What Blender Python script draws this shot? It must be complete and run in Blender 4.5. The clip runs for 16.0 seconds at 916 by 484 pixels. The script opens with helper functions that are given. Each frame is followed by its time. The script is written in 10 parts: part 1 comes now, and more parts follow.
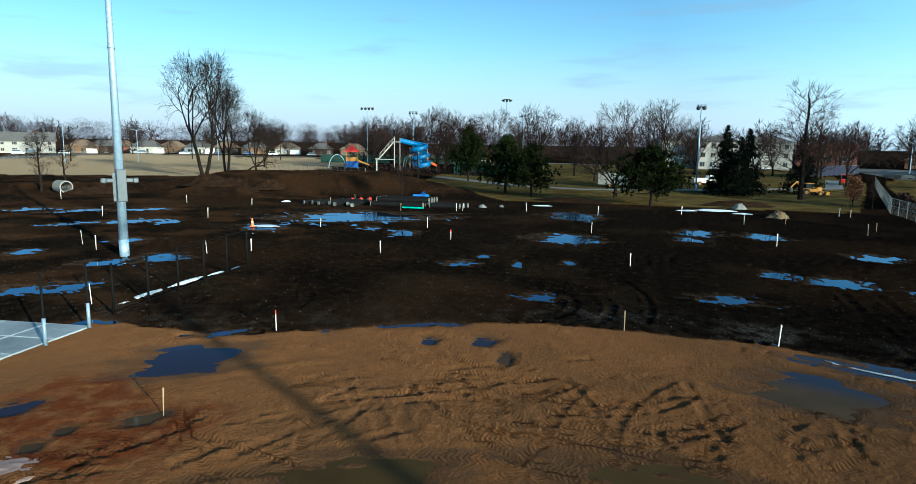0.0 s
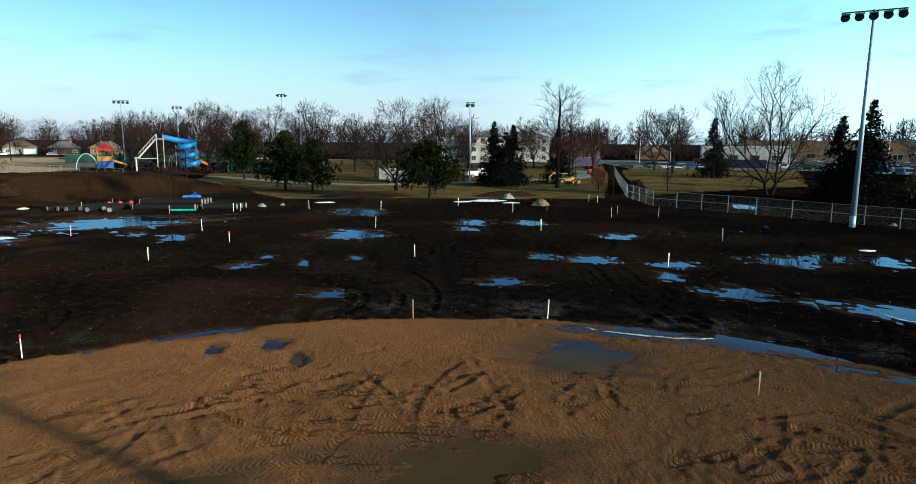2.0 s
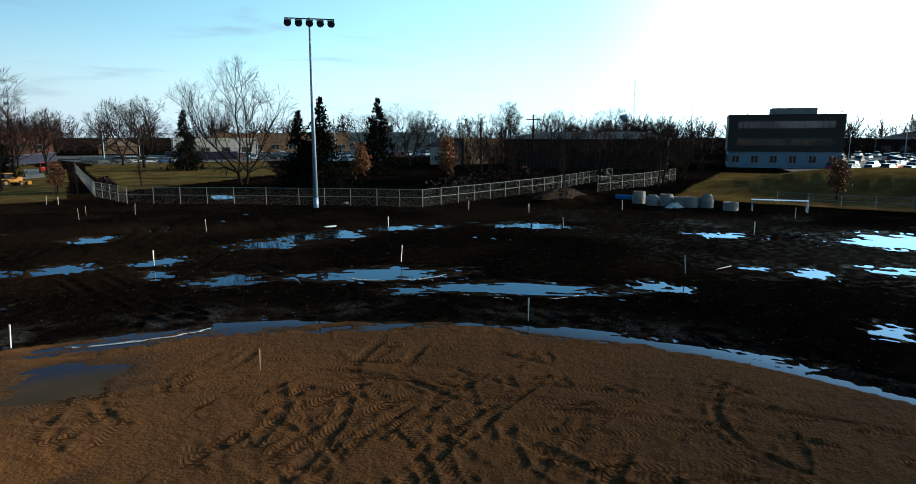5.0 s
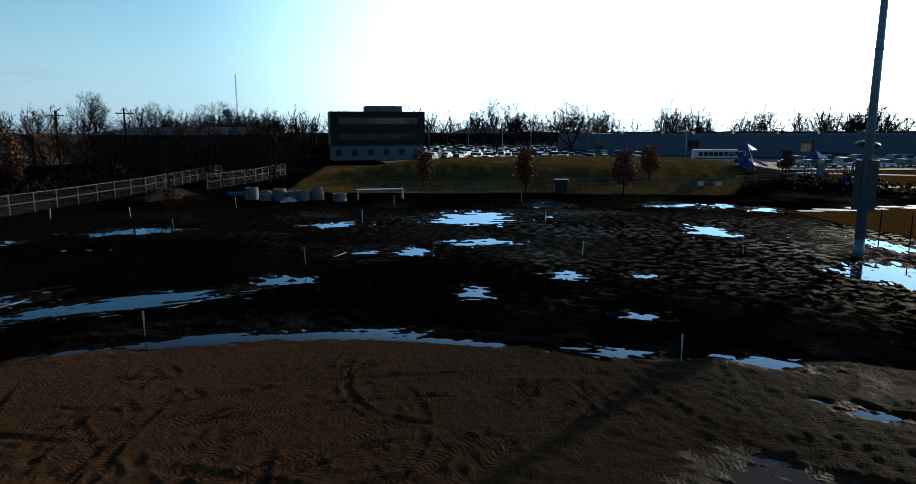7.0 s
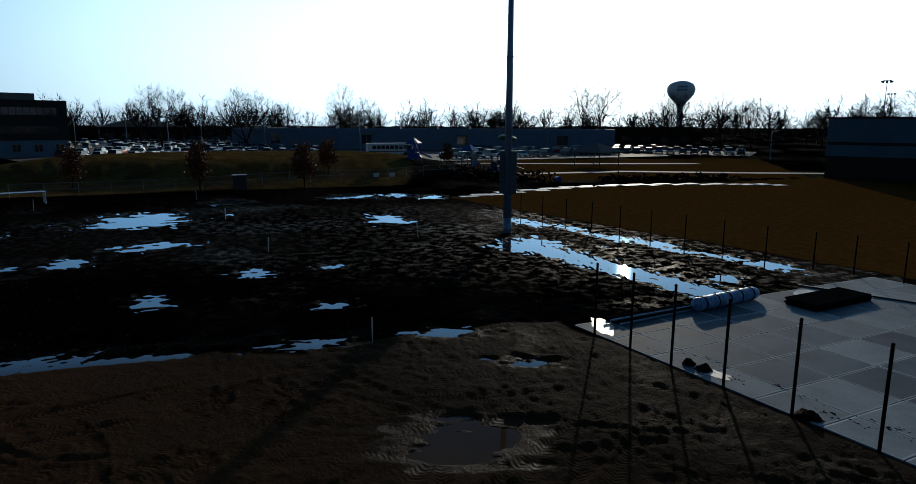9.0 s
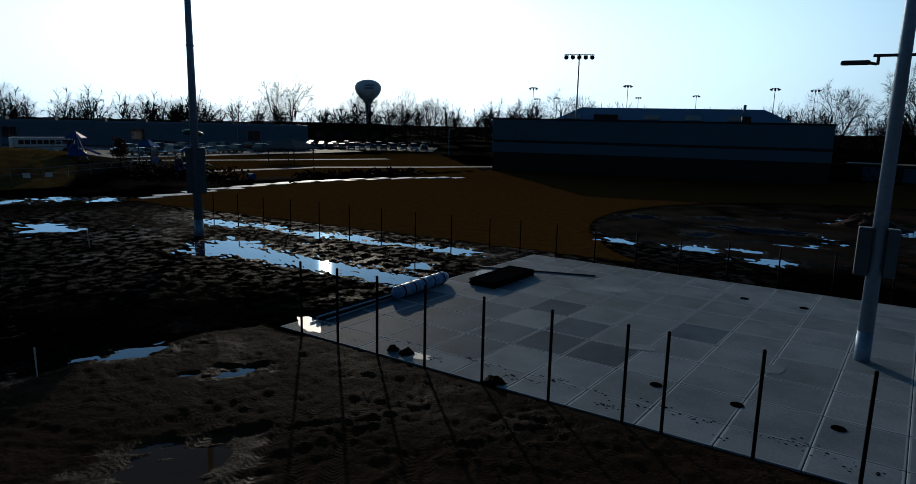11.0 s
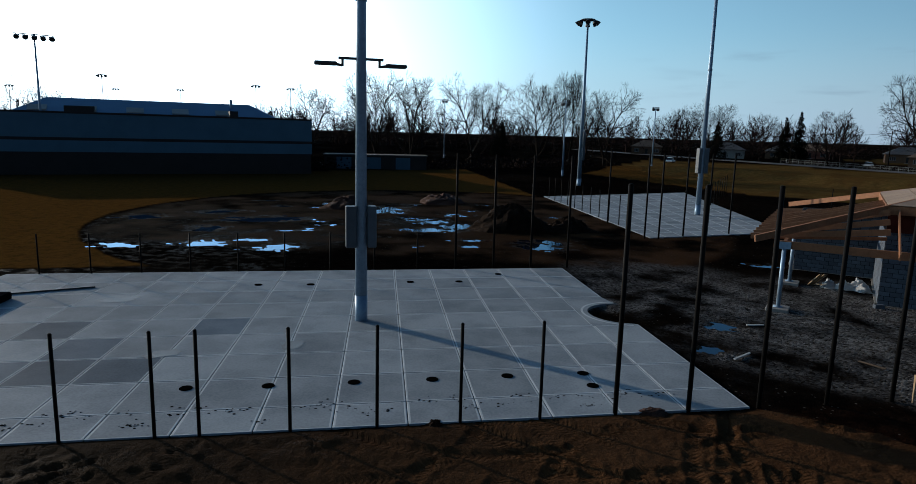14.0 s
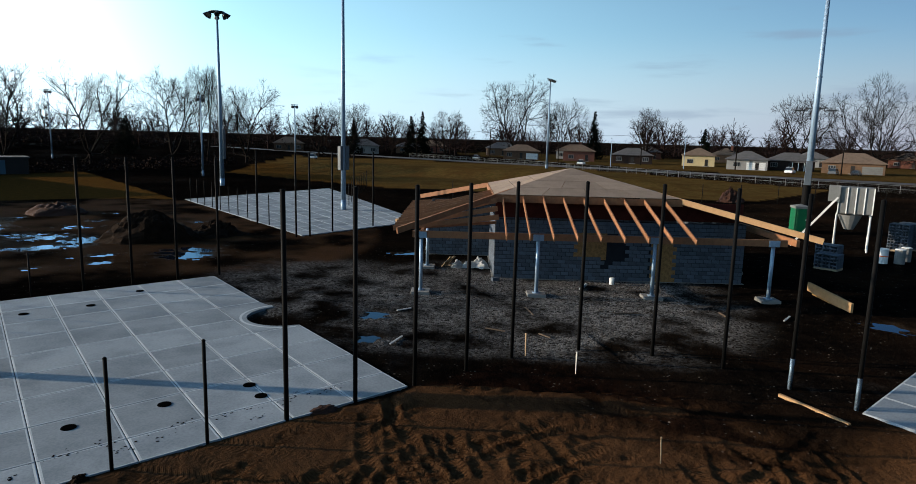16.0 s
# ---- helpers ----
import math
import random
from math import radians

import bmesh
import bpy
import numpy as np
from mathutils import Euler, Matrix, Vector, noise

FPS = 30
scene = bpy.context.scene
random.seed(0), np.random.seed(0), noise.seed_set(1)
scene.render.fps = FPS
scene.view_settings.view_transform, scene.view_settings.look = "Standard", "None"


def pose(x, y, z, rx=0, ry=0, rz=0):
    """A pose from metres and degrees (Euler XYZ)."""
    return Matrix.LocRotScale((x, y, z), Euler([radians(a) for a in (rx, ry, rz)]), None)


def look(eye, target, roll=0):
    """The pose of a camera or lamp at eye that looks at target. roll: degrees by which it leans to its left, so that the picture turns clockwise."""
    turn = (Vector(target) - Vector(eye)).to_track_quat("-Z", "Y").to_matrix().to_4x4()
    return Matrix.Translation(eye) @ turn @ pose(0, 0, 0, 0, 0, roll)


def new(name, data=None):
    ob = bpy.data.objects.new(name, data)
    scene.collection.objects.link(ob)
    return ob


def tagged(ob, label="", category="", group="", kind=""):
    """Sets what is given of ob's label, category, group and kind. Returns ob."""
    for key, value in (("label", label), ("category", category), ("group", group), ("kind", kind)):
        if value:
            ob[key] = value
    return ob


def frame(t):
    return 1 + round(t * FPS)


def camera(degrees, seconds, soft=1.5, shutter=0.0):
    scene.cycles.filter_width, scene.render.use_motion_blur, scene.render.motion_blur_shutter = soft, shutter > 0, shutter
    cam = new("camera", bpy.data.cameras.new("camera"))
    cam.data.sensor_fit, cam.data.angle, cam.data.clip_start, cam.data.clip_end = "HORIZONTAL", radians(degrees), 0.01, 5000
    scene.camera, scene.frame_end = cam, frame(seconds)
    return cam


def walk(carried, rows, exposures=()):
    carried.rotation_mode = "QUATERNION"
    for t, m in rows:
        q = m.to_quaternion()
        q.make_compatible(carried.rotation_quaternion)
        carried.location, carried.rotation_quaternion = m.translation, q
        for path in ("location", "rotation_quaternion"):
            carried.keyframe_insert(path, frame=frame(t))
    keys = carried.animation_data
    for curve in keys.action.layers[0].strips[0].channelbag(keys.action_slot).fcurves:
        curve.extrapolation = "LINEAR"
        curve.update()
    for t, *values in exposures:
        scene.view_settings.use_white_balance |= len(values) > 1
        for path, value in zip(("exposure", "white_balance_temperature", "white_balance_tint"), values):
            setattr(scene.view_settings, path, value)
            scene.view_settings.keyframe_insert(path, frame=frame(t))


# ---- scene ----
# ---------------------------------------------------------------- camera: a hover seven metres over the infield
cam = camera(71.23, 16.0, soft=0.4)
PATH = [
    (0.0, pose(0.00, 0.00, 7.00, 81.23, -0.85, 15.63)),
    (0.5, pose(0.02, -0.01, 7.01, 81.19, -0.75, 11.50)),
    (1.0, pose(0.03, -0.03, 6.99, 81.17, -0.64, 6.75)),
    (1.5, pose(0.02, -0.11, 6.98, 81.14, -0.47, 1.57)),
    (2.0, pose(-0.04, -0.14, 6.95, 81.12, -0.44, -3.76)),
    (2.5, pose(-0.07, -0.14, 6.93, 81.07, -0.37, -9.47)),
    (3.0, pose(-0.06, -0.13, 6.93, 81.01, -0.22, -16.08)),
    (3.5, pose(-0.08, -0.15, 6.91, 80.94, -0.17, -23.07)),
    (6.0, pose(-0.08, -0.14, 6.87, 80.43, 0.17, -65.86)),
    (6.5, pose(-0.13, -0.14, 6.87, 80.32, 0.21, -74.10)),
    (7.0, pose(-0.19, -0.09, 6.88, 80.19, 0.19, -82.05)),
    (7.5, pose(-0.21, -0.06, 6.86, 80.07, 0.21, -89.43)),
    (8.0, pose(-0.24, -0.05, 6.84, 79.96, 0.19, -96.61)),
    (10.5, pose(-0.23, -0.03, 6.87, 79.61, -1.15, -129.85)),
    (11.0, pose(-0.18, -0.03, 6.90, 79.68, -1.28, -136.72)),
    (11.5, pose(-0.14, 0.00, 6.92, 79.76, -1.31, -143.13)),
    (12.0, pose(-0.11, 0.02, 6.91, 79.85, -1.33, -149.34)),
    (12.5, pose(-0.04, 0.02, 6.87, 79.95, -1.39, -155.60)),
    (13.0, pose(-0.00, -0.02, 6.83, 80.05, -1.46, -162.85)),
    (13.5, pose(0.03, -0.07, 6.80, 80.19, -1.42, -171.26)),
    (14.0, pose(0.08, -0.11, 6.79, 80.31, -1.46, -179.73)),
    (14.5, pose(0.11, -0.15, 6.82, 80.43, -1.45, -187.92)),
    (15.0, pose(0.14, -0.16, 6.83, 80.59, -1.44, -195.90)),
    (15.5, pose(0.17, -0.17, 6.90, 80.70, -1.43, -203.72)),
    (16.0, pose(0.20, -0.17, 7.00, 80.78, -1.49, -210.70)),
]
EXPOSURES = [(0.0, 1.36, 5250, -12), (3.5, 1.42, 6000, -8), (6.0, 0.68, 5800, 0), (8.0, -0.5, 5450, 3), (11.0, -1.3, 5350, 4), (13.5, -0.14, 5500, 6), (15.0, 0.25, 5800, 7), (16.0, 0.72, 5950, 7)]
walk(cam, PATH, EXPOSURES)

# ---------------------------------------------------------------- world and sun: low winter sun, clear sky
SUN_AZ, SUN_EL, HALO = 125.0, 12.3, 21.0
world = bpy.data.worlds.new("sky")
scene.world = world
world.use_nodes = True
wn, wl = world.node_tree.nodes, world.node_tree.links
wn.clear()
sky = wn.new("ShaderNodeTexSky")
sky.sky_type = "NISHITA"
sky.sun_disc = False
sky.sun_elevation, sky.sun_rotation = radians(SUN_EL), radians(SUN_AZ)
sky.air_density, sky.dust_density, sky.ozone_density = 0.9, 1.2, 2.6
sky_bg, sky_out = wn.new("ShaderNodeBackground"), wn.new("ShaderNodeOutputWorld")
sky_bg.inputs["Strength"].default_value = 0.088
# thin haze: a pale aureole round the low sun and a few thin streaks of cloud
SUN_WAY = (math.sin(radians(SUN_AZ)) * math.cos(radians(SUN_EL)), math.cos(radians(SUN_AZ)) * math.cos(radians(SUN_EL)), math.sin(radians(SUN_EL)))
sky_way = wn.new("ShaderNodeTexCoord").outputs["Generated"]
toward_sun = wn.new("ShaderNodeVectorMath")
toward_sun.operation = "DOT_PRODUCT"
toward_sun.inputs[1].default_value = SUN_WAY
wl.new(sky_way, toward_sun.inputs[0])
halo = wn.new("ShaderNodeMapRange")
halo.interpolation_type = "SMOOTHERSTEP"
halo.inputs[1].default_value, halo.inputs[2].default_value, halo.inputs[4].default_value = 0.36, 1.03, HALO
wl.new(toward_sun.outputs["Value"], halo.inputs[0])
haze = wn.new("ShaderNodeMix")
haze.data_type, haze.blend_type = "RGBA", "ADD"
haze.inputs[0].default_value = 1.0
glow = wn.new("ShaderNodeVectorMath")
glow.operation = "SCALE"
glow.inputs[0].default_value = (0.90, 0.97, 1.0)
wl.new(halo.outputs[0], glow.inputs["Scale"])
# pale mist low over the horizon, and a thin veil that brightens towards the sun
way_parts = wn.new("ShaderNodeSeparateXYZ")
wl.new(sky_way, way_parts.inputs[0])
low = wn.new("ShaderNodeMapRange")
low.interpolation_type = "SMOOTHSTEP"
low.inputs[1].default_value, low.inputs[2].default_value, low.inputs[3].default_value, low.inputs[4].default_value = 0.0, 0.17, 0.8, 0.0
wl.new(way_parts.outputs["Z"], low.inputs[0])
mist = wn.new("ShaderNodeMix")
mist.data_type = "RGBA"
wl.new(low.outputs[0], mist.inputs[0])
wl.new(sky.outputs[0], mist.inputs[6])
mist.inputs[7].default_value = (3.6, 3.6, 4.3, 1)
veil = wn.new("ShaderNodeMapRange")
veil.inputs[1].default_value, veil.inputs[2].default_value, veil.inputs[4].default_value = -0.5, 0.6, 5.0
wl.new(toward_sun.outputs["Value"], veil.inputs[0])
veil_tone = wn.new("ShaderNodeVectorMath")
veil_tone.operation = "SCALE"
veil_tone.inputs[0].default_value = (0.60, 1.0, 1.05)
wl.new(veil.outputs[0], veil_tone.inputs["Scale"])
veiled = wn.new("ShaderNodeVectorMath")
wl.new(veil_tone.outputs[0], veiled.inputs[0])
wl.new(glow.outputs[0], veiled.inputs[1])
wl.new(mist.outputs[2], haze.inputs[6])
wl.new(veiled.outputs[0], haze.inputs[7])
stretch = wn.new("ShaderNodeMapping")
stretch.inputs["Scale"].default_value = (3.0, 3.0, 22.0)
wl.new(sky_way, stretch.inputs[0])
wisps = wn.new("ShaderNodeTexNoise")
wisps.inputs["Scale"].default_value, wisps.inputs["Detail"].default_value = 1.6, 5.0
wl.new(stretch.outputs[0], wisps.inputs["Vector"])
wisp = wn.new("ShaderNodeMapRange")
wisp.interpolation_type = "SMOOTHSTEP"
wisp.inputs[1].default_value, wisp.inputs[2].default_value, wisp.inputs[4].default_value = 0.56, 0.74, 0.45
wl.new(wisps.outputs[0], wisp.inputs[0])
clouds = wn.new("ShaderNodeMix")
clouds.data_type = "RGBA"
wisp_away = wn.new("ShaderNodeMapRange")
wisp_away.inputs[1].default_value, wisp_away.inputs[2].default_value, wisp_away.inputs[3].default_value, wisp_away.inputs[4].default_value = 0.05, 0.4, 1.0, 0.0
wl.new(toward_sun.outputs["Value"], wisp_away.inputs[0])
wisp_part = wn.new("ShaderNodeMath")
wisp_part.operation = "MULTIPLY"
wl.new(wisp.outputs[0], wisp_part.inputs[0])
wl.new(wisp_away.outputs[0], wisp_part.inputs[1])
wl.new(wisp_part.outputs[0], clouds.inputs[0])
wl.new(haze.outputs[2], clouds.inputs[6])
clouds.inputs[7].default_value = (1.9, 2.3, 3.0, 1)
# the clear winter sky deepens towards the zenith
deep = wn.new("ShaderNodeMapRange")
deep.interpolation_type = "SMOOTHSTEP"
deep.inputs[1].default_value, deep.inputs[2].default_value = 0.08, 0.62
wl.new(way_parts.outputs["Z"], deep.inputs[0])
deep_tone = wn.new("ShaderNodeMix")
deep_tone.data_type = "RGBA"
deep_tone.inputs[6].default_value, deep_tone.inputs[7].default_value = (1, 1, 1, 1), (0.09, 0.165, 0.265, 1)
wl.new(deep.outputs[0], deep_tone.inputs[0])
deepened = wn.new("ShaderNodeVectorMath")
deepened.operation = "MULTIPLY"
wl.new(clouds.outputs[2], deepened.inputs[0])
wl.new(deep_tone.outputs[2], deepened.inputs[1])
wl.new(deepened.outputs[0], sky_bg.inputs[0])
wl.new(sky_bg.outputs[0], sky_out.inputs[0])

sun_data = bpy.data.lights.new("sun", "SUN")
sun_data.energy, sun_data.angle, sun_data.color = 4.8, radians(0.55), (1.0, 0.77, 0.53)
sun = new("sun", sun_data)
sun_dir = Vector((math.sin(radians(SUN_AZ)) * math.cos(radians(SUN_EL)), math.cos(radians(SUN_AZ)) * math.cos(radians(SUN_EL)), math.sin(radians(SUN_EL))))
sun.matrix_world = look(sun_dir * 300, (0, 0, 0))


# ---------------------------------------------------------------- materials
def graph(name):
    m = bpy.data.materials.new(name)
    m.use_nodes = True
    nt = m.node_tree
    return m, nt, nt.nodes["Principled BSDF"]


def node(nt, kind, **values):
    n = nt.nodes.new(kind)
    for key, value in values.items():
        n.inputs[key.replace("_", " ")].default_value = value
    return n


def mixer(nt, fac, a, b):
    """Colour mix; fac, a and b are sockets or values."""
    n = nt.nodes.new("ShaderNodeMix")
    n.data_type = "RGBA"
    for sock, v in ((n.inputs[0], fac), (n.inputs[6], a), (n.inputs[7], b)):
        if isinstance(v, bpy.types.NodeSocket):
            nt.links.new(v, sock)
        else:
            sock.default_value = (*v, 1) if isinstance(v, tuple) else v
    return n.outputs[2]


def maths(nt, op, a, b=0.0):
    n = nt.nodes.new("ShaderNodeMath")
    n.operation = op
    for sock, v in ((n.inputs[0], a), (n.inputs[1], b)):
        if isinstance(v, bpy.types.NodeSocket):
            nt.links.new(v, sock)
        else:
            sock.default_value = v
    return n.outputs[0]


def ramp(nt, fac, lo, hi):
    n = nt.nodes.new("ShaderNodeMapRange")
    n.interpolation_type = "SMOOTHSTEP"
    n.inputs[1].default_value, n.inputs[2].default_value = lo, hi
    nt.links.new(fac, n.inputs[0])
    return n.outputs[0]


def noise_of(nt, vec, scale, detail=4.0, rough=0.6):
    n = node(nt, "ShaderNodeTexNoise", Scale=scale, Detail=detail, Roughness=rough)
    nt.links.new(vec, n.inputs["Vector"])
    return n.outputs[0]


def bump(nt, bsdf, height, strength=0.3, distance=0.02):
    n = node(nt, "ShaderNodeBump", Strength=strength, Distance=distance)
    nt.links.new(height, n.inputs["Height"])
    nt.links.new(n.outputs[0], bsdf.inputs["Normal"])


def mat(name, base, other=None, rough=0.7, metal=0.0, scale=3.0, fine=40.0, relief=0.2, depth=0.01, vary=0.15, spec=0.2):
    """A surface of two tones, mottled at two scales, with fine relief and a shift of tone from piece to piece."""
    m, nt, b = graph(name)
    other = other or tuple(c * 0.65 for c in base)
    pos = nt.nodes.new("ShaderNodeTexCoord").outputs["Object"]
    large, small = noise_of(nt, pos, scale), noise_of(nt, pos, fine, 3.0)
    f = maths(nt, "ADD", maths(nt, "MULTIPLY", ramp(nt, large, 0.35, 0.7), 0.65), maths(nt, "MULTIPLY", ramp(nt, small, 0.35, 0.7), 0.35))
    col = mixer(nt, f, base, other)
    rnd = nt.nodes.new("ShaderNodeObjectInfo").outputs["Random"]
    hsv = nt.nodes.new("ShaderNodeHueSaturation")
    nt.links.new(maths(nt, "ADD", maths(nt, "MULTIPLY", rnd, 2 * vary), 1 - vary), hsv.inputs["Value"])
    nt.links.new(col, hsv.inputs["Color"])
    nt.links.new(hsv.outputs[0], b.inputs["Base Color"])
    nt.links.new(maths(nt, "ADD", maths(nt, "MULTIPLY", small, 0.25), rough - 0.12), b.inputs["Roughness"])
    b.inputs["Metallic"].default_value = metal
    b.inputs["Specular IOR Level"].default_value = spec
    if relief:
        bump(nt, b, small, relief, depth)
    return m


def ground_material():
    """Soil, sand, turf and gravel by the cover attribute: red sand, green turf, blue stones, alpha dampness."""
    m, nt, b = graph("earth")
    pos = nt.nodes.new("ShaderNodeNewGeometry").outputs["Position"]
    att = nt.nodes.new("ShaderNodeAttribute")
    att.attribute_name = "cover"
    sep = nt.nodes.new("ShaderNodeSeparateColor")
    nt.links.new(att.outputs["Color"], sep.inputs[0])
    n1, n2, n3, n4 = noise_of(nt, pos, 0.25), noise_of(nt, pos, 1.7, 5.0), noise_of(nt, pos, 9.0, 5.0), noise_of(nt, pos, 30.0, 3.0)
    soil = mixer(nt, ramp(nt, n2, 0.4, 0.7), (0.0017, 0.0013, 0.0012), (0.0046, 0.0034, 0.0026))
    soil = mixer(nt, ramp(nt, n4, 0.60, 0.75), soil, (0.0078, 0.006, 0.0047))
    fleck = node(nt, "ShaderNodeTexVoronoi", Scale=8.0)
    nt.links.new(pos, fleck.inputs["Vector"])
    fleck_tone = nt.nodes.new("ShaderNodeSeparateColor")
    nt.links.new(fleck.outputs["Color"], fleck_tone.inputs[0])
    pebble = maths(nt, "MULTIPLY", ramp(nt, fleck_tone.outputs[0], 0.80, 0.83), ramp(nt, maths(nt, "MULTIPLY", fleck.outputs["Distance"], -1.0), -0.30, -0.20))
    soil = mixer(nt, maths(nt, "MULTIPLY", pebble, ramp(nt, n2, 0.45, 0.7)), soil, (0.15, 0.13, 0.11))
    sand = mixer(nt, ramp(nt, n1, 0.35, 0.65), (0.086, 0.0398, 0.0160), (0.066, 0.0328, 0.0148))
    sand = mixer(nt, maths(nt, "MULTIPLY", ramp(nt, n2, 0.45, 0.75), 0.6), sand, (0.051, 0.0245, 0.0112))
    sand = mixer(nt, maths(nt, "MULTIPLY", ramp(nt, n4, 0.45, 0.7), 0.5), sand, (0.055, 0.0265, 0.0112))
    # coarse grit: dark pits and pale grains, relief shading painted into the colour
    grit, grain = noise_of(nt, pos, 16.0, 4.0, 0.7), noise_of(nt, pos, 27.0, 3.0, 0.65)
    sand = mixer(nt, maths(nt, "MULTIPLY", ramp(nt, grit, 0.52, 0.66), 0.34), sand, (0.030, 0.0150, 0.0072))
    sand = mixer(nt, maths(nt, "MULTIPLY", ramp(nt, grain, 0.56, 0.68), 0.30), sand, (0.148, 0.0720, 0.0300))
    soil = mixer(nt, maths(nt, "MULTIPLY", ramp(nt, grain, 0.60, 0.68), 0.5), soil, (0.022, 0.0165, 0.0125))
    turf = mixer(nt, ramp(nt, n2, 0.35, 0.7), (0.063, 0.0308, 0.0078), (0.032, 0.0192, 0.0054))
    turf = mixer(nt, maths(nt, "MULTIPLY", ramp(nt, n3, 0.4, 0.7), 0.6), turf, (0.076, 0.0385, 0.0108))
    vor = node(nt, "ShaderNodeTexVoronoi", Scale=13.0)
    nt.links.new(pos, vor.inputs["Vector"])
    stone_tone = nt.nodes.new("ShaderNodeSeparateColor")
    nt.links.new(vor.outputs["Color"], stone_tone.inputs[0])
    stones = mixer(nt, stone_tone.outputs[0], (0.008, 0.0072, 0.0065), (0.20, 0.19, 0.18))
    stones = mixer(nt, maths(nt, "MULTIPLY", ramp(nt, n2, 0.45, 0.75), 0.8), stones, (0.02, 0.017, 0.014))
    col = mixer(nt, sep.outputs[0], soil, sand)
    col = mixer(nt, sep.outputs[1], col, turf)
    col = mixer(nt, sep.outputs[2], col, stones)
    tint = nt.nodes.new("ShaderNodeAttribute")
    tint.attribute_name = "tint"
    tint_of = nt.nodes.new("ShaderNodeSeparateColor")
    nt.links.new(tint.outputs["Color"], tint_of.inputs[0])
    col = mixer(nt, tint_of.outputs[0], col, mixer(nt, n3, (0.115, 0.092, 0.064), (0.075, 0.06, 0.042)))
    col = mixer(nt, tint_of.outputs[2], col, mixer(nt, ramp(nt, n1, 0.4, 0.6), mixer(nt, ramp(nt, n2, 0.35, 0.7), (0.105, 0.076, 0.027), (0.060, 0.050, 0.016)), (0.055, 0.036, 0.014)))
    col = mixer(nt, maths(nt, "MULTIPLY", tint_of.outputs[1], ramp(nt, n2, 0.3, 0.6)), col, mixer(nt, n3, (0.066, 0.019, 0.0065), (0.026, 0.009, 0.0045)))
    nt.links.new(mixer(nt, maths(nt, "MULTIPLY", att.outputs["Alpha"], 0.6), col, (0.02, 0.013, 0.008)), b.inputs["Base Color"])
    rough = maths(nt, "SUBTRACT", maths(nt, "ADD", 0.80, maths(nt, "MULTIPLY", n3, 0.25)), maths(nt, "MULTIPLY", ramp(nt, att.outputs["Alpha"], 0.2, 0.6), 0.40))
    nt.links.new(rough, b.inputs["Roughness"])
    film = maths(nt, "MULTIPLY", ramp(nt, att.outputs["Alpha"], 0.2, 0.6), ramp(nt, n2, 0.48, 0.68))
    nt.links.new(maths(nt, "ADD", maths(nt, "MULTIPLY", film, 0.015), maths(nt, "MULTIPLY", sep.outputs[0], 0.009)), b.inputs["Specular IOR Level"])
    b.inputs["Specular Tint"].default_value = (1.0, 0.70, 0.44, 1)
    h = maths(nt, "ADD", maths(nt, "MULTIPLY", n3, 0.62), maths(nt, "MULTIPLY", n4, 0.16))
    h = maths(nt, "ADD", h, maths(nt, "MULTIPLY", maths(nt, "MULTIPLY", vor.outputs["Distance"], -0.8), sep.outputs[2]))
    tr = nt.nodes.new("ShaderNodeAttribute")
    tr.attribute_name = "tread"
    ts = nt.nodes.new("ShaderNodeSeparateColor")
    nt.links.new(tr.outputs["Color"], ts.inputs[0])
    lug = maths(nt, "SINE", maths(nt, "ADD", maths(nt, "MULTIPLY", ts.outputs[1], 48.0), maths(nt, "MULTIPLY", ts.outputs[2], 32.0)))
    h = maths(nt, "ADD", h, maths(nt, "MULTIPLY", maths(nt, "MULTIPLY", ramp(nt, lug, -0.45, 0.45), ts.outputs[0]), 0.36))
    nt.links.new(maths(nt, "SUBTRACT", 1.0, sep.outputs[1]), b.inputs["Diffuse Roughness"])
    bump(nt, b, h, 0.9, 0.10)
    return m


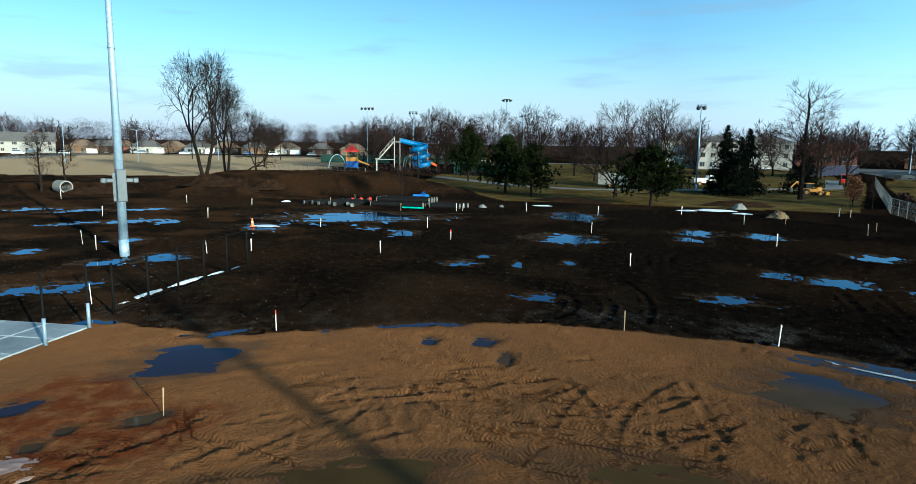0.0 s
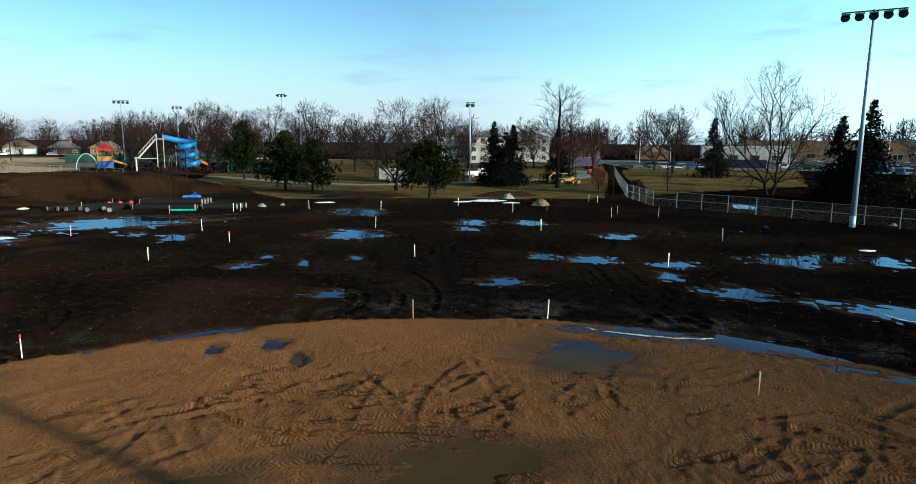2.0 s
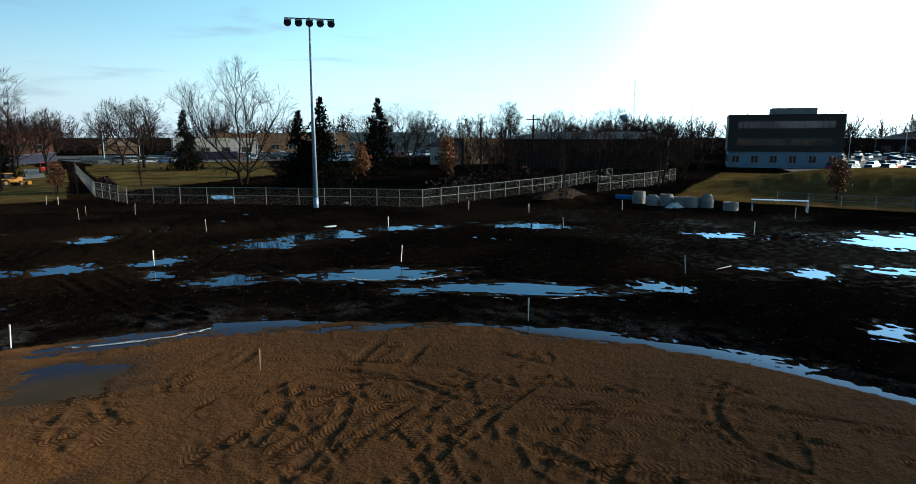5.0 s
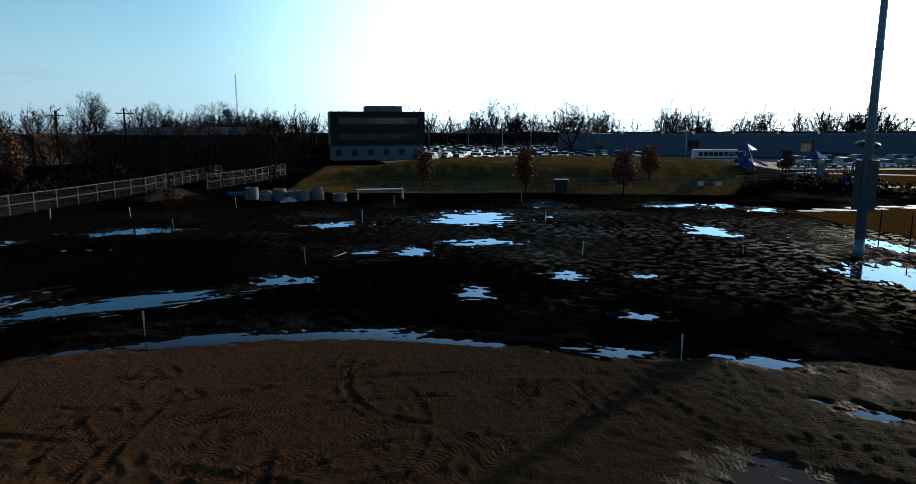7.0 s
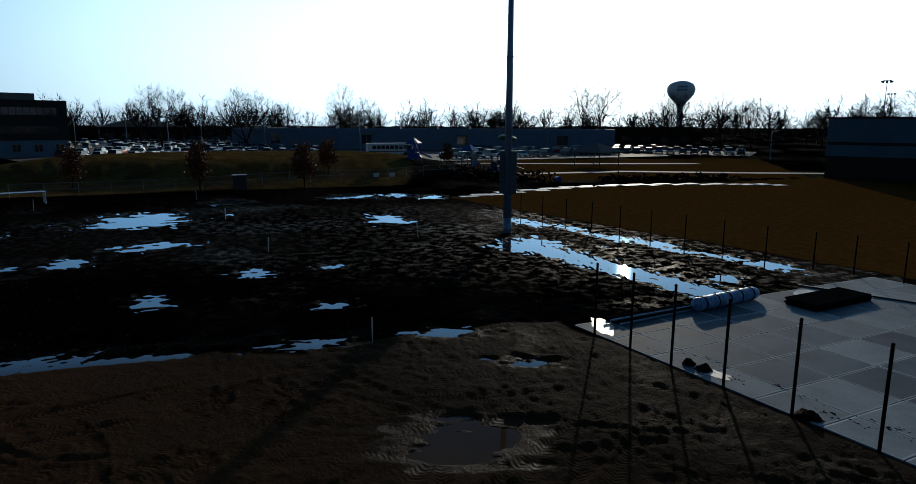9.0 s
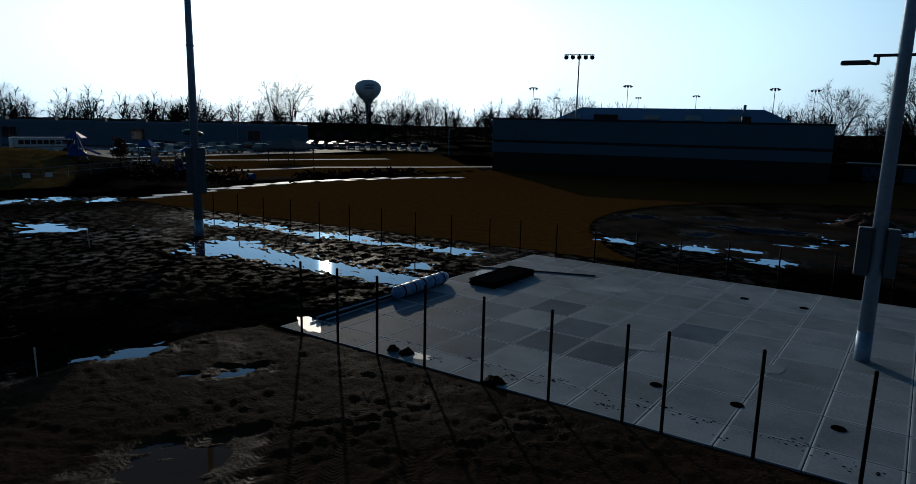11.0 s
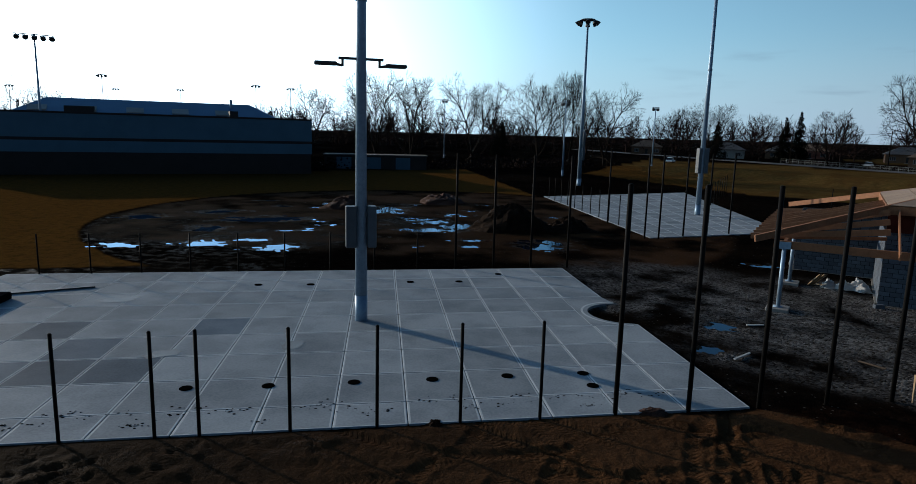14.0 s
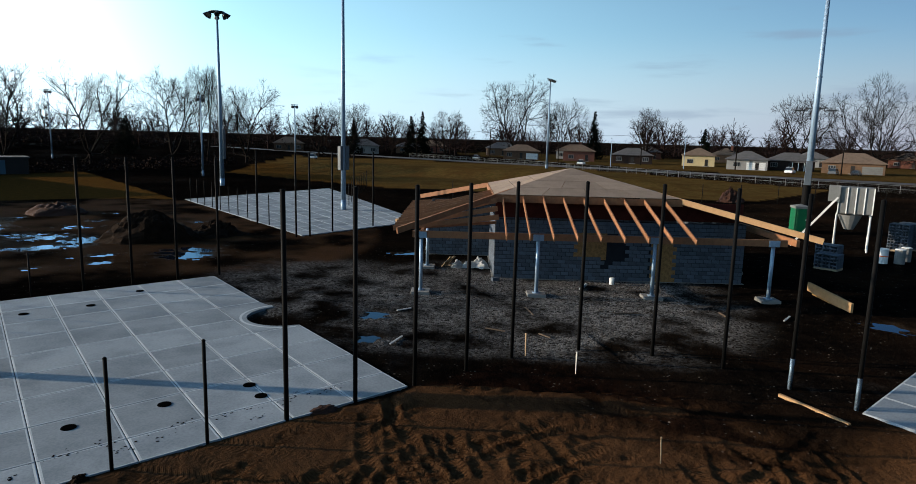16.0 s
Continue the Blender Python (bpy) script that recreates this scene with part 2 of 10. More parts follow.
def water_material():
    """Murky water: a diffuse body under a Fresnel gloss with the sky's blue painted into its colour."""
    m, nt, b = graph("puddle_water")
    pos = nt.nodes.new("ShaderNodeNewGeometry").outputs["Position"]
    murk = mixer(nt, ramp(nt, noise_of(nt, pos, 0.5), 0.3, 0.7), (0.034, 0.0210, 0.0076), (0.046, 0.0295, 0.0106))
    apart = node(nt, "ShaderNodeVectorMath")
    apart.operation = "DISTANCE"
    nt.links.new(pos, apart.inputs[0])
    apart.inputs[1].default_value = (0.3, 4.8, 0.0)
    # distance from the infield's middle: bluer body and stronger mirror farther out
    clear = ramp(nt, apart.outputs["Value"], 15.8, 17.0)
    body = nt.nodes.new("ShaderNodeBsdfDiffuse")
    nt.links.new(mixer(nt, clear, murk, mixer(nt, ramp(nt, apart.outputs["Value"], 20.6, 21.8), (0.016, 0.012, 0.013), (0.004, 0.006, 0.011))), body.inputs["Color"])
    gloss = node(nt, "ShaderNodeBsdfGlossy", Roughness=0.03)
    # blue put into the gloss, so reflections come out bluer than the sky
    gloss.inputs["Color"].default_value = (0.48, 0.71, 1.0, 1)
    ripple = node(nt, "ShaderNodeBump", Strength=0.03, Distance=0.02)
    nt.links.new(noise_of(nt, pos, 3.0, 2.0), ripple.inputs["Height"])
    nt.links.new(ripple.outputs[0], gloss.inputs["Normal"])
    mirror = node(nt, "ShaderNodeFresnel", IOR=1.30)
    mix = nt.nodes.new("ShaderNodeMixShader")
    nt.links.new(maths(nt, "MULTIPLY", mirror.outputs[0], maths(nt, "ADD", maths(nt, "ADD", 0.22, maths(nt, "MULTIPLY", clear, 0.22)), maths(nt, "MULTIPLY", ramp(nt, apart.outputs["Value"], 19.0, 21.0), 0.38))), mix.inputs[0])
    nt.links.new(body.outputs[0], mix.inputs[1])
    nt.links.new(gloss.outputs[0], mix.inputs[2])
    nt.links.new(mix.outputs[0], nt.nodes["Material Output"].inputs["Surface"])
    nt.nodes.remove(b)
    return m


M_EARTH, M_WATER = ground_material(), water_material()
M_CONCRETE = mat("slab_concrete", (0.222, 0.250, 0.272), (0.125, 0.146, 0.168), 0.75, scale=0.55, fine=14, relief=0.12, depth=0.004, vary=0.13, spec=0.02)
M_DAMP_CONCRETE = mat("damp_concrete", (0.104, 0.132, 0.164), (0.055, 0.075, 0.100), 0.7, scale=0.6, fine=14, relief=0.1, depth=0.004, vary=0.25, spec=0.02)
M_TROWEL = mat("trowelled_border", (0.37, 0.40, 0.42), (0.27, 0.30, 0.32), 0.75, scale=0.8, fine=25, relief=0.06, depth=0.003, vary=0.08, spec=0.02)
M_DARK_JOINT = mat("joint_gap", (0.014, 0.013, 0.012), rough=0.9)
M_PRECAST = mat("precast_concrete", (0.17, 0.165, 0.155), (0.12, 0.118, 0.11), 0.8, scale=2, fine=30)
M_BLOCK = mat("grey_block", (0.070, 0.086, 0.108), (0.042, 0.052, 0.068), 0.9, scale=3, fine=60, relief=0.4, vary=0.24)
M_MORTAR = mat("mortar", (0.014, 0.016, 0.020), rough=0.95, spec=0.03)
M_GALV = mat("galvanised_steel", (0.22, 0.30, 0.39), (0.155, 0.215, 0.29), 0.5, 0.4, scale=6, fine=30, relief=0.03)
M_BLACK = mat("black_vinyl_steel", (0.004, 0.004, 0.004), rough=0.7, vary=0.1, spec=0.06)
M_DARK_METAL = mat("dark_metal", (0.04, 0.042, 0.045), rough=0.5, metal=0.3)
M_GREY_BOX = mat("grey_enamel", (0.075, 0.09, 0.105), (0.058, 0.07, 0.082), 0.5, 0.2, relief=0.05)
M_STAKE = mat("whitewashed_lath", (0.50, 0.49, 0.46), (0.37, 0.35, 0.31), 0.8, scale=8, fine=60)
M_RAW_STAKE = mat("raw_lath", (0.26, 0.19, 0.115), (0.18, 0.13, 0.08), 0.85, scale=8, fine=60)
M_WET_BOARD = mat("wet_board", (0.085, 0.062, 0.042), (0.05, 0.037, 0.026), 0.8, scale=6, fine=50)
M_LUMBER = mat("new_lumber", (0.235, 0.108, 0.05), (0.16, 0.072, 0.034), 0.7, scale=5, fine=45, vary=0.14)
M_PALE_LUMBER = mat("pale_lumber", (0.36, 0.22, 0.105), (0.28, 0.165, 0.078), 0.7, scale=4, fine=40)
M_PLY = mat("roof_sheathing", (0.27, 0.20, 0.145), (0.20, 0.145, 0.105), 0.75, scale=1.5, fine=40, vary=0.12)
M_RED_FELT = mat("red_felt", (0.055, 0.014, 0.010), (0.030, 0.008, 0.006), 0.9, scale=2, fine=20, spec=0.05)
M_OSB = mat("strand_board", (0.20, 0.115, 0.04), (0.085, 0.045, 0.016), 0.8, scale=6, fine=35)
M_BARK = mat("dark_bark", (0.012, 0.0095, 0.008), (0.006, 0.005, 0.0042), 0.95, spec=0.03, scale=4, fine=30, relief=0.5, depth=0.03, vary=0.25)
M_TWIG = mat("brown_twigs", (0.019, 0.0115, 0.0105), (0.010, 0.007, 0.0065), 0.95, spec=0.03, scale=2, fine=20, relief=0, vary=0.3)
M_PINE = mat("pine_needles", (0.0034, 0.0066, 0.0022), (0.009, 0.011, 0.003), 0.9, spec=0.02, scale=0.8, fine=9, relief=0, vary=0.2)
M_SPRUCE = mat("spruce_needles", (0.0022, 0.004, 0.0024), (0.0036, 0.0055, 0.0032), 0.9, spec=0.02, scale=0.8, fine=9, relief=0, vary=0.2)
M_RUST_LEAF = mat("rust_leaves", (0.16, 0.065, 0.026), (0.09, 0.035, 0.016), 0.8, scale=2, fine=20, relief=0)
M_ASPHALT = mat("asphalt", (0.055, 0.055, 0.057), (0.04, 0.04, 0.042), 0.85, scale=0.3, fine=25)
M_WHITE = mat("white_paint", (0.58, 0.58, 0.565), (0.50, 0.50, 0.485), 0.5, relief=0.03)
M_SNOW = mat("old_snow", (0.62, 0.65, 0.68), (0.44, 0.46, 0.48), 0.6, scale=1.5, fine=25, relief=0.4, depth=0.03)


# ---------------------------------------------------------------- mesh helpers
def finish(name, bm, material, smooth=False):
    me = bpy.data.meshes.new(name)
    bm.to_mesh(me)
    bm.free()
    me.materials.append(material)
    if smooth:
        me.shade_smooth()
    return me


def part(name, bm, material, parent, label="", smooth=False):
    me = bm if isinstance(bm, bpy.types.Mesh) else finish(name, bm, material, smooth)
    ob = new(name, me)
    if parent:
        ob.parent = parent
    if label:
        ob["label"] = label
    return ob


def thing(name, x, y, z=0.0, turn=0.0, label="", category="", group="", kind=""):
    ob = new(name)
    ob.empty_display_size = 0.3
    ob.matrix_basis = pose(x, y, z, 0, 0, turn)
    return tagged(ob, label, category, group, kind)


def solid(name, bm, material, label, category, group="", kind="", at=(0, 0, 0), turn=0.0, smooth=False):
    ob = new(name, finish(name, bm, material, smooth))
    ob.matrix_basis = pose(*at, 0, 0, turn)
    return tagged(ob, label, category, group, kind)


def box(bm, x0, y0, z0, x1, y1, z1, m=None, bevel=0.0):
    v = bmesh.ops.create_cube(bm, size=1.0)["verts"]
    t = Matrix.Translation(((x0 + x1) / 2, (y0 + y1) / 2, (z0 + z1) / 2)) @ Matrix.Diagonal((abs(x1 - x0), abs(y1 - y0), abs(z1 - z0), 1))
    bmesh.ops.transform(bm, matrix=t, verts=v)
    if bevel:
        edges = list({e for w in v for e in w.link_edges})
        v = list({w for f in bmesh.ops.bevel(bm, geom=edges, offset=bevel, segments=1, affect="EDGES")["faces"] for w in f.verts} | {w for w in v if w.is_valid})
    if m:
        bmesh.ops.transform(bm, matrix=m, verts=[w for w in v if w.is_valid])
    return bm


def rod(bm, a, b, r0, r1=None, n=8, caps=True):
    a, b = Vector(a), Vector(b)
    r1 = r0 if r1 is None else r1
    d = b - a
    v = bmesh.ops.create_cone(bm, cap_ends=caps, segments=n, radius1=r0, radius2=r1, depth=d.length)["verts"]
    bmesh.ops.transform(bm, matrix=Matrix.Translation((a + b) / 2) @ d.to_track_quat("Z", "Y").to_matrix().to_4x4(), verts=v)
    return bm


def beam(bm, a, b, w, h):
    """A straight member from a to b, w wide and h deep."""
    a, b = Vector(a), Vector(b)
    d = b - a
    v = bmesh.ops.create_cube(bm, size=1.0)["verts"]
    side = d.cross(Vector((0, 0, 1)))
    side = side.normalized() if side.length > 1e-6 else Vector((1, 0, 0))
    up = side.cross(d).normalized()
    q = Matrix((side, d.normalized(), up)).transposed().to_4x4()
    bmesh.ops.transform(bm, matrix=Matrix.Translation((a + b) / 2) @ q @ Matrix.Diagonal((w, d.length, h, 1)), verts=v)
    return bm


def B():
    return bmesh.new()


# ---------------------------------------------------------------- ground: one sheet out to the horizon
def hash2(ix, iy, seed):
    h = (ix.astype(np.int64) * 374761393 + iy.astype(np.int64) * 668265263 + seed * 974634777) & 0x7FFFFFFF
    h = ((h ^ (h >> 13)) * 1274126177) & 0x7FFFFFFF
    return ((h ^ (h >> 16)) & 0xFFFF) / 65535.0


def value_noise(x, y, size, seed):
    gx, gy = x / size, y / size
    ix, iy = np.floor(gx), np.floor(gy)
    fx, fy = gx - ix, gy - iy
    fx, fy = fx * fx * (3 - 2 * fx), fy * fy * (3 - 2 * fy)
    a, b = hash2(ix, iy, seed), hash2(ix + 1, iy, seed)
    c, d = hash2(ix, iy + 1, seed), hash2(ix + 1, iy + 1, seed)
    return (a + (b - a) * fx) * (1 - fy) + (c + (d - c) * fx) * fy - 0.5


def fbm(x, y, size, seed, octaves=4):
    out, amp = 0, 1.0
    for k in range(octaves):
        out, amp, size = out + amp * value_noise(x, y, size, seed + k), amp * 0.5, size * 0.5
    return out


def smooth01(v, lo, hi):
    t = np.clip((v - lo) / (hi - lo), 0, 1)
    return t * t * (3 - 2 * t)


PUDDLES, SAND_CENTRE, SAND_RADIUS = [], (0.3, 4.8), 19.75


def puddle(x, y, across, deep):
    """A hollow whose long side lies across the way to the infield's middle."""
    PUDDLES.append((x, y, across, deep, math.atan2(y, x) + math.pi / 2))


puddle(-13.7, 16.8, 1.83, 1.34)
puddle(5.4, 19.9, 1.88, 1.45)
puddle(-6.9, 21.1, 0.30, 0.41)
puddle(-5.0, 21.6, 0.45, 0.48)
puddle(-3.9, 20.1, 0.25, 0.53)
puddle(-15.4, 12.2, 0.63, 0.40)
puddle(-11.8, 12.7, 0.63, 0.35)
puddle(-13.1, 10.7, 0.28, 0.27)
puddle(-13.1, 11.6, 0.25, 0.25)
puddle(-5.5, 11.6, 2.2, 0.8)
puddle(0.9, 13.1, 2.3, 1.0)
puddle(-14.4, 19.6, 0.89, 0.31)
puddle(-27.2, 31.6, 1.35, 1.1)
puddle(-29.2, 29.0, 1.3, 0.75)
puddle(-27.4, 22.4, 1.0, 0.8)
puddle(-25.0, 55.9, 6.15, 3.44)
puddle(-17.5, 46.8, 0.91, 1.32)
puddle(-4.9, 48.4, 2.22, 1.87)
puddle(-9.6, 36.0, 0.85, 0.75)
puddle(-4.0, 29.0, 0.80, 0.58)
puddle(4.4, 31.3, 1.15, 0.75)
puddle(-9.0, 38.8, 0.44, 0.43)
puddle(-3.6, 38.2, 0.42, 0.59)
puddle(-6.5, 36.7, 0.25, 0.75)
puddle(7.6, 38.5, 0.72, 0.74)
puddle(10.6, 37.4, 1.42, 0.87)
puddle(15.5, 47.0, 1.26, 1.08)
puddle(5.1, 55.4, 1.53, 1.54)
puddle(4.1, 51.3, 0.94, 0.99)
puddle(-57.1, 49.4, 2.4, 1.0)
puddle(-52.4, 49.6, 2.4, 0.95)
puddle(-42.2, 44.7, 2.5, 1.05)
puddle(-45.0, 41.5, 1.8, 0.6)
puddle(-47.5, 53.5, 1.9, 0.8)
puddle(-34.0, 36.5, 1.3, 0.6)
puddle(-38.9, 46.1, 0.83, 1.31)
puddle(-29.3, 45.8, 1.49, 1.88)
puddle(-20.7, 48.5, 0.67, 0.73)
puddle(-5.7, 64.1, 2.06, 2.69)
puddle(10.1, 55.3, 1.28, 1.13)
puddle(-36.3, 30.3, 0.78, 0.74)
puddle(-25.7, 23.7, 1.12, 0.85)
puddle(8.0, 22.5, 2.40, 0.65)
puddle(11.7, 20.8, 1.52, 0.65)
puddle(14.9, 17.2, 2.3, 0.35)
puddle(19.2, 11.2, 1.7, 0.55)
puddle(20.9, 24.2, 3.6, 1.25)
puddle(19.6, 20.4, 1.04, 0.63)
puddle(21.4, 19.4, 0.53, 0.53)
puddle(23.4, 16.7, 3.9, 1.05)
puddle(15.3, 28.4, 1.47, 1.01)
puddle(15.2, 35.5, 1.24, 0.82)
puddle(13.3, 32.4, 0.64, 0.85)
puddle(10.6, 37.2, 1.06, 0.82)
puddle(15.2, 46.6, 0.90, 0.98)
puddle(22.2, 36.5, 1.76, 1.24)
puddle(25.6, 37.4, 1.24, 1.10)
puddle(28.1, 36.1, 1.25, 1.65)
puddle(33.3, 35.4, 1.78, 0.90)
puddle(36.1, 33.7, 0.90, 0.60)
puddle(40.8, 29.6, 1.84, 1.18)
puddle(41.5, 27.2, 1.81, 0.83)
puddle(10.1, 54.9, 1.28, 1.23)
puddle(36.8, 68.8, 1.43, 2.42)
puddle(27.8, 12.6, 0.84, 0.76)
puddle(28.0, 11.2, 0.55, 0.50)
puddle(50.9, 5.9, 3.28, 3.22)
puddle(39.6, 3.8, 1.82, 1.09)
puddle(35.7, 7.5, 1.00, 1.11)
puddle(26.8, 3.0, 0.62, 0.93)
puddle(30.6, -1.1, 0.78, 0.91)
puddle(45.8, -11.3, 1.29, 1.69)
puddle(35.4, 10.2, 0.67, 0.56)
puddle(45.7, 15.9, 1.77, 0.94)
puddle(60.9, -0.6, 1.67, 1.48)
puddle(62.1, -12.0, 2.31, 1.53)
puddle(61.7, -16.9, 1.46, 1.01)
puddle(59.2, -19.2, 1.14, 1.41)
puddle(23.9, -3.7, 0.77, 0.48)
puddle(31.0, -4.9, 0.57, 0.53)
puddle(32.8, -16.8, 1.68, 1.86)
puddle(19.7, -2.3, 1.27, 0.45)
puddle(20.6, 6.2, 1.77, 0.40)
puddle(12.1, -4.7, 1.45, 0.95)
puddle(15.9, -8.2, 0.75, 0.33)
puddle(19.3, -6.8, 1.1, 0.42)
puddle(24.0, -47.7, 1.46, 1.54)
puddle(19.6, -51.8, 1.52, 1.24)
puddle(14.7, -48.1, 2.76, 2.04)
puddle(17.1, -42.9, 1.05, 1.74)
puddle(19.6, -36.0, 0.94, 1.15)
puddle(15.2, -37.3, 1.29, 1.55)
puddle(10.4, -36.7, 1.22, 1.38)
puddle(12.5, -39.0, 0.75, 0.68)
puddle(6.4, -55.9, 1.54, 2.84)
puddle(1.8, -44.7, 1.84, 1.26)
puddle(0.1, -46.9, 0.86, 2.18)
puddle(11.7, -56.4, 1.05, 0.87)
puddle(-5.4, -40.0, 1.29, 1.13)
puddle(3.1, -50.0, 0.92, 0.95)
puddle(22.6, -21.5, 0.71, 0.63)
puddle(-5.3, -38.7, 1.25, 1.13)
puddle(-5.5, -41.1, 1.14, 0.85)
puddle(2.1, -48.9, 1.34, 1.60)
puddle(-0.2, -46.8, 0.85, 1.50)
puddle(-9.7, -23.0, 0.57, 0.51)
puddle(-17.0, -34.6, 0.71, 0.80)
puddle(-8.3, -20.3, 0.50, 0.33)
puddle(-27.3, -12.5, 0.82, 0.51)
wet_rnd = random.Random(19)
for u in range(40):
    PUDDLES.append((wet_rnd.uniform(-8, 19), wet_rnd.uniform(-63, -38), wet_rnd.uniform(0.35, 1.2), wet_rnd.uniform(0.25, 0.6), 0.15))
for u in range(7):
    PUDDLES.append((33.0 - 2.05 * u, -16.5 - 0.42 * u, 1.7, 0.85, 0.2))


for u in range(9):
    PUDDLES.append((42.5 - 2.3 * u, -20.6 - 0.62 * u + 0.5 * math.sin(u * 2.3), 1.5, 0.55 + 0.25 * math.sin(u * 1.7), 0.24))


PUDDLES[:] = [(x, y, a, b * (0.55 if y < -34 else 1.0), turn) for x, y, a, b, turn in PUDDLES]


def front_of_slab(x):
    return -14.22 + 0.17 * x


def sand_cover(x, y, wobble):
    circle = SAND_RADIUS - np.hypot(x - SAND_CENTRE[0], y - SAND_CENTRE[1])
    west = np.minimum(-9.0 - x, 19.3 - y)
    east = np.minimum(-2.0 - y, 19.2 - x)
    inner = np.maximum(np.maximum(circle, west), east)
    inner = np.minimum(inner, x + 18.6 + 0.08 * y)
    inner = np.minimum(inner, y - front_of_slab(x))
    inner = np.minimum(inner, (x * 0.55 + y * 0.83) + 17.2)
    return smooth01(inner + wobble, -0.12, 0.12), inner


def inside(x, y, ax, ay, bx, by):
    """Distance to the left of the line from a to b."""
    d = math.hypot(bx - ax, by - ay)
    return ((bx - ax) * (y - ay) - (by - ay) * (x - ax)) / d


SLAB_BEDS = (
    ((-7.5, -15.55), (18.4, -11.15), (20.2, -27.9), (-5.3, -32.4)),
    ((-19.3, 18.6), (-17.4, -8.4), (-31.0, -10.9), (-33.5, 16.9)),
    ((-13.0, -43.2), (-9.3, -71.0), (-28.3, -81.0), (-24.5, -47.5)),
)
MOUNDS = []


def mound(x, y, rx, ry, h, turn=0.0, flat=1.0):
    MOUNDS.append((x, y, rx, ry, h, radians(turn), flat))


mound(-46, 85, 27, 12, 2.6, 10, 1.6)
mound(96, -2, 42, 26, 2.8, 95, 1.8)
mound(58.5, 36.5, 9.0, 4.0, 0.7, 10, 1.4)
mound(-52, 70, 8, 3.5, 1.2, 20, 1.4)
mound(-70, 74, 30, 5, 0.9, 25, 1.5)
mound(-60, -105, 60, 9, 1.6, -55, 1.4)


def ground_height(x, y):
    """Height of the bare ground without fine relief."""
    z = np.zeros_like(x)
    for mx, my, rx, ry, h, a, flat in MOUNDS:
        u, v = (x - mx) * math.cos(a) + (y - my) * math.sin(a), (y - my) * math.cos(a) - (x - mx) * math.sin(a)
        d = np.sqrt((u / rx) ** 2 + (v / ry) ** 2)
        z = np.maximum(z, h * smooth01(flat - d * flat, 0, 1))
    return z


def level(x, y):
    return float(ground_height(np.array([float(x)]), np.array([float(y)]))[0])


def tracks(x, y, seed, count, cx, cy, reach=17.0, lengths=(0.8, 4.5), depths=(0.005, 0.026), halves=(0.13, 0.20)):
    """Wheel ruts on arcs: their depth, and for the tread a mask, the way along and the way across."""
    rnd, z = random.Random(seed), np.zeros_like(x)
    mask, along, across = np.zeros_like(x), np.zeros_like(x), np.zeros_like(x)
    for _ in range(count):
        a, off = rnd.uniform(0, 6.28), reach * math.sqrt(rnd.random())
        px, py, head = cx + math.cos(a) * off, cy + math.sin(a) * off, rnd.uniform(0, 6.28)
        r, length = rnd.choice((3, 5, 9, 14, 30, 80)) * rnd.choice((-1, 1)), rnd.uniform(*lengths)
        ox, oy = px - math.sin(head) * r, py + math.cos(head) * r
        wide, deep, pair, lugged = rnd.uniform(*halves), rnd.uniform(*depths), rnd.random() < 0.55, rnd.choice((0.0, 0.0, 0.4, 0.8, 1.0))
        sel = (np.abs(x - px) < length + 2) & (np.abs(y - py) < length + 2)
        xs, ys = x[sel], y[sel]
        d, th = np.hypot(xs - ox, ys - oy), np.arctan2(ys - oy, xs - ox)
        mid = math.atan2(py - oy, px - ox)
        run = ((th - mid + np.pi) % (2 * np.pi) - np.pi) * abs(r)
        live = smooth01(length - np.abs(run), 0, 0.8) * smooth01(fbm(xs, ys, 1.6, seed + 7, 3) + 0.5, 0.22, 0.62)
        for side in ((-0.78, 0.78) if pair else (0.0,)):
            w = d - abs(r) - side
            rut = np.exp(-(w / wide) ** 4) * live
            z[sel] += deep * (-rut + 0.9 * live * np.exp(-((np.abs(w) - wide * 1.4) / 0.06) ** 2))
            rut = rut * lugged
            new_m = rut > mask[sel]
            along[sel], across[sel] = np.where(new_m, run, along[sel]), np.where(new_m, np.abs(w), across[sel])
            mask[sel] = np.maximum(mask[sel], rut)
    return z, mask, along, across


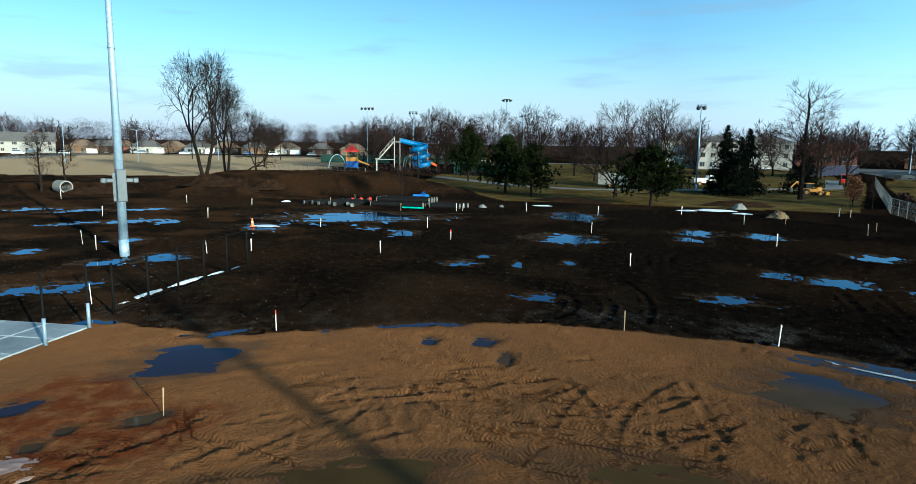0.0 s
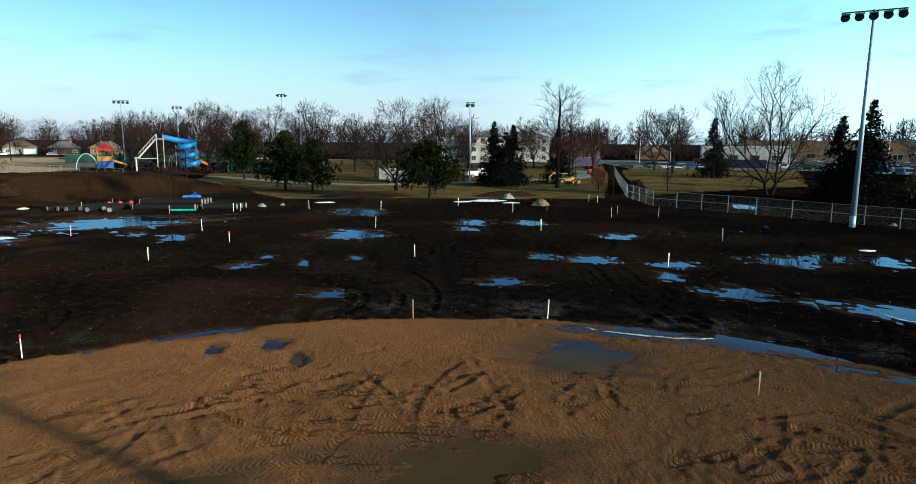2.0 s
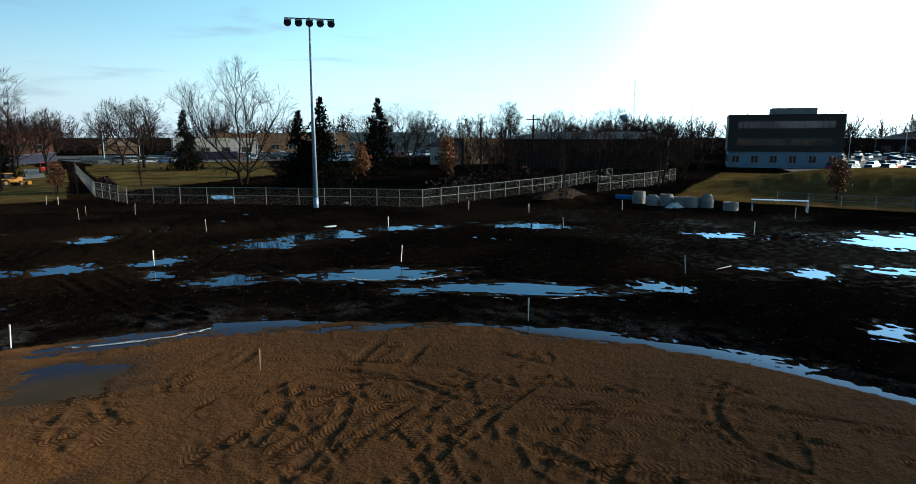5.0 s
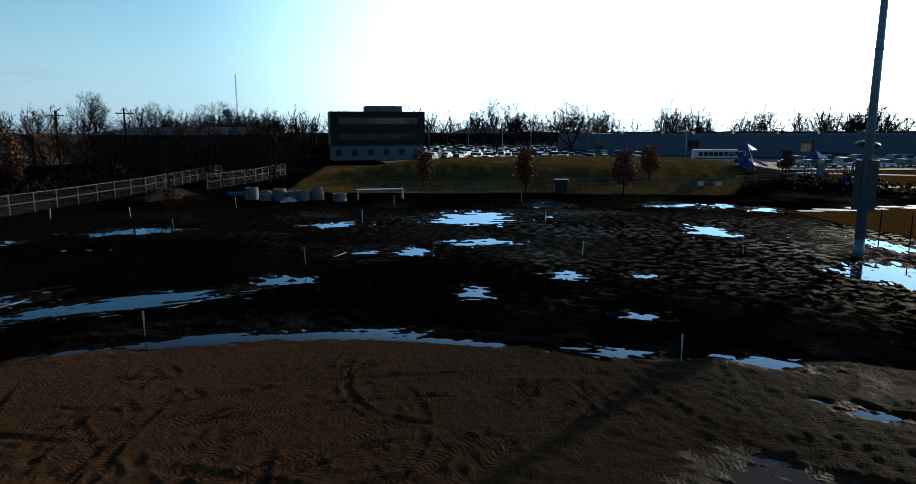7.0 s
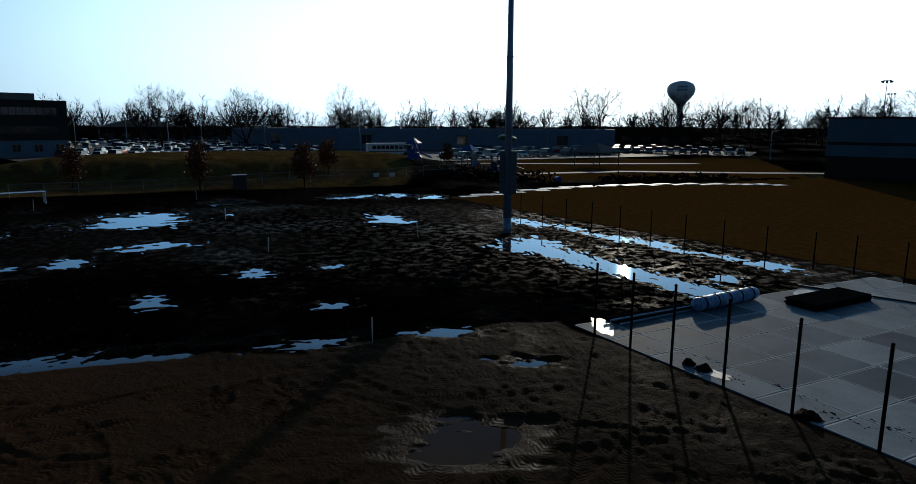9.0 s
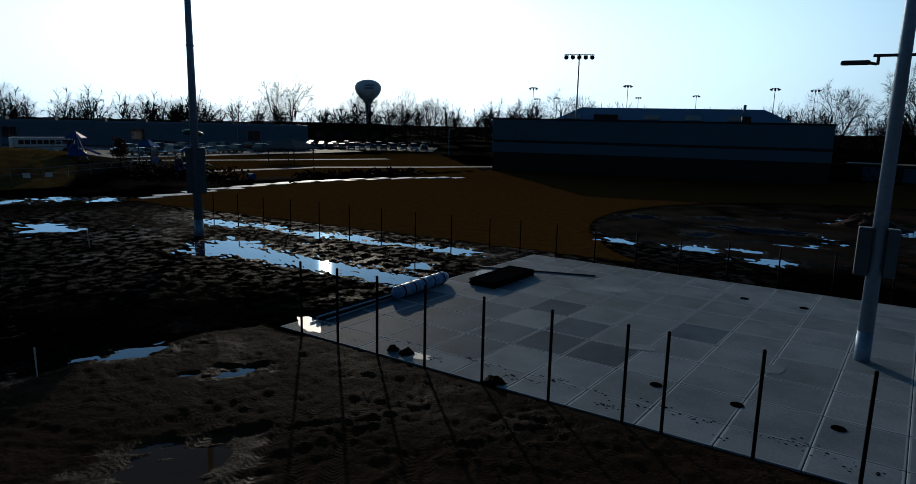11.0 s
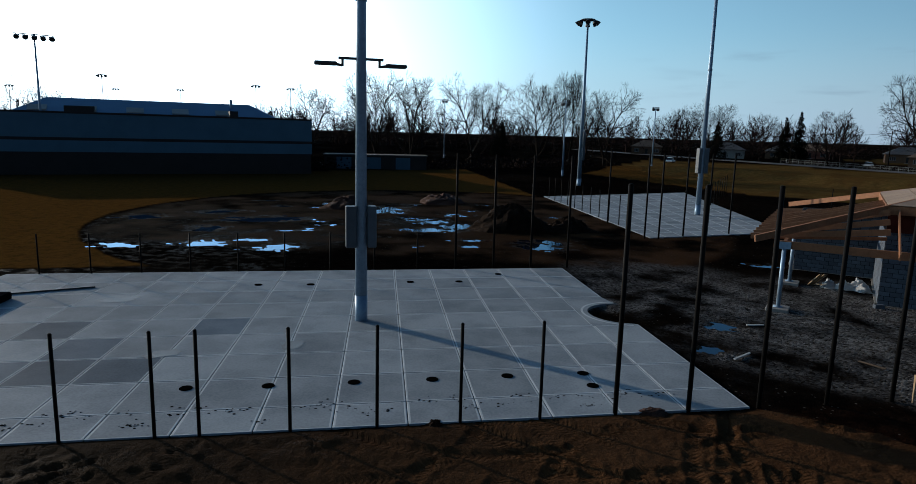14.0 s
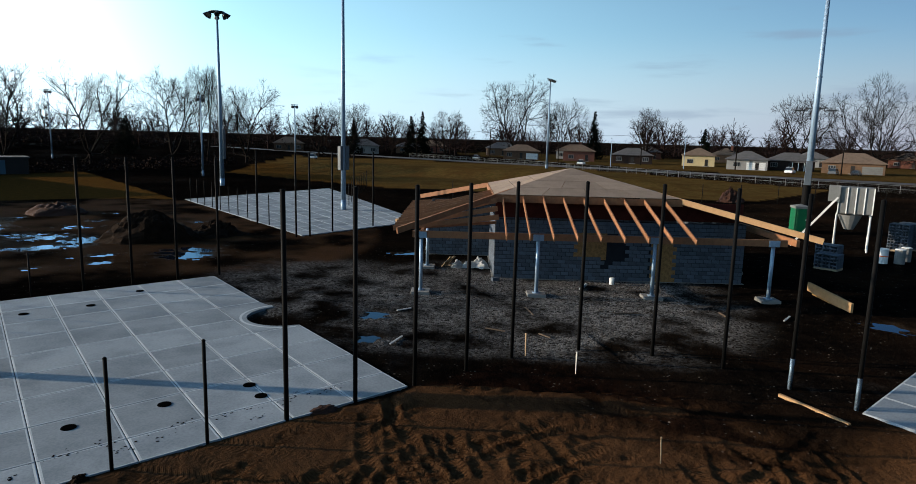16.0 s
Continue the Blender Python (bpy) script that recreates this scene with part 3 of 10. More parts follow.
def cover_and_height(x, y):
    r = np.hypot(x, y)
    wob = fbm(x, y, 2.2, 11, 4) * 0.5 + fbm(x, y, 0.4, 15, 2) * 0.1
    sand, inner = sand_cover(x, y, wob)
    near = np.clip(1 - (r - 60) / 60, 0, 1)
    z = ground_height(x, y)
    raised = smooth01(z, 0.05, 0.6)
    # clods and furrows of the churned soil
    soil_relief = 0.05 * fbm(x, y, 2.6, 21, 3) + 0.05 * np.abs(fbm(x, y, 0.46, 31, 4)) * np.clip(24.0 / np.maximum(r, 1.0), 0.25, 1.0) + 0.16 * raised * fbm(x, y, 0.9, 35, 4)
    furrow = 0.02 * np.sin((x * 0.75 + y * 0.66) * 6.28 / 0.55 + 4 * fbm(x, y, 6, 41, 2)) * smooth01(fbm(x, y, 7, 45, 2), 0.0, 0.35)
    sand_relief = 0.05 * fbm(x, y, 3.5, 51, 3) + 0.045 * np.abs(fbm(x, y, 0.34, 53, 3)) + 0.07 * np.abs(fbm(x, y, 0.36, 55, 4)) * smooth01(fbm(x, y, 2.4, 57, 3), 0.05, 0.4)
    z = z + sand * (sand_relief + 0.012) + (1 - sand) * (soil_relief + furrow + 0.02) * np.clip(1.4 - r / 160, 0, 1)
    rut, tread, along, across = tracks(x, y, 3, 460, 1, 3, depths=(0.008, 0.032))
    tread = tread * smooth01(r, 4.0, 7.0)
    z += sand * np.clip(rut, -0.035, 0.032) * smooth01(r, 4.0, 7.0)
    # deep lugged ruts in the spoil before the building
    rut_b, tread_b, along_b, across_b = tracks(x, y, 31, 34, -8.0, -10.0, 6.0, (1.5, 6.0), (0.012, 0.035), (0.12, 0.20))
    z += sand * (np.clip(rut_b, -0.03, 0.045) + 0.03 * smooth01(6.5 - np.hypot(x + 8.0, y + 10.0), 0, 3)) * smooth01(r, 4.0, 7.0)
    deeper = tread_b * smooth01(r, 4.0, 7.0) > tread
    tread, along, across = np.where(deeper, tread_b, tread), np.where(deeper, along_b, along), np.where(deeper, across_b, across)
    # long wheel marks across the soil
    far_rut = tracks(x, y, 8, 170, 24, 22, 46.0, (4.0, 13.0), (0.03, 0.08), (0.16, 0.26))[0]
    # drag lines left by the grader, round the infield
    ring_way, ring_out = np.arctan2(y - SAND_CENTRE[1], x - SAND_CENTRE[0]) * 14.0, np.hypot(x - SAND_CENTRE[0], y - SAND_CENTRE[1])
    z += sand * 0.030 * fbm(ring_way * 0.12, ring_out, 0.42, 47, 2) * smooth01(fbm(x, y, 3.2, 49, 2), -0.2, 0.3)
    z += (1 - sand) * np.clip(far_rut, -0.028, 0.06) * smooth01(r, 18.0, 22.0)
    churn = smooth01(7.5 - (y - front_of_slab(x)), 0, 5) * smooth01(fbm(x, y, 3.0, 59, 3), -0.35, 0.15) * sand
    spoil = smooth01(8.0 - np.hypot(x + 12.5, (y + 12.0) * 1.2) + 2.0 * fbm(x, y, 2.5, 153, 3), 0, 4) * sand
    churn = np.maximum(churn, spoil)
    ridge = np.abs(fbm(x * 0.8 + y * 0.6, (y * 0.8 - x * 0.6) * 0.55, 1.1, 159, 4))
    z += spoil * (0.07 * ridge + 0.03 * np.abs(fbm(x, y, 0.38, 167, 3)))
    z += churn * (0.04 * np.abs(fbm(x, y, 0.6, 151, 4)) + 0.06 * fbm(x, y, 2.2, 155, 2))
    sand = sand * (1 - 0.22 * churn * smooth01(fbm(x, y, 1.6, 157, 4), -0.3, 0.25)) * (1 - 0.96 * spoil * smooth01(-x - 0.2 * y, 11.5, 14.5) * (1 - 0.6 * smooth01(ridge, 0.10, 0.25)))
    sand = sand * (1 - 0.92 * smooth01(-x - 12.0 + 3 * wob, 0, 2.5) * smooth01(-y - 5.5, 0, 3))
    tread = tread * sand
    # turf
    # wet, driven-over mud at the south-east of the sand
    slick = smooth01(0.62 * x - 0.78 * y - 9.0 + 2.5 * fbm(x, y, 4, 161, 3), 0, 5) * smooth01(24 - np.hypot(x, y), 0, 3) * sand
    z += slick * 0.10 * np.abs(fbm(x, y, 0.45, 163, 4))
    sand = sand * (1 - 0.25 * slick)
    turf = np.zeros_like(x)
    for f in TURF:
        turf = np.maximum(turf, f(x, y, wob))
    stones = np.zeros_like(x)
    rim = np.exp(-((inner + 1.6) / 1.3) ** 2) * smooth01(fbm(x, y, 2.5, 61, 3), -0.3, 0.3)
    stones = np.maximum(stones, 0.18 * rim * smooth01(fbm(x, y, 0.5, 63, 3), -0.25, 0.3) * (0.35 + 0.65 * smooth01(x, -6, 6)) * (1 - sand))
    yard = np.maximum(smooth01(10.5 - np.hypot((x + 14.5) / 1.25, (y + 22.0)), 0, 3.0), 0.8 * smooth01(6.5 - np.hypot(x + 9.5, (y + 28.0) / 1.3), 0, 3.0)) * (1 - sand)
    yard = yard * smooth01(-(y + 14.5) - 0.75 * (x + 13.0), 0.0, 1.6)
    stones = np.maximum(stones, yard * smooth01(fbm(x, y, 1.4, 65, 4), -0.5, 0.3))
    sand = np.maximum(sand, 0.12 * raised * (1 - turf) * smooth01(fbm(x, y, 1.8, 67, 4), -0.35, 0.25))
    second = smooth01(23.6 - np.hypot(x - 3.0, y + 51.0), 0, 1.5) * smooth01(-34.5 - 0.17 * x - y, -1, 1) * (1 - turf)
    sand = np.maximum(sand, 0.55 * second * smooth01(fbm(x, y, 2.2, 69, 4), -0.5, 0.3))
    sand = np.maximum(sand, 0.05 * smooth01(fbm(x, y, 9.0, 68, 4), 0.0, 0.45) * (1 - turf) * (r > 22))
    sand = np.maximum(sand, 0.12 * smooth01(-x - 0.25 * y, 5, 20) * smooth01(y, 10, 20) * smooth01(fbm(x, y, 3.2, 66, 5), -0.05, 0.35) * (1 - turf))
    z += 0.02 * stones * np.abs(fbm(x, y, 0.16, 71, 2)) + turf * 0.02 * np.abs(fbm(x, y, 0.3, 75, 3))
    # hollows that hold the water
    damp = np.zeros_like(x)
    for px, py, a, b, turn in PUDDLES:
        sel = (np.abs(x - px) < 3 * (a + b)) & (np.abs(y - py) < 3 * (a + b))
        if not sel.any():
            continue
        xs, ys = x[sel], y[sel]
        u = (xs - px) * math.cos(turn) + (ys - py) * math.sin(turn)
        v = (ys - py) * math.cos(turn) - (xs - px) * math.sin(turn)
        big = min(1.0, math.sqrt(a * b) / 1.6)
        in_sand = math.hypot(px - SAND_CENTRE[0], py - SAND_CENTRE[1]) < 18.5
        rough_edge = fbm(u, v * (2.6 if in_sand else 3.4), (0.65 if in_sand else 0.5) * math.sqrt(a * b) + (0.25 if in_sand else 0.16), 81, 5)
        d = np.sqrt((u / a) ** 2 + (v / b) ** 2) + (0.75 if in_sand else 0.85 if a > 2.6 else 1.35) * rough_edge + 0.10
        hole, basin = smooth01(1.3 - d, 0, 0.7), smooth01(2.3 - d, 0, 1.3)
        z[sel] = z[sel] * (1 - 0.7 * basin) * (1 - 0.7 * hole) - 0.02 * basin - 0.06 * hole
        damp[sel] = np.maximum(damp[sel], smooth01(1.8 - d, 0, 0.6))
        if not in_sand:
            rest = smooth01(fbm(u, v * 4.0, 0.7, 85, 4), 0.32, 0.40) * smooth01(3.0 - np.sqrt((u / a) ** 2 + (v / b) ** 2), 0, 1.5)
            z[sel] -= 0.075 * rest
    rim_dip = np.exp(-((inner + 0.15) / 0.38) ** 2) * smooth01(fbm(x, y, 4.0, 91, 3), -0.18, 0.12) * smooth01(y + 0.25 * x, -4, 2)
    z -= 0.085 * rim_dip * (r < 40)
    damp = np.maximum(damp, rim_dip)
    wet_east = 0.42 * smooth01(x - 0.6 * y, 20, 36) * (1 - sand) * smooth01(70 - r, 0, 20) + 0.25 * smooth01(fbm(x, y, 5, 95, 3), 0.0, 0.4) * (1 - sand) * (r < 80)
    damp = np.clip(np.maximum(np.maximum(damp * 0.9, wet_east), 0.32 * slick + 0.1 * churn) * (1 - turf), 0, 1)
    for c in SLAB_BEDS:
        d = np.full_like(x, 1e3)
        for k in range(4):
            d = np.minimum(d, -inside(x, y, *c[k], *c[(k + 1) % 4]))
        z = np.minimum(z, np.where(d > 0.2, -0.032, np.where(d > -2.5, 0.03 + 0.12 * np.clip(-d, 0, 3), 9.0)))
    z = np.where(r > 115, np.maximum(z, -0.02), z)
    pale = poly_cover(*ring((-70, 112), (-98, 240), (-230, 250), (-190, 130), (-115, 92)))(x, y, wob)
    rust = smooth01(4.2 - np.hypot(x + 13.2, (y - 11.8) * 1.1) + 2.0 * fbm(x, y, 1.3, 171, 3), 0, 2.0)
    rust = np.maximum(rust, 0.12 * smooth01(7.0 - np.hypot(x + 9.0, y + 11.0), 0, 4.0) * (y > front_of_slab(x)))
    lawn = np.maximum(0.45 * smooth01(-x - 0.6 * y, 70, 90) * (y < -35) * smooth01(-x, 34, 40), np.maximum(smooth01(y - 0.25 * np.abs(x - 20) + 3 * wob, 48, 56), 0.7 * smooth01(x - 0.3 * np.abs(y) + 3 * wob, 60, 66) * smooth01(y, -36, -28))) * turf
    return sand, turf, stones, damp, z, (tread, along, across), (pale, rust, lawn)


def poly_cover(*lines):
    """Turf on the left of every one of these lines."""
    def f(x, y, wob):
        d = np.full_like(x, 1e3)
        for ln in lines:
            d = np.minimum(d, inside(x, y, *ln))
        return smooth01(d + 0.5 * wob, -0.1, 0.15)
    return f


def outside_circle(f, cx, cy, r):
    def g(x, y, wob):
        return f(x, y, wob) * smooth01(np.hypot(x - cx, y - cy) - r + 0.5 * wob, -0.1, 0.15)
    return g


def ring(*p):
    """Lines round a convex plot, given anticlockwise."""
    return [(*p[k], *p[(k + 1) % len(p)]) for k in range(len(p))]


TURF = [
    outside_circle(poly_cover(*ring((58, -20.2), (-10, -36.5), (-8.5, -72), (-1, -122), (66, -77), (62, -30))), 3.0, -51.0, 23.7),
    poly_cover(*ring((-75, -51), (-108, -60), (-113, -150), (-60, -205), (-22.5, -118), (-36.5, -81))),
    poly_cover(*ring((24, 80), (44, 145), (50, 235), (-60, 242), (-38, 112), (-16, 79))),
    poly_cover(*ring((29, 76), (38, 66), (52, 80), (66, 104), (120, 132), (80, 225), (49, 150))),
    poly_cover(*ring((70, 30), (72, -20), (122, -38), (128, -20), (128, 45))),
    poly_cover(*ring((72, -38), (66, -76), (112, -112), (124, -45))),
    poly_cover(*ring((-135, -150), (-120, -60), (-170, 10), (-260, -40), (-240, -250), (-110, -300))),
]


def build_ground():
    radii = [0.0, 1.5, 2.6, 3.4, 4.05]
    while radii[-1] < 5000:
        r = radii[-1]
        radii.append(r * (1.0066 if r < 30 else 1.0115 if r < 75 else 1.025 if r < 150 else 1.09))
    # finer spokes on the sides that the flight looks at
    ang = np.radians(np.concatenate([np.linspace(-158, 143, 1360), np.linspace(143, 202, 62)[1:-1]]))
    n = len(ang)
    rr = np.array(radii[1:])
    x, y = (rr[:, None] * np.cos(ang)[None]).ravel(), (rr[:, None] * np.sin(ang)[None]).ravel()
    sand, turf, stones, damp, z, tread, tint = cover_and_height(x, y)
    k = len(rr)
    co = np.zeros((k * n + 1, 3))
    co[:-1, 0], co[:-1, 1], co[:-1, 2] = x, y, z
    i, j = np.meshgrid(np.arange(k - 1), np.arange(n), indexing="ij")
    j2 = (j + 1) % n
    quads = np.stack([i * n + j, (i + 1) * n + j, (i + 1) * n + j2, i * n + j2], -1).reshape(-1, 4)
    tri = np.stack([np.full(n, k * n), np.arange(n), (np.arange(n) + 1) % n], -1)
    me = bpy.data.meshes.new("ground")
    me.vertices.add(len(co))
    me.vertices.foreach_set("co", co.ravel())
    loops = np.concatenate([quads.ravel(), tri.ravel()]).astype(np.int32)
    me.loops.add(len(loops))
    me.loops.foreach_set("vertex_index", loops)
    nq = len(quads)
    starts = np.concatenate([np.arange(nq) * 4, nq * 4 + np.arange(n) * 3]).astype(np.int32)
    me.polygons.add(len(starts))
    me.polygons.foreach_set("loop_start", starts)
    me.update(calc_edges=True)
    att = me.color_attributes.new("cover", "FLOAT_COLOR", "POINT")
    col = np.zeros((len(co), 4), np.float32)
    col[:-1, 0], col[:-1, 1], col[:-1, 2], col[:-1, 3] = sand, turf, stones, damp
    col[-1] = (1, 0, 0, 0)
    att.data.foreach_set("color", col.ravel())
    att = me.color_attributes.new("tread", "FLOAT_COLOR", "POINT")
    col = np.zeros((len(co), 4), np.float32)
    col[:-1, 0], col[:-1, 1], col[:-1, 2] = tread
    att.data.foreach_set("color", col.ravel())
    att = me.color_attributes.new("tint", "FLOAT_COLOR", "POINT")
    col = np.zeros((len(co), 4), np.float32)
    col[:-1, 0], col[:-1, 1], col[:-1, 2] = tint
    att.data.foreach_set("color", col.ravel())
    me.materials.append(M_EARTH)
    me.shade_smooth()
    return tagged(new("ground", me), "churned dark wet soil with tan infield sand and dormant turf", "ground", kind="structure")


build_ground()
bm = B()
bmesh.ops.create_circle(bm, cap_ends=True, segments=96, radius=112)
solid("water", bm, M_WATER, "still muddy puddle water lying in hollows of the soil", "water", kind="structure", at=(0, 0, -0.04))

# ---------------------------------------------------------------- concrete slabs, one panel to each bay
def lerp4(c, s, t):
    a, b = Vector(c[0]).lerp(Vector(c[1]), s), Vector(c[3]).lerp(Vector(c[2]), s)
    return a.lerp(b, t)


def panel_mesh(name, c, s0, s1, t0, t1, thick, gap, material):
    """One bay of a slab with a chamfered, broom-smooth border; corners taken inwards by the joint gap."""
    p = [lerp4(c, s, t) for s, t in ((s0, t0), (s1, t0), (s1, t1), (s0, t1))]
    mid = sum(p, Vector((0, 0))) / 4
    p = [q + (mid - q).normalized() * gap for q in p]
    bm = B()
    low = [bm.verts.new((*q, -0.2)) for q in p]
    top = [bm.verts.new((*q, thick - 0.006)) for q in p]
    inn = [bm.verts.new((*(q + (mid - q).normalized() * 0.02), thick)) for q in p]
    mids = [bm.verts.new((*(q + (mid - q).normalized() * 0.075), thick)) for q in p]
    for k in range(4):
        j = (k + 1) % 4
        bm.faces.new((low[k], low[j], top[j], top[k]))
        for a, b in ((top, inn), (inn, mids)):
            bm.faces.new((a[k], a[j], b[j], b[k])).material_index = 1
    bm.faces.new(mids)
    bmesh.ops.recalc_face_normals(bm, faces=bm.faces)
    me = finish(name, bm, material)
    me.materials.append(M_TROWEL)
    return me


def make_slab(name, corners, cols, rows, thick, label, skip=lambda s, t: False, damp=()):
    """Corners in the order near-right, near-left, far-left, far-right; s runs along the first side."""
    base = thing(name, 0, 0, 0, 0, label, "concrete slab", kind="structure")
    c = corners
    for i in range(len(cols) - 1):
        for j in range(len(rows) - 1):
            sm, tm = (cols[i] + cols[i + 1]) / 2, (rows[j] + rows[j + 1]) / 2
            if skip(sm, tm):
                continue
            part("panel", panel_mesh("panel", c, cols[i], cols[i + 1], rows[j], rows[j + 1], thick, 0.013, M_DAMP_CONCRETE if (i, j) in damp else M_CONCRETE), None, base)
    bm = B()
    inner = 0.07 if skip(0.01, 0.5) else 0.002
    vs = [bm.verts.new((*lerp4(c, s, t), thick - 0.02)) for s, t in ((inner, 0.002), (0.998, 0.002), (0.998, 0.998), (inner, 0.998))]
    if not skip(0.999, 0.5):
        f = bm.faces.new(vs)
        bmesh.ops.recalc_face_normals(bm, faces=[f])
    return base, bm


def even(n):
    return [k / n for k in range(n + 1)]


SLAB_A = ((-7.5, -15.55), (18.4, -11.15), (20.2, -27.9), (-5.3, -32.4))
cols_a = even(15)
rows_a = [0.0, 0.075] + [0.075 + 0.925 * k / 8 for k in range(1, 9)]
slab_a, bm = make_slab("slab", SLAB_A, cols_a, rows_a, 0.07, "broad jointed grey concrete slab beside the infield, damp in patches",
                       skip=lambda s, t: s < 0.06 and 0.43 < t < 0.65, damp=((9, 2), (10, 2), (11, 1), (11, 2), (12, 0), (12, 1), (12, 2), (12, 3), (13, 0), (13, 1), (13, 2), (14, 0), (14, 1), (14, 2), (10, 3), (13, 3), (14, 3), (8, 4), (11, 4), (13, 5), (14, 5)))
part("joint_fill", bm, M_DARK_JOINT, slab_a)
# quarter-round cut at the slab's edge, with a kerb
bm = B()
arc = [Vector((-6.42 + 1.4 * math.cos(radians(88 - 8 * k)), -24.1 + 1.4 * math.sin(radians(88 - 8 * k)))) for k in range(23)]
rim_ = arc + [lerp4(SLAB_A, s, t) for s, t in ((0.001, 0.652), (cols_a[1] - 0.0006, 0.652), (cols_a[1] - 0.0006, rows_a[4] + 0.001), (0.001, rows_a[4] + 0.001))]
low, top = [bm.verts.new((*q, -0.2)) for q in rim_], [bm.verts.new((*q, 0.07)) for q in rim_]
bm.faces.new(top)
for k in range(len(rim_)):
    bm.faces.new((low[k], low[(k + 1) % len(rim_)], top[(k + 1) % len(rim_)], top[k]))
bmesh.ops.recalc_face_normals(bm, faces=bm.faces)
part("panel", bm, M_CONCRETE, slab_a)
bm = B()
for k in range(22):
    a0, a1 = radians(88 - 8 * k), radians(80 - 8 * k)
    beam(bm, (-6.42 + 1.62 * math.cos(a0), -24.1 + 1.62 * math.sin(a0), 0.052), (-6.42 + 1.62 * math.cos(a1), -24.1 + 1.62 * math.sin(a1), 0.052), 0.09, 0.044)
part("edging", bm, M_TROWEL, slab_a)

SLAB_B = ((-19.3, 18.6), (-17.4, -8.4), (-31.0, -10.9), (-33.5, 16.9))
slab_b, bm = make_slab("slab", SLAB_B, even(16), even(8), 0.07, "pale jointed concrete slab across the infield")
part("joint_fill", bm, M_DARK_JOINT, slab_b)
SLAB_C = ((-13.0, -43.2), (-9.3, -71.0), (-28.3, -81.0), (-24.5, -47.5))
slab_c, bm = make_slab("slab", SLAB_C, even(16), even(9), 0.08, "large jointed concrete slab behind the second ball field")
part("joint_fill", bm, M_DARK_JOINT, slab_c)


M_CAST = mat("black_cover", (0.002, 0.002, 0.002), rough=1.0, spec=0.0)


def round_cover(x, y, r=0.17):
    bm = B()
    rod(bm, (0, 0, 0), (0, 0, 0.018), r, r * 0.96, 18)
    rod(bm, (0, 0, 0.018), (0, 0, 0.024), r * 0.7, r * 0.68, 18)
    return solid("core_hole_cover", bm, M_CAST, "round black cover lying on the concrete slab", "cover", "covers on the slab", at=(x, y, 0.071))


# ---------------------------------------------------------------- fence posts
def post_mesh(h, r, sleeve):
    bm = B()
    rod(bm, (0, 0, -0.1), (0, 0, h), r, r, 10)
    rod(bm, (0, 0, h), (0, 0, h + 0.035), r * 1.15, r * 0.5, 10)
    return finish("post", bm, M_BLACK, True)


def sleeve_mesh(r):
    bm = B()
    rod(bm, (0, 0, 0), (0, 0, 0.95), r * 1.2, r * 1.2, 10)
    return finish("sleeve", bm, M_GALV, True)


LOW_POST, TALL_POST, SLEEVE, FAR_POST = post_mesh(2.45, 0.04, 0), post_mesh(5.7, 0.06, 0), sleeve_mesh(0.05), post_mesh(2.3, 0.04, 0)
BACK_POST, LINE_POST = post_mesh(1.8, 0.035, 0), post_mesh(2.1, 0.05, 0)


def fence_post(x, y, mesh, label, group, z=0.0, sleeve=False, turn=0.0):
    ob = thing("fence_post", x, y, z, turn, label, "fence post", group)
    part("pipe", mesh, None, ob)
    if sleeve:
        part("sleeve", SLEEVE, None, ob, "grey galvanised steel sleeve")
    return ob


def post_line(ax, ay, bx, by, n, mesh, label, group, z=0.07, sleeve=False):
    for k in range(n):
        s = k / max(1, n - 1)
        fence_post(ax + (bx - ax) * s, ay + (by - ay) * s, mesh, label, group, z, sleeve)


low = "bare black steel fence post at the concrete slab's edge"
for x in (17.3, 15.7, 14.1, 12.35, 10.45, 8.5, 6.6):
    fence_post(x, front_of_slab(x) - 0.03, LOW_POST, low, "posts along the slab", 0.0)
for k in range(5):
    fence_post(5.7 - 1.925 * k, -13.32 - 0.33 * k, LOW_POST, low, "posts along the slab", 0.0)
for k in range(5):
    fence_post(-3.9 - 1.92 * k, -14.98 - 0.32 * k, TALL_POST, "tall bare black backstop post", "backstop posts", 0.0)
for x, y in ((-14.1, -15.9), (-15.9, -14.3), (-17.0, -12.4)):
    fence_post(x, y, TALL_POST, "tall bare black backstop post", "backstop posts", 0.0)
for x, y in ((-17.35, -10.4), (-17.5, -8.6)):
    fence_post(x, y, TALL_POST, "tall bare black backstop post in a steel sleeve", "backstop posts", 0.0, True)
post_line(20.9, -27.6, 2.1, -31.4, 10, BACK_POST, "thin black fence post along the slab's far edge", "posts along the slab")
post_line(0.2, -31.8, -5.6, -32.7, 4, TALL_POST, "tall bare black post of the second backstop", "second backstop posts")
post_line(44, -21.4, 22.6, -27.0, 10, BACK_POST, "thin black fence post beside the dormant turf", "posts beside the turf", 0.0)
post_line(-18.9, 16.3, -19.2, 18.4, 2, LOW_POST, "black fence post in a galvanised sleeve", "posts across the infield", 0.05, True)
post_line(-19.8, 20.2, -20.85, 30.9, 6, LINE_POST, "black fence post with thin rails", "posts across the infield", 0.0)
post_line(-9.6, -69.0, -12.6, -47.0, 11, FAR_POST, "black fence post beside the far slab", "posts beside the far slab")
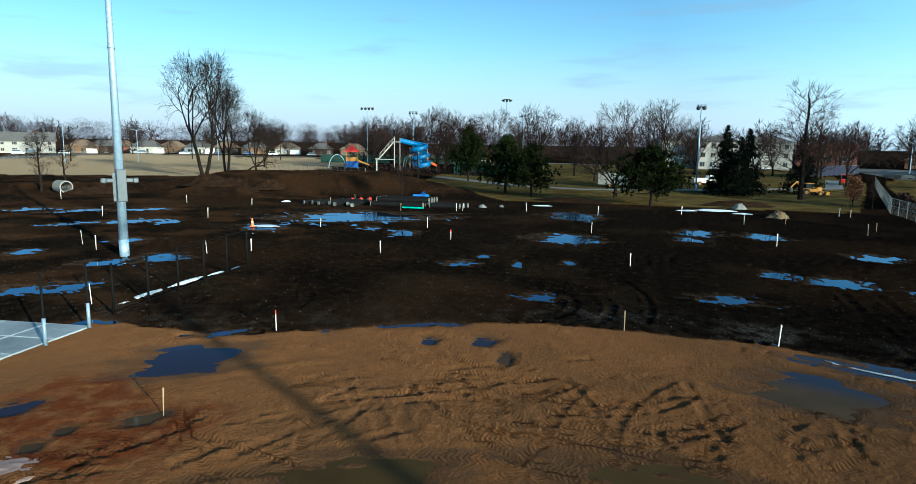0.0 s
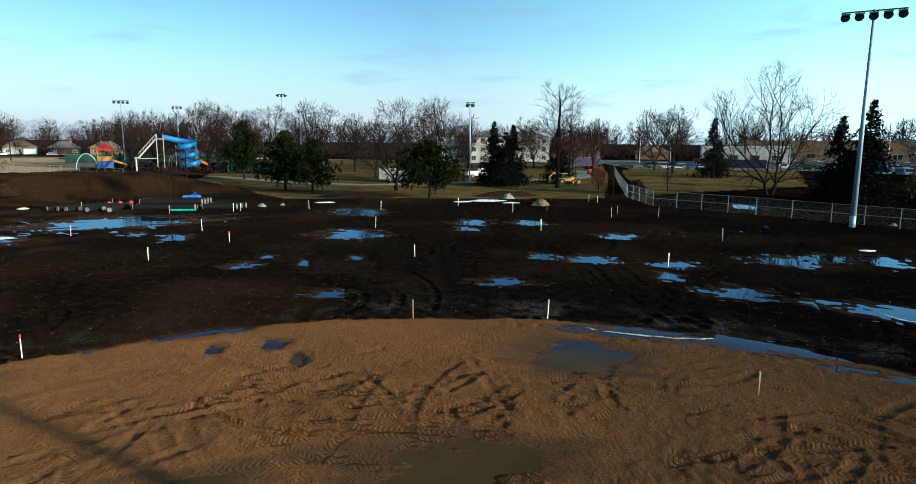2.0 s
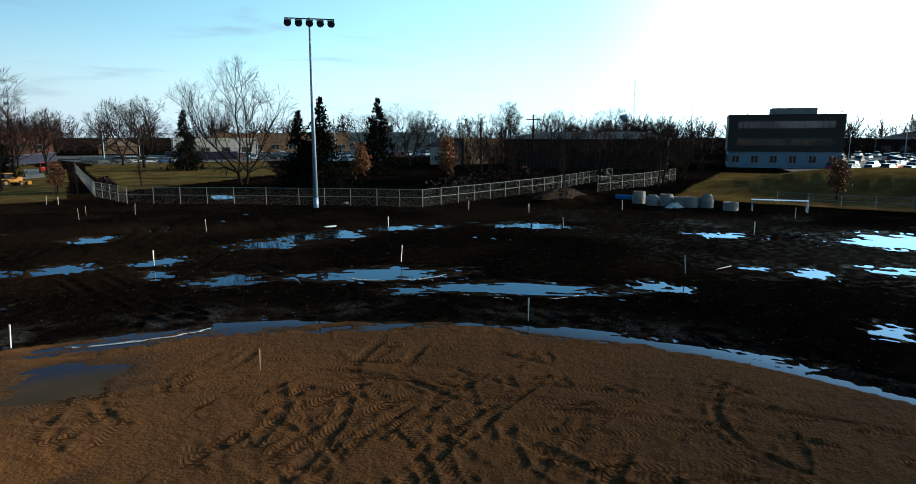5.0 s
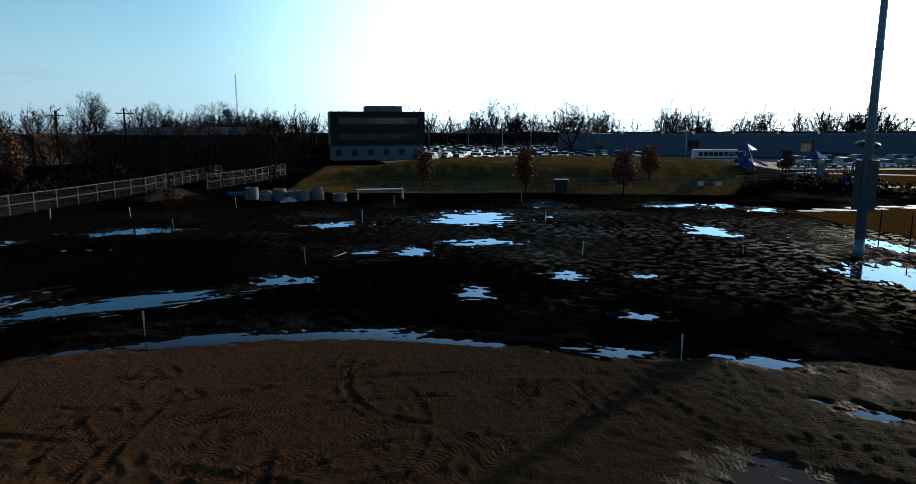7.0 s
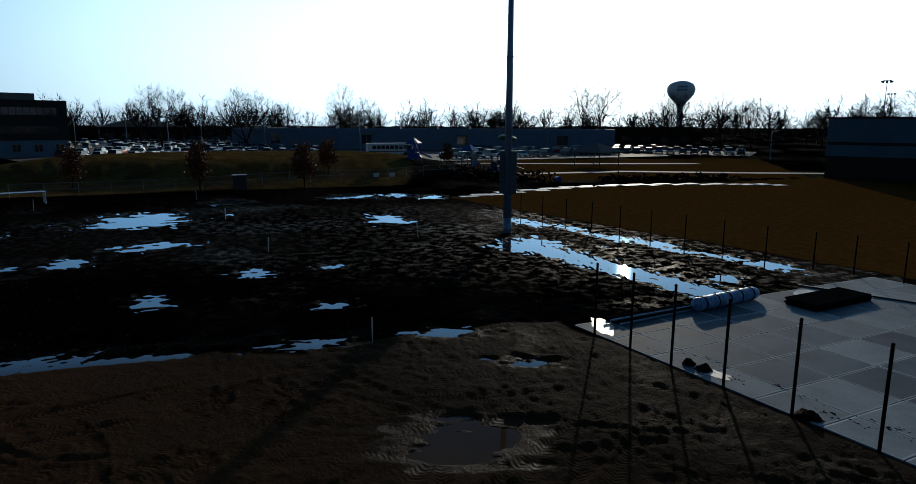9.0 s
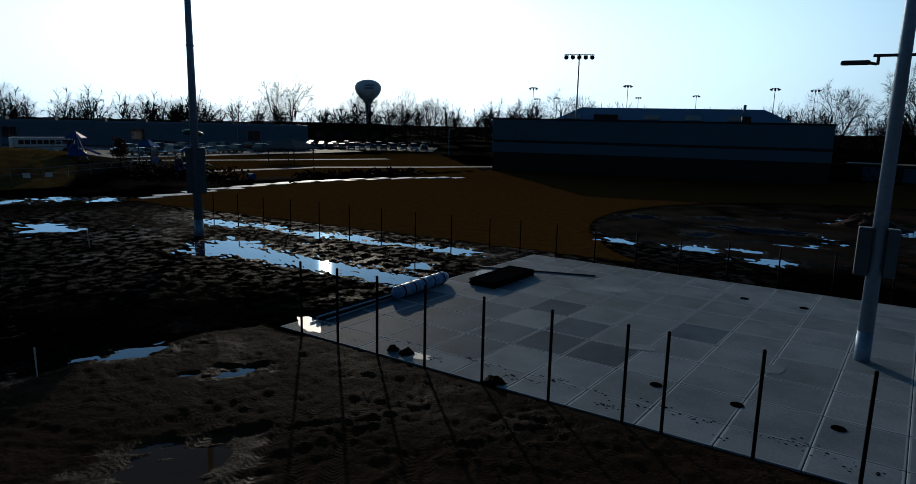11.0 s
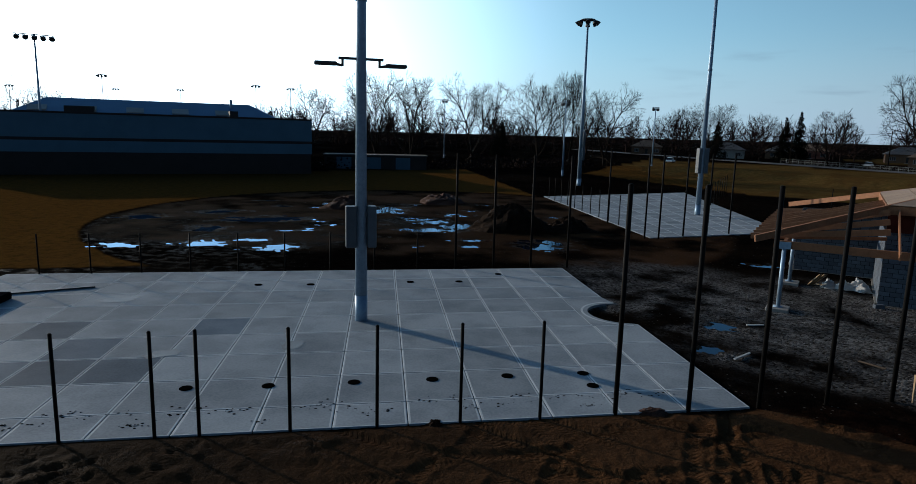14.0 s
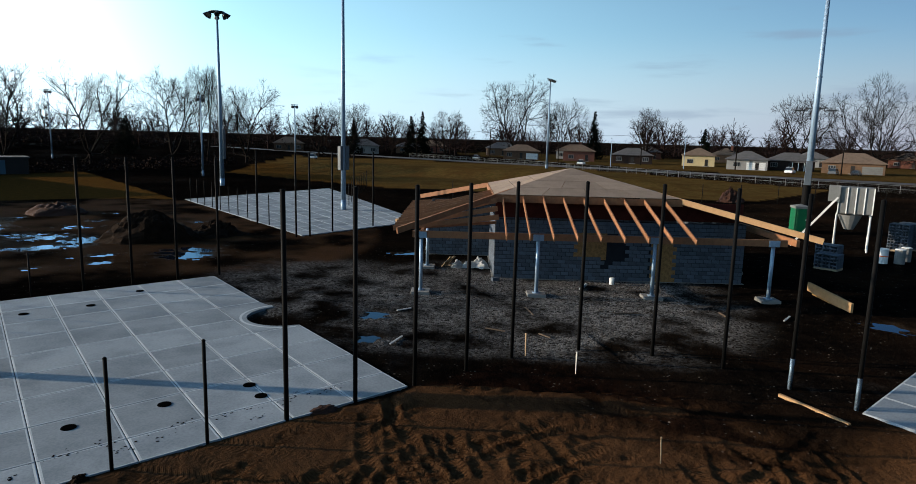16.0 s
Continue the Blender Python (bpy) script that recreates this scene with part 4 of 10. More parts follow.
for x, y in ((-11.7, -50.4), (-12.6, -43.2), (-13.5, -43.0), (-15.6, -44.3), (-17.6, -45.2), (-19.5, -46.0)):
    fence_post(x, y, TALL_POST, "tall bare black post of the second backstop", "second backstop posts", 0.05)
post_line(-23.2, -60.7, -34.0, -82.0, 9, FAR_POST, "black fence post along the far field", "far field posts", 0.0)
post_line(-36.0, -62.0, -88.0, -42.0, 12, FAR_POST, "black fence post along the far field", "far field posts", 0.0)

# rails between the thin posts across the infield
rail_fence = thing("fence_rail", -20.32, 25.55, 0, 0, "thin black fence rails between bare posts", "fence rail")
for a, b, z in (((0.52, -5.35), (-0.52, 5.35), 2.02), ((0.52, -5.35), (-0.52, 5.35), 0.12)):
    bm = B()
    rod(bm, (*a, z), (*b, z), 0.02, 0.02, 6)
    part("rail", bm, M_BLACK, rail_fence)
for k in range(5):
    bm = B()
    s0, s1 = k / 5, (k + 1) / 5
    rod(bm, (0.52 - 1.04 * s0, -5.35 + 10.7 * s0, 2.0), (0.52 - 1.04 * s1, -5.35 + 10.7 * s1, 0.1), 0.008, 0.008, 5)
    part("brace", bm, M_BLACK, rail_fence)


# ---------------------------------------------------------------- light poles
def floodlight(parent, x, z, tilt, side=0.0):
    bm = B()
    m = pose(x, 0.0, z, tilt, 0, side)
    rod(bm, (0, 0, 0), (0, 0.35, -0.05), 0.06, 0.10, 10)
    rod(bm, (0, 0.30, -0.05), (0, 0.52, -0.09), 0.12, 0.34, 14)
    rod(bm, (0, 0.52, -0.09), (0, 0.58, -0.1), 0.35, 0.35, 14)
    box(bm, -0.33, 0.5, 0.2, 0.33, 0.95, 0.24)
    box(bm, -0.05, -0.06, -0.02, 0.05, 0.06, 0.22)
    bmesh.ops.transform(bm, matrix=m, verts=bm.verts)
    return part("floodlight", bm, M_DARK_METAL, parent)


def light_pole(x, y, h=21.0, r0=0.22, r1=0.10, turn=0.0, boxes=(), lamps=5, arm=0.0, rows=1, dark_foot=0.0, label=""):
    pole = thing("light_pole", x, y, level(x, y), turn, label or "tall galvanised ball field light pole", "light pole", "ball field light poles")
    bm = B()
    rod(bm, (0, 0, -0.3), (0, 0, 1.0), r0 * 1.04, r0 * 1.03, 18)
    rod(bm, (0, 0, 1.0), (0, 0, h), r0, r1, 18)
    rod(bm, (0, 0, h * 0.55), (0, 0, h * 0.55 + 0.12), (r0 + r1) / 2 * 1.12, (r0 + r1) / 2 * 1.12, 18)
    part("shaft", bm, M_GALV, pole, smooth=True)
    if dark_foot:
        bm = B()
        rod(bm, (0, 0, 0), (0, 0, dark_foot), r0 * 1.1, r0 * 1.06, 18)
        part("wrap", bm, M_BLACK, pole, "black wrap round the pole's foot")
    for bx, by, z0, z1, w, d in boxes:
        bm = B()
        box(bm, bx - w / 2, by - d / 2, z0, bx + w / 2, by + d / 2, z1, bevel=0.02)
        box(bm, bx - w / 2 + 0.04, by - d / 2 - 0.012, z0 + 0.05, bx + w / 2 - 0.04, by - d / 2, z1 - 0.05)
        cabinet = part("control_box", bm, M_GREY_BOX, pole)
        bm = B()
        box(bm, bx + w * 0.3, by - d / 2 - 0.04, (z0 + z1) / 2 - 0.06, bx + w * 0.3 + 0.03, by - d / 2 - 0.012, (z0 + z1) / 2 + 0.06)
        part("latch", bm, M_DARK_METAL, cabinet)
    for row in range(rows):
        if not lamps or rows > 1:
            break
        z = h - 0.1 - row * 1.1
        bm = B()
        half = 1.02 * (lamps - 1) / 2 + 0.25
        box(bm, -half, -0.05, z - 0.05, half, 0.05, z + 0.05)
        part("crossarm", bm, M_DARK_METAL, pole)
        for k in range(lamps):
            floodlight(pole, (k - (lamps - 1) / 2) * 1.02, z - 0.2, -22, 14 * (k - (lamps - 1) / 2) / max(1, lamps - 1))
    if rows > 1:
        bm = B()
        bmesh.ops.create_cone(bm, cap_ends=True, segments=20, radius1=0.95, radius2=0.95, depth=0.12, matrix=Matrix.Translation((0, 0, h - 0.1)))
        part("lamp_ring", bm, M_DARK_METAL, pole)
        for k in range(8):
            a = 6.28318 * k / 8
            bm = B()
            rod(bm, (0, 0.95, h - 0.1), (0, 1.15, h - 0.35), 0.05, 0.05, 6)
            rod(bm, (0, 1.05, h - 0.25), (0, 1.45, h - 0.62), 0.16, 0.34, 12)
            bmesh.ops.rotate(bm, verts=bm.verts, cent=(0, 0, 0), matrix=Matrix.Rotation(a, 3, "Z"))
            part("floodlight", bm, M_DARK_METAL, pole)
    if arm:
        bm = B()
        box(bm, -0.75, -0.04, arm - 0.04, 0.75, 0.04, arm + 0.04)
        part("arm", bm, M_DARK_METAL, pole)
        for s in (-1, 1):
            bm = B()
            rod(bm, (s * 0.62, 0, arm), (s * 0.62, 0, arm - 0.26), 0.045, 0.045, 8)
            rod(bm, (s * 0.62, 0, arm - 0.24), (s * 0.85, 0, arm - 0.2), 0.04, 0.05, 8)
            box(bm, min(s * 0.8, s * 1.55), -0.17, arm - 0.25, max(s * 0.8, s * 1.55), 0.17, arm - 0.13, bevel=0.04)
            part("area_light", bm, M_DARK_METAL, pole)
    return pole


def facing(x, y, tx=0.0, ty=0.0):
    """Turn that points a thing's own y axis at a target."""
    return math.degrees(math.atan2(-(tx - x), ty - y))


def pole_boxes(r, z0=3.3, z1=5.1):
    return ((-r - 0.02, 0.08, z0, z1, 0.44, 0.45), (r + 0.08, -0.02, z0, z1, 0.34, 0.42))


light_pole(-29.5, 31.2, 22, 0.27, 0.11, facing(-29.5, 31.2), boxes=((-0.1, 0.24, 3.3, 5.2, 0.5, 0.36), (0.24, -0.1, 3.3, 5.0, 0.3, 0.36)), label="tall galvanised light pole with grey control boxes")
horn = thing("sound_horn", -29.5, 31.2, 4.55, facing(-29.5, 31.2), "pair of pale horn loudspeakers on the light pole", "loudspeaker")
for s in (-1, 1):
    bm = B()
    box(bm, s * 0.28, -0.1, -0.12, s * 0.7, 0.12, 0.1, bevel=0.02)
    box(bm, s * 0.7, -0.15, -0.16, s * 1.0, 0.16, 0.13, bevel=0.05)
    part("horn", bm, M_GREY_BOX, horn)
light_pole(37.3, 51.9, 17.9, 0.24, 0.09, facing(37.3, 51.9), lamps=5, label="slender galvanised light pole with five floodlights")
light_pole(37.1, -17.1, 20, 0.27, 0.13, facing(37.1, -17.1), boxes=pole_boxes(0.3, 2.6, 5.3), label="galvanised light pole with grey control boxes in the mud")
light_pole(3.5, -22.3, 20, 0.215, 0.12, facing(3.5, -22.3) + 6, boxes=((-0.36, 0.1, 2.75, 4.2, 0.3, 0.34), (0.36, 0.1, 2.75, 4.2, 0.36, 0.34)), arm=9.15, label="galvanised light pole on the slab with two area lights")
light_pole(-16.3, -88.3, 22.0, 0.3, 0.12, 35, boxes=((-0.1, 0.3, 3.5, 7.4, 0.4, 0.4),), lamps=5, rows=2, label="tall light pole with clustered floodlights by the far slab")
light_pole(-21.3, -57.2, 23.0, 0.24, 0.11, 20, boxes=pole_boxes(0.24, 3.8, 6.0), label="galvanised light pole standing on the far slab")
light_pole(-52.4, -31.3, 23.0, 0.3, 0.12, facing(-52.4, -31.3), boxes=((0, 0.32, 3.9, 5.9, 0.5, 0.4),), dark_foot=3.9, arm=10.2, label="galvanised light pole with a black wrapped foot")
light_pole(-102.7, -129.1, 22.2, 0.28, 0.13, 30, lamps=5, label="white ball field light pole beyond the turf")
light_pole(57.0, -88.0, 18.3, 0.2, 0.09, facing(57, -88), boxes=((0, 0.2, 2.6, 5.4, 0.3, 0.3),), lamps=5, label="light pole with five floodlights before the gymnasium")


# ---------------------------------------------------------------- unfinished concession building of grey block
hut = thing("concession_building", -20.0, -21.7, 0, math.degrees(math.atan2(0.515, -0.8575)),
            "unfinished grey block building with bare timber rafters and sheathed hip roof", "building")
# local axes: x along the front, y away from the infield (front at low y)
EAVE = dict(x0=-9.4, x1=10.2, y0=-1.7, y1=16.0)
APEX = Vector((0.0, 7.2, 5.5))
EAVE_Z = 2.95


def roof_z(x, y):
    """Height of the hip roof over a place of its plan."""
    fx = (EAVE["x1"] - x) / (EAVE["x1"] - APEX.x) if x > APEX.x else (x - EAVE["x0"]) / (APEX.x - EAVE["x0"])
    fy = (y - EAVE["y0"]) / (APEX.y - EAVE["y0"]) if y < APEX.y else (EAVE["y1"] - y) / (EAVE["y1"] - APEX.y)
    return EAVE_Z + (APEX.z - EAVE_Z) * min(fx, fy)


def wall_of_blocks(parent, ax, ay, bx, by, courses, pieces=True, skip=lambda s, z: False):
    """A running-bond wall of 0.4 by 0.2 m blocks with raked joints."""
    wall = new("wall")
    wall.parent = parent
    length = math.hypot(bx - ax, by - ay)
    wall.matrix_basis = pose(ax, ay, 0, 0, 0, math.degrees(math.atan2(by - ay, bx - ax)))
    core = B()
    box(core, 0.0, -0.08, 0.05, length, 0.08, 0.2 * courses + 0.05)
    part("mortar", core, M_MORTAR, wall)
    rest, made = B(), 0
    for c in range(courses):
        s = -0.2 if c % 2 else 0.0
        while s < length - 0.05:
            s0, s1 = max(0.0, s), min(length, s + 0.4)
            s += 0.4
            if s1 - s0 < 0.08 or skip((s0 + s1) / 2, 0.15 + 0.2 * c):
                continue
            if pieces and made < 300 and abs(s1 - s0 - 0.4) < 0.01:
                ob = part("block", BLOCK, None, wall)
                ob.location = (s0, 0, 0.05 + 0.2 * c)
                made += 1
            else:
                box(rest, s0 + 0.010, -0.1, 0.060 + 0.2 * c, s1 - 0.010, 0.1, 0.240 + 0.2 * c)
    if len(rest.verts):
        part("block_infill", rest, M_BLOCK, wall)["kind"] = "stuff"
    else:
        rest.free()
    foot = B()
    box(foot, -0.1, -0.18, -0.3, length + 0.1, 0.18, 0.05)
    part("footing", foot, M_PRECAST, wall)
    return wall


bm = B()
box(bm, 0.010, -0.1, 0.010, 0.390, 0.1, 0.190, bevel=0.006)
BLOCK = finish("block", bm, M_BLOCK)
FRONT_Y = 3.1
# last term leaves out blocks so the dark mortar stands for a wet stain
gap_or_stain = lambda s, z: 7.9 < s < 9.2 and z < 2.3 or 4.05 < s < 5.65 and 1.15 < z < 2.45 or 5.6 < s < 6.7 and (1.0 if s > 6.0 else 0.7) < z < (2.1 if s > 6.3 else 2.5)
wall_of_blocks(hut, -4.4, FRONT_Y, 8.2, FRONT_Y, 15, True, gap_or_stain)
wall_of_blocks(hut, -8.0, 9.4, -4.4, 9.4, 15, True)
wall_of_blocks(hut, -4.3, 9.3, -4.3, FRONT_Y + 0.1, 15, False)
wall_of_blocks(hut, 8.1, FRONT_Y + 0.1, 8.1, 13.0, 15, False)
wall_of_blocks(hut, -7.9, 9.5, -7.9, 13.0, 15, False)
wall_of_blocks(hut, -8.0, 13.1, 8.2, 13.1, 15, False)
for x0, x1, z0, z1 in ((3.5, 4.8, 0.05, 2.4), (-0.4, 1.25, 1.1, 2.5)):
    bm = B()
    box(bm, x0, FRONT_Y - 0.09, z0, x1, FRONT_Y - 0.06, z1)
    part("board", bm, M_OSB, hut, "orange strand board over an opening")
bm = B()
box(bm, -4.4, FRONT_Y + 0.46, 3.1, 8.2, FRONT_Y + 0.5, 4.05)
part("gable_board", bm, M_RED_FELT, hut, "dark red felted board under the sheathing")
# steel columns on pads
for x, y in ((-7.9, -0.5), (-2.65, -0.5), (2.6, -0.5), (7.9, -0.5), (-7.9, 5.2), (-7.9, 11.0), (9.0, 6.0)):
    bm = B()
    box(bm, x - 0.42, y - 0.42, -0.2, x + 0.42, y + 0.42, 0.16, bevel=0.02)
    pad = part("pad", bm, M_PRECAST, hut)
    bm = B()
    rod(bm, (x, y, 0.16), (x, y, 2.62), 0.085, 0.085, 14)
    box(bm, x - 0.17, y - 0.17, 0.16, x + 0.17, y + 0.17, 0.185)
    part("column", bm, M_GALV, hut, "round galvanised steel column", True)
    bm = B()
    box(bm, x - 0.24, y - 0.12, 2.56, x + 0.24, y + 0.12, 2.84, bevel=0.01)
    part("cap_plate", bm, M_GALV, hut)
# beams on the columns
for a, b in (((-8.3, -0.5), (8.5, -0.5)), ((-7.9, -0.5), (-7.9, 13.4)), ((9.0, -0.5), (9.0, 13.4))):
    bm = B()
    beam(bm, (*a, 2.72), (*b, 2.72), 0.13, 0.30)
    part("beam", bm, M_LUMBER, hut, "glued timber beam on the columns")
# rafters, front, left and right, then the hips


def rafter(x0, y0, x1, y1, w=0.05, d=0.24, material=None):
    bm = B()
    beam(bm, (x0, y0, roof_z(x0, y0) - 0.17), (x1, y1, roof_z(x1, y1) - 0.17), w, d)
    return part("rafter", bm, material or M_LUMBER, hut)


n_front = 9
for k in range(n_front):
    x = -4.15 + 8.2 * k / (n_front - 1)
    rafter(x, EAVE["y0"] + 0.1, x * 0.98, 3.6)
for k in range(13):
    y = 0.6 + 1.02 * k
    rafter(EAVE["x0"] + 0.1, y, max(-4.4, EAVE["x0"] + (y - EAVE["y0"]) * 1.05), y)
for k in range(10):
    y = 3.4 + 1.02 * k
    rafter(EAVE["x1"] - 0.1, y, 5.0, y)
for cx, cy, m_ in ((EAVE["x0"], EAVE["y0"], M_LUMBER), (EAVE["x1"], EAVE["y0"], M_PALE_LUMBER), (EAVE["x0"], EAVE["y1"], M_LUMBER), (EAVE["x1"], EAVE["y1"], M_LUMBER)):
    e, bm = Vector((cx, cy)), B()
    o, i = e.lerp(APEX.xy, 0.05), e.lerp(APEX.xy, 0.62)
    beam(bm, (*o, EAVE_Z + (APEX.z - EAVE_Z) * 0.05 - 0.12), (*i, EAVE_Z + (APEX.z - EAVE_Z) * 0.62 - 0.12), 0.10, 0.27)
    part("hip_rafter", bm, m_, hut, "heavy hip rafter of new timber")
bm = B()
beam(bm, (-9.0, 0.6, 2.8), (-4.4, 2.4, 2.95), 0.04, 0.14)
part("brace", bm, M_LUMBER, hut)
# sheathing boards over the top of the roof
SHEATH_Z = 4.28


def sheath(bm, c0, c1, cols, rows):
    """Boards of one slope between the lower edge and the apex, with narrow joints."""
    a, b = Vector(c0), Vector(c1)
    n = (b - a).cross(APEX - a).normalized()
    n = n if n.z > 0 else -n
    faces = []
    for j in range(rows):
        t0, t1 = j / rows + 0.003, (j + 1) / rows - 0.003
        p0, q0, p1, q1 = a.lerp(APEX, t0), b.lerp(APEX, t0), a.lerp(APEX, t1), b.lerp(APEX, t1)
        m_ = max(1, round(cols * (1 - j / rows)))
        for i in range(m_):
            s0, s1 = i / m_ + 0.002, (i + 1) / m_ - 0.002
            faces.append([p0.lerp(q0, s0), p0.lerp(q0, s1), p1.lerp(q1, s1), p1.lerp(q1, s0)])
    for quad in faces:
        piece = B()
        top = [piece.verts.new(v + n * 0.02) for v in quad]
        low_ = [piece.verts.new(v) for v in quad]
        piece.faces.new(top)
        piece.faces.new(low_[::-1])
        for k in range(4):
            piece.faces.new((low_[k], low_[(k + 1) % 4], top[(k + 1) % 4], top[k]))
        bmesh.ops.recalc_face_normals(piece, faces=piece.faces)
        part("sheathing_board", piece, bm, hut)


def low_corner(ex, ey):
    s = (SHEATH_Z - EAVE_Z) / (APEX.z - EAVE_Z)
    return Vector((*Vector((ex, ey)).lerp(APEX.xy, s), SHEATH_Z))


fl, fr = low_corner(EAVE["x0"], EAVE["y0"]), low_corner(EAVE["x1"], EAVE["y0"])
bl, br = low_corner(EAVE["x0"], EAVE["y1"]), low_corner(EAVE["x1"], EAVE["y1"])
# right slope: same sheathing boards, their blue-grey shade put into the colour
M_SHADED_PLY = mat("shaded_roof_sheathing", (0.18, 0.21, 0.25), (0.13, 0.15, 0.18), 0.7, scale=1.5)
sheath(M_PLY, fl, fr, 4, 4)
sheath(M_PLY, fl, bl, 4, 4)
sheath(M_PLY, bl, br, 4, 4)
sheath(M_SHADED_PLY, Vector((EAVE["x1"] - 2.2, EAVE["y0"] + 2.0, EAVE_Z + 0.55)), Vector((EAVE["x1"] - 2.2, EAVE["y1"] - 2.0, EAVE_Z + 0.55)), 4, 5)
for a, b in ((fl, fr), (fl, bl)):
    bm = B()
    beam(bm, a - Vector((0, 0, 0.2)), b - Vector((0, 0, 0.2)), 0.05, 0.34)
    part("header", bm, M_LUMBER, hut, "reddish timber header")

# ---------------------------------------------------------------- trees
class Tubes:
    """Gathers tapered limbs as plain vertex and face lists, which is quick for many twigs."""

    def __init__(self):
        self.v, self.f, self.n = [], [], 0

    def add(self, a, b, r0, r1, sides=4):
        d = b - a
        if d.length < 1e-5:
            return
        u = d.orthogonal().normalized()
        w = d.normalized().cross(u)
        for p, r in ((a, r0), (b, r1)):
            for k in range(sides):
                t = 6.28318 * k / sides
                self.v.append(p + (u * math.cos(t) + w * math.sin(t)) * r)
        for k in range(sides):
            j = (k + 1) % sides
            self.f.append((self.n + k, self.n + j, self.n + sides + j, self.n + sides + k))
        self.n += 2 * sides

    def leaf(self, p, size, rnd, long=1.0, way=None):
        d = Vector((rnd.gauss(0, 1), rnd.gauss(0, 1), rnd.gauss(0, 1))).normalized() if way is None else way
        e = d.orthogonal().normalized()
        e.rotate(Matrix.Rotation(rnd.uniform(0, 6.28), 3, d))
        a, b = d * size * long, e * size * 0.5
        self.v += [p, p + a * 0.5 + b, p + a, p + a * 0.5 - b]
        self.f.append((self.n, self.n + 1, self.n + 2, self.n + 3))
        self.n += 4

    def mesh(self, name, material, smooth=True):
        me = bpy.data.meshes.new(name)
        me.from_pydata([tuple(p) for p in self.v], [], self.f)
        me.materials.append(material)
        if smooth:
            me.shade_smooth()
        return me


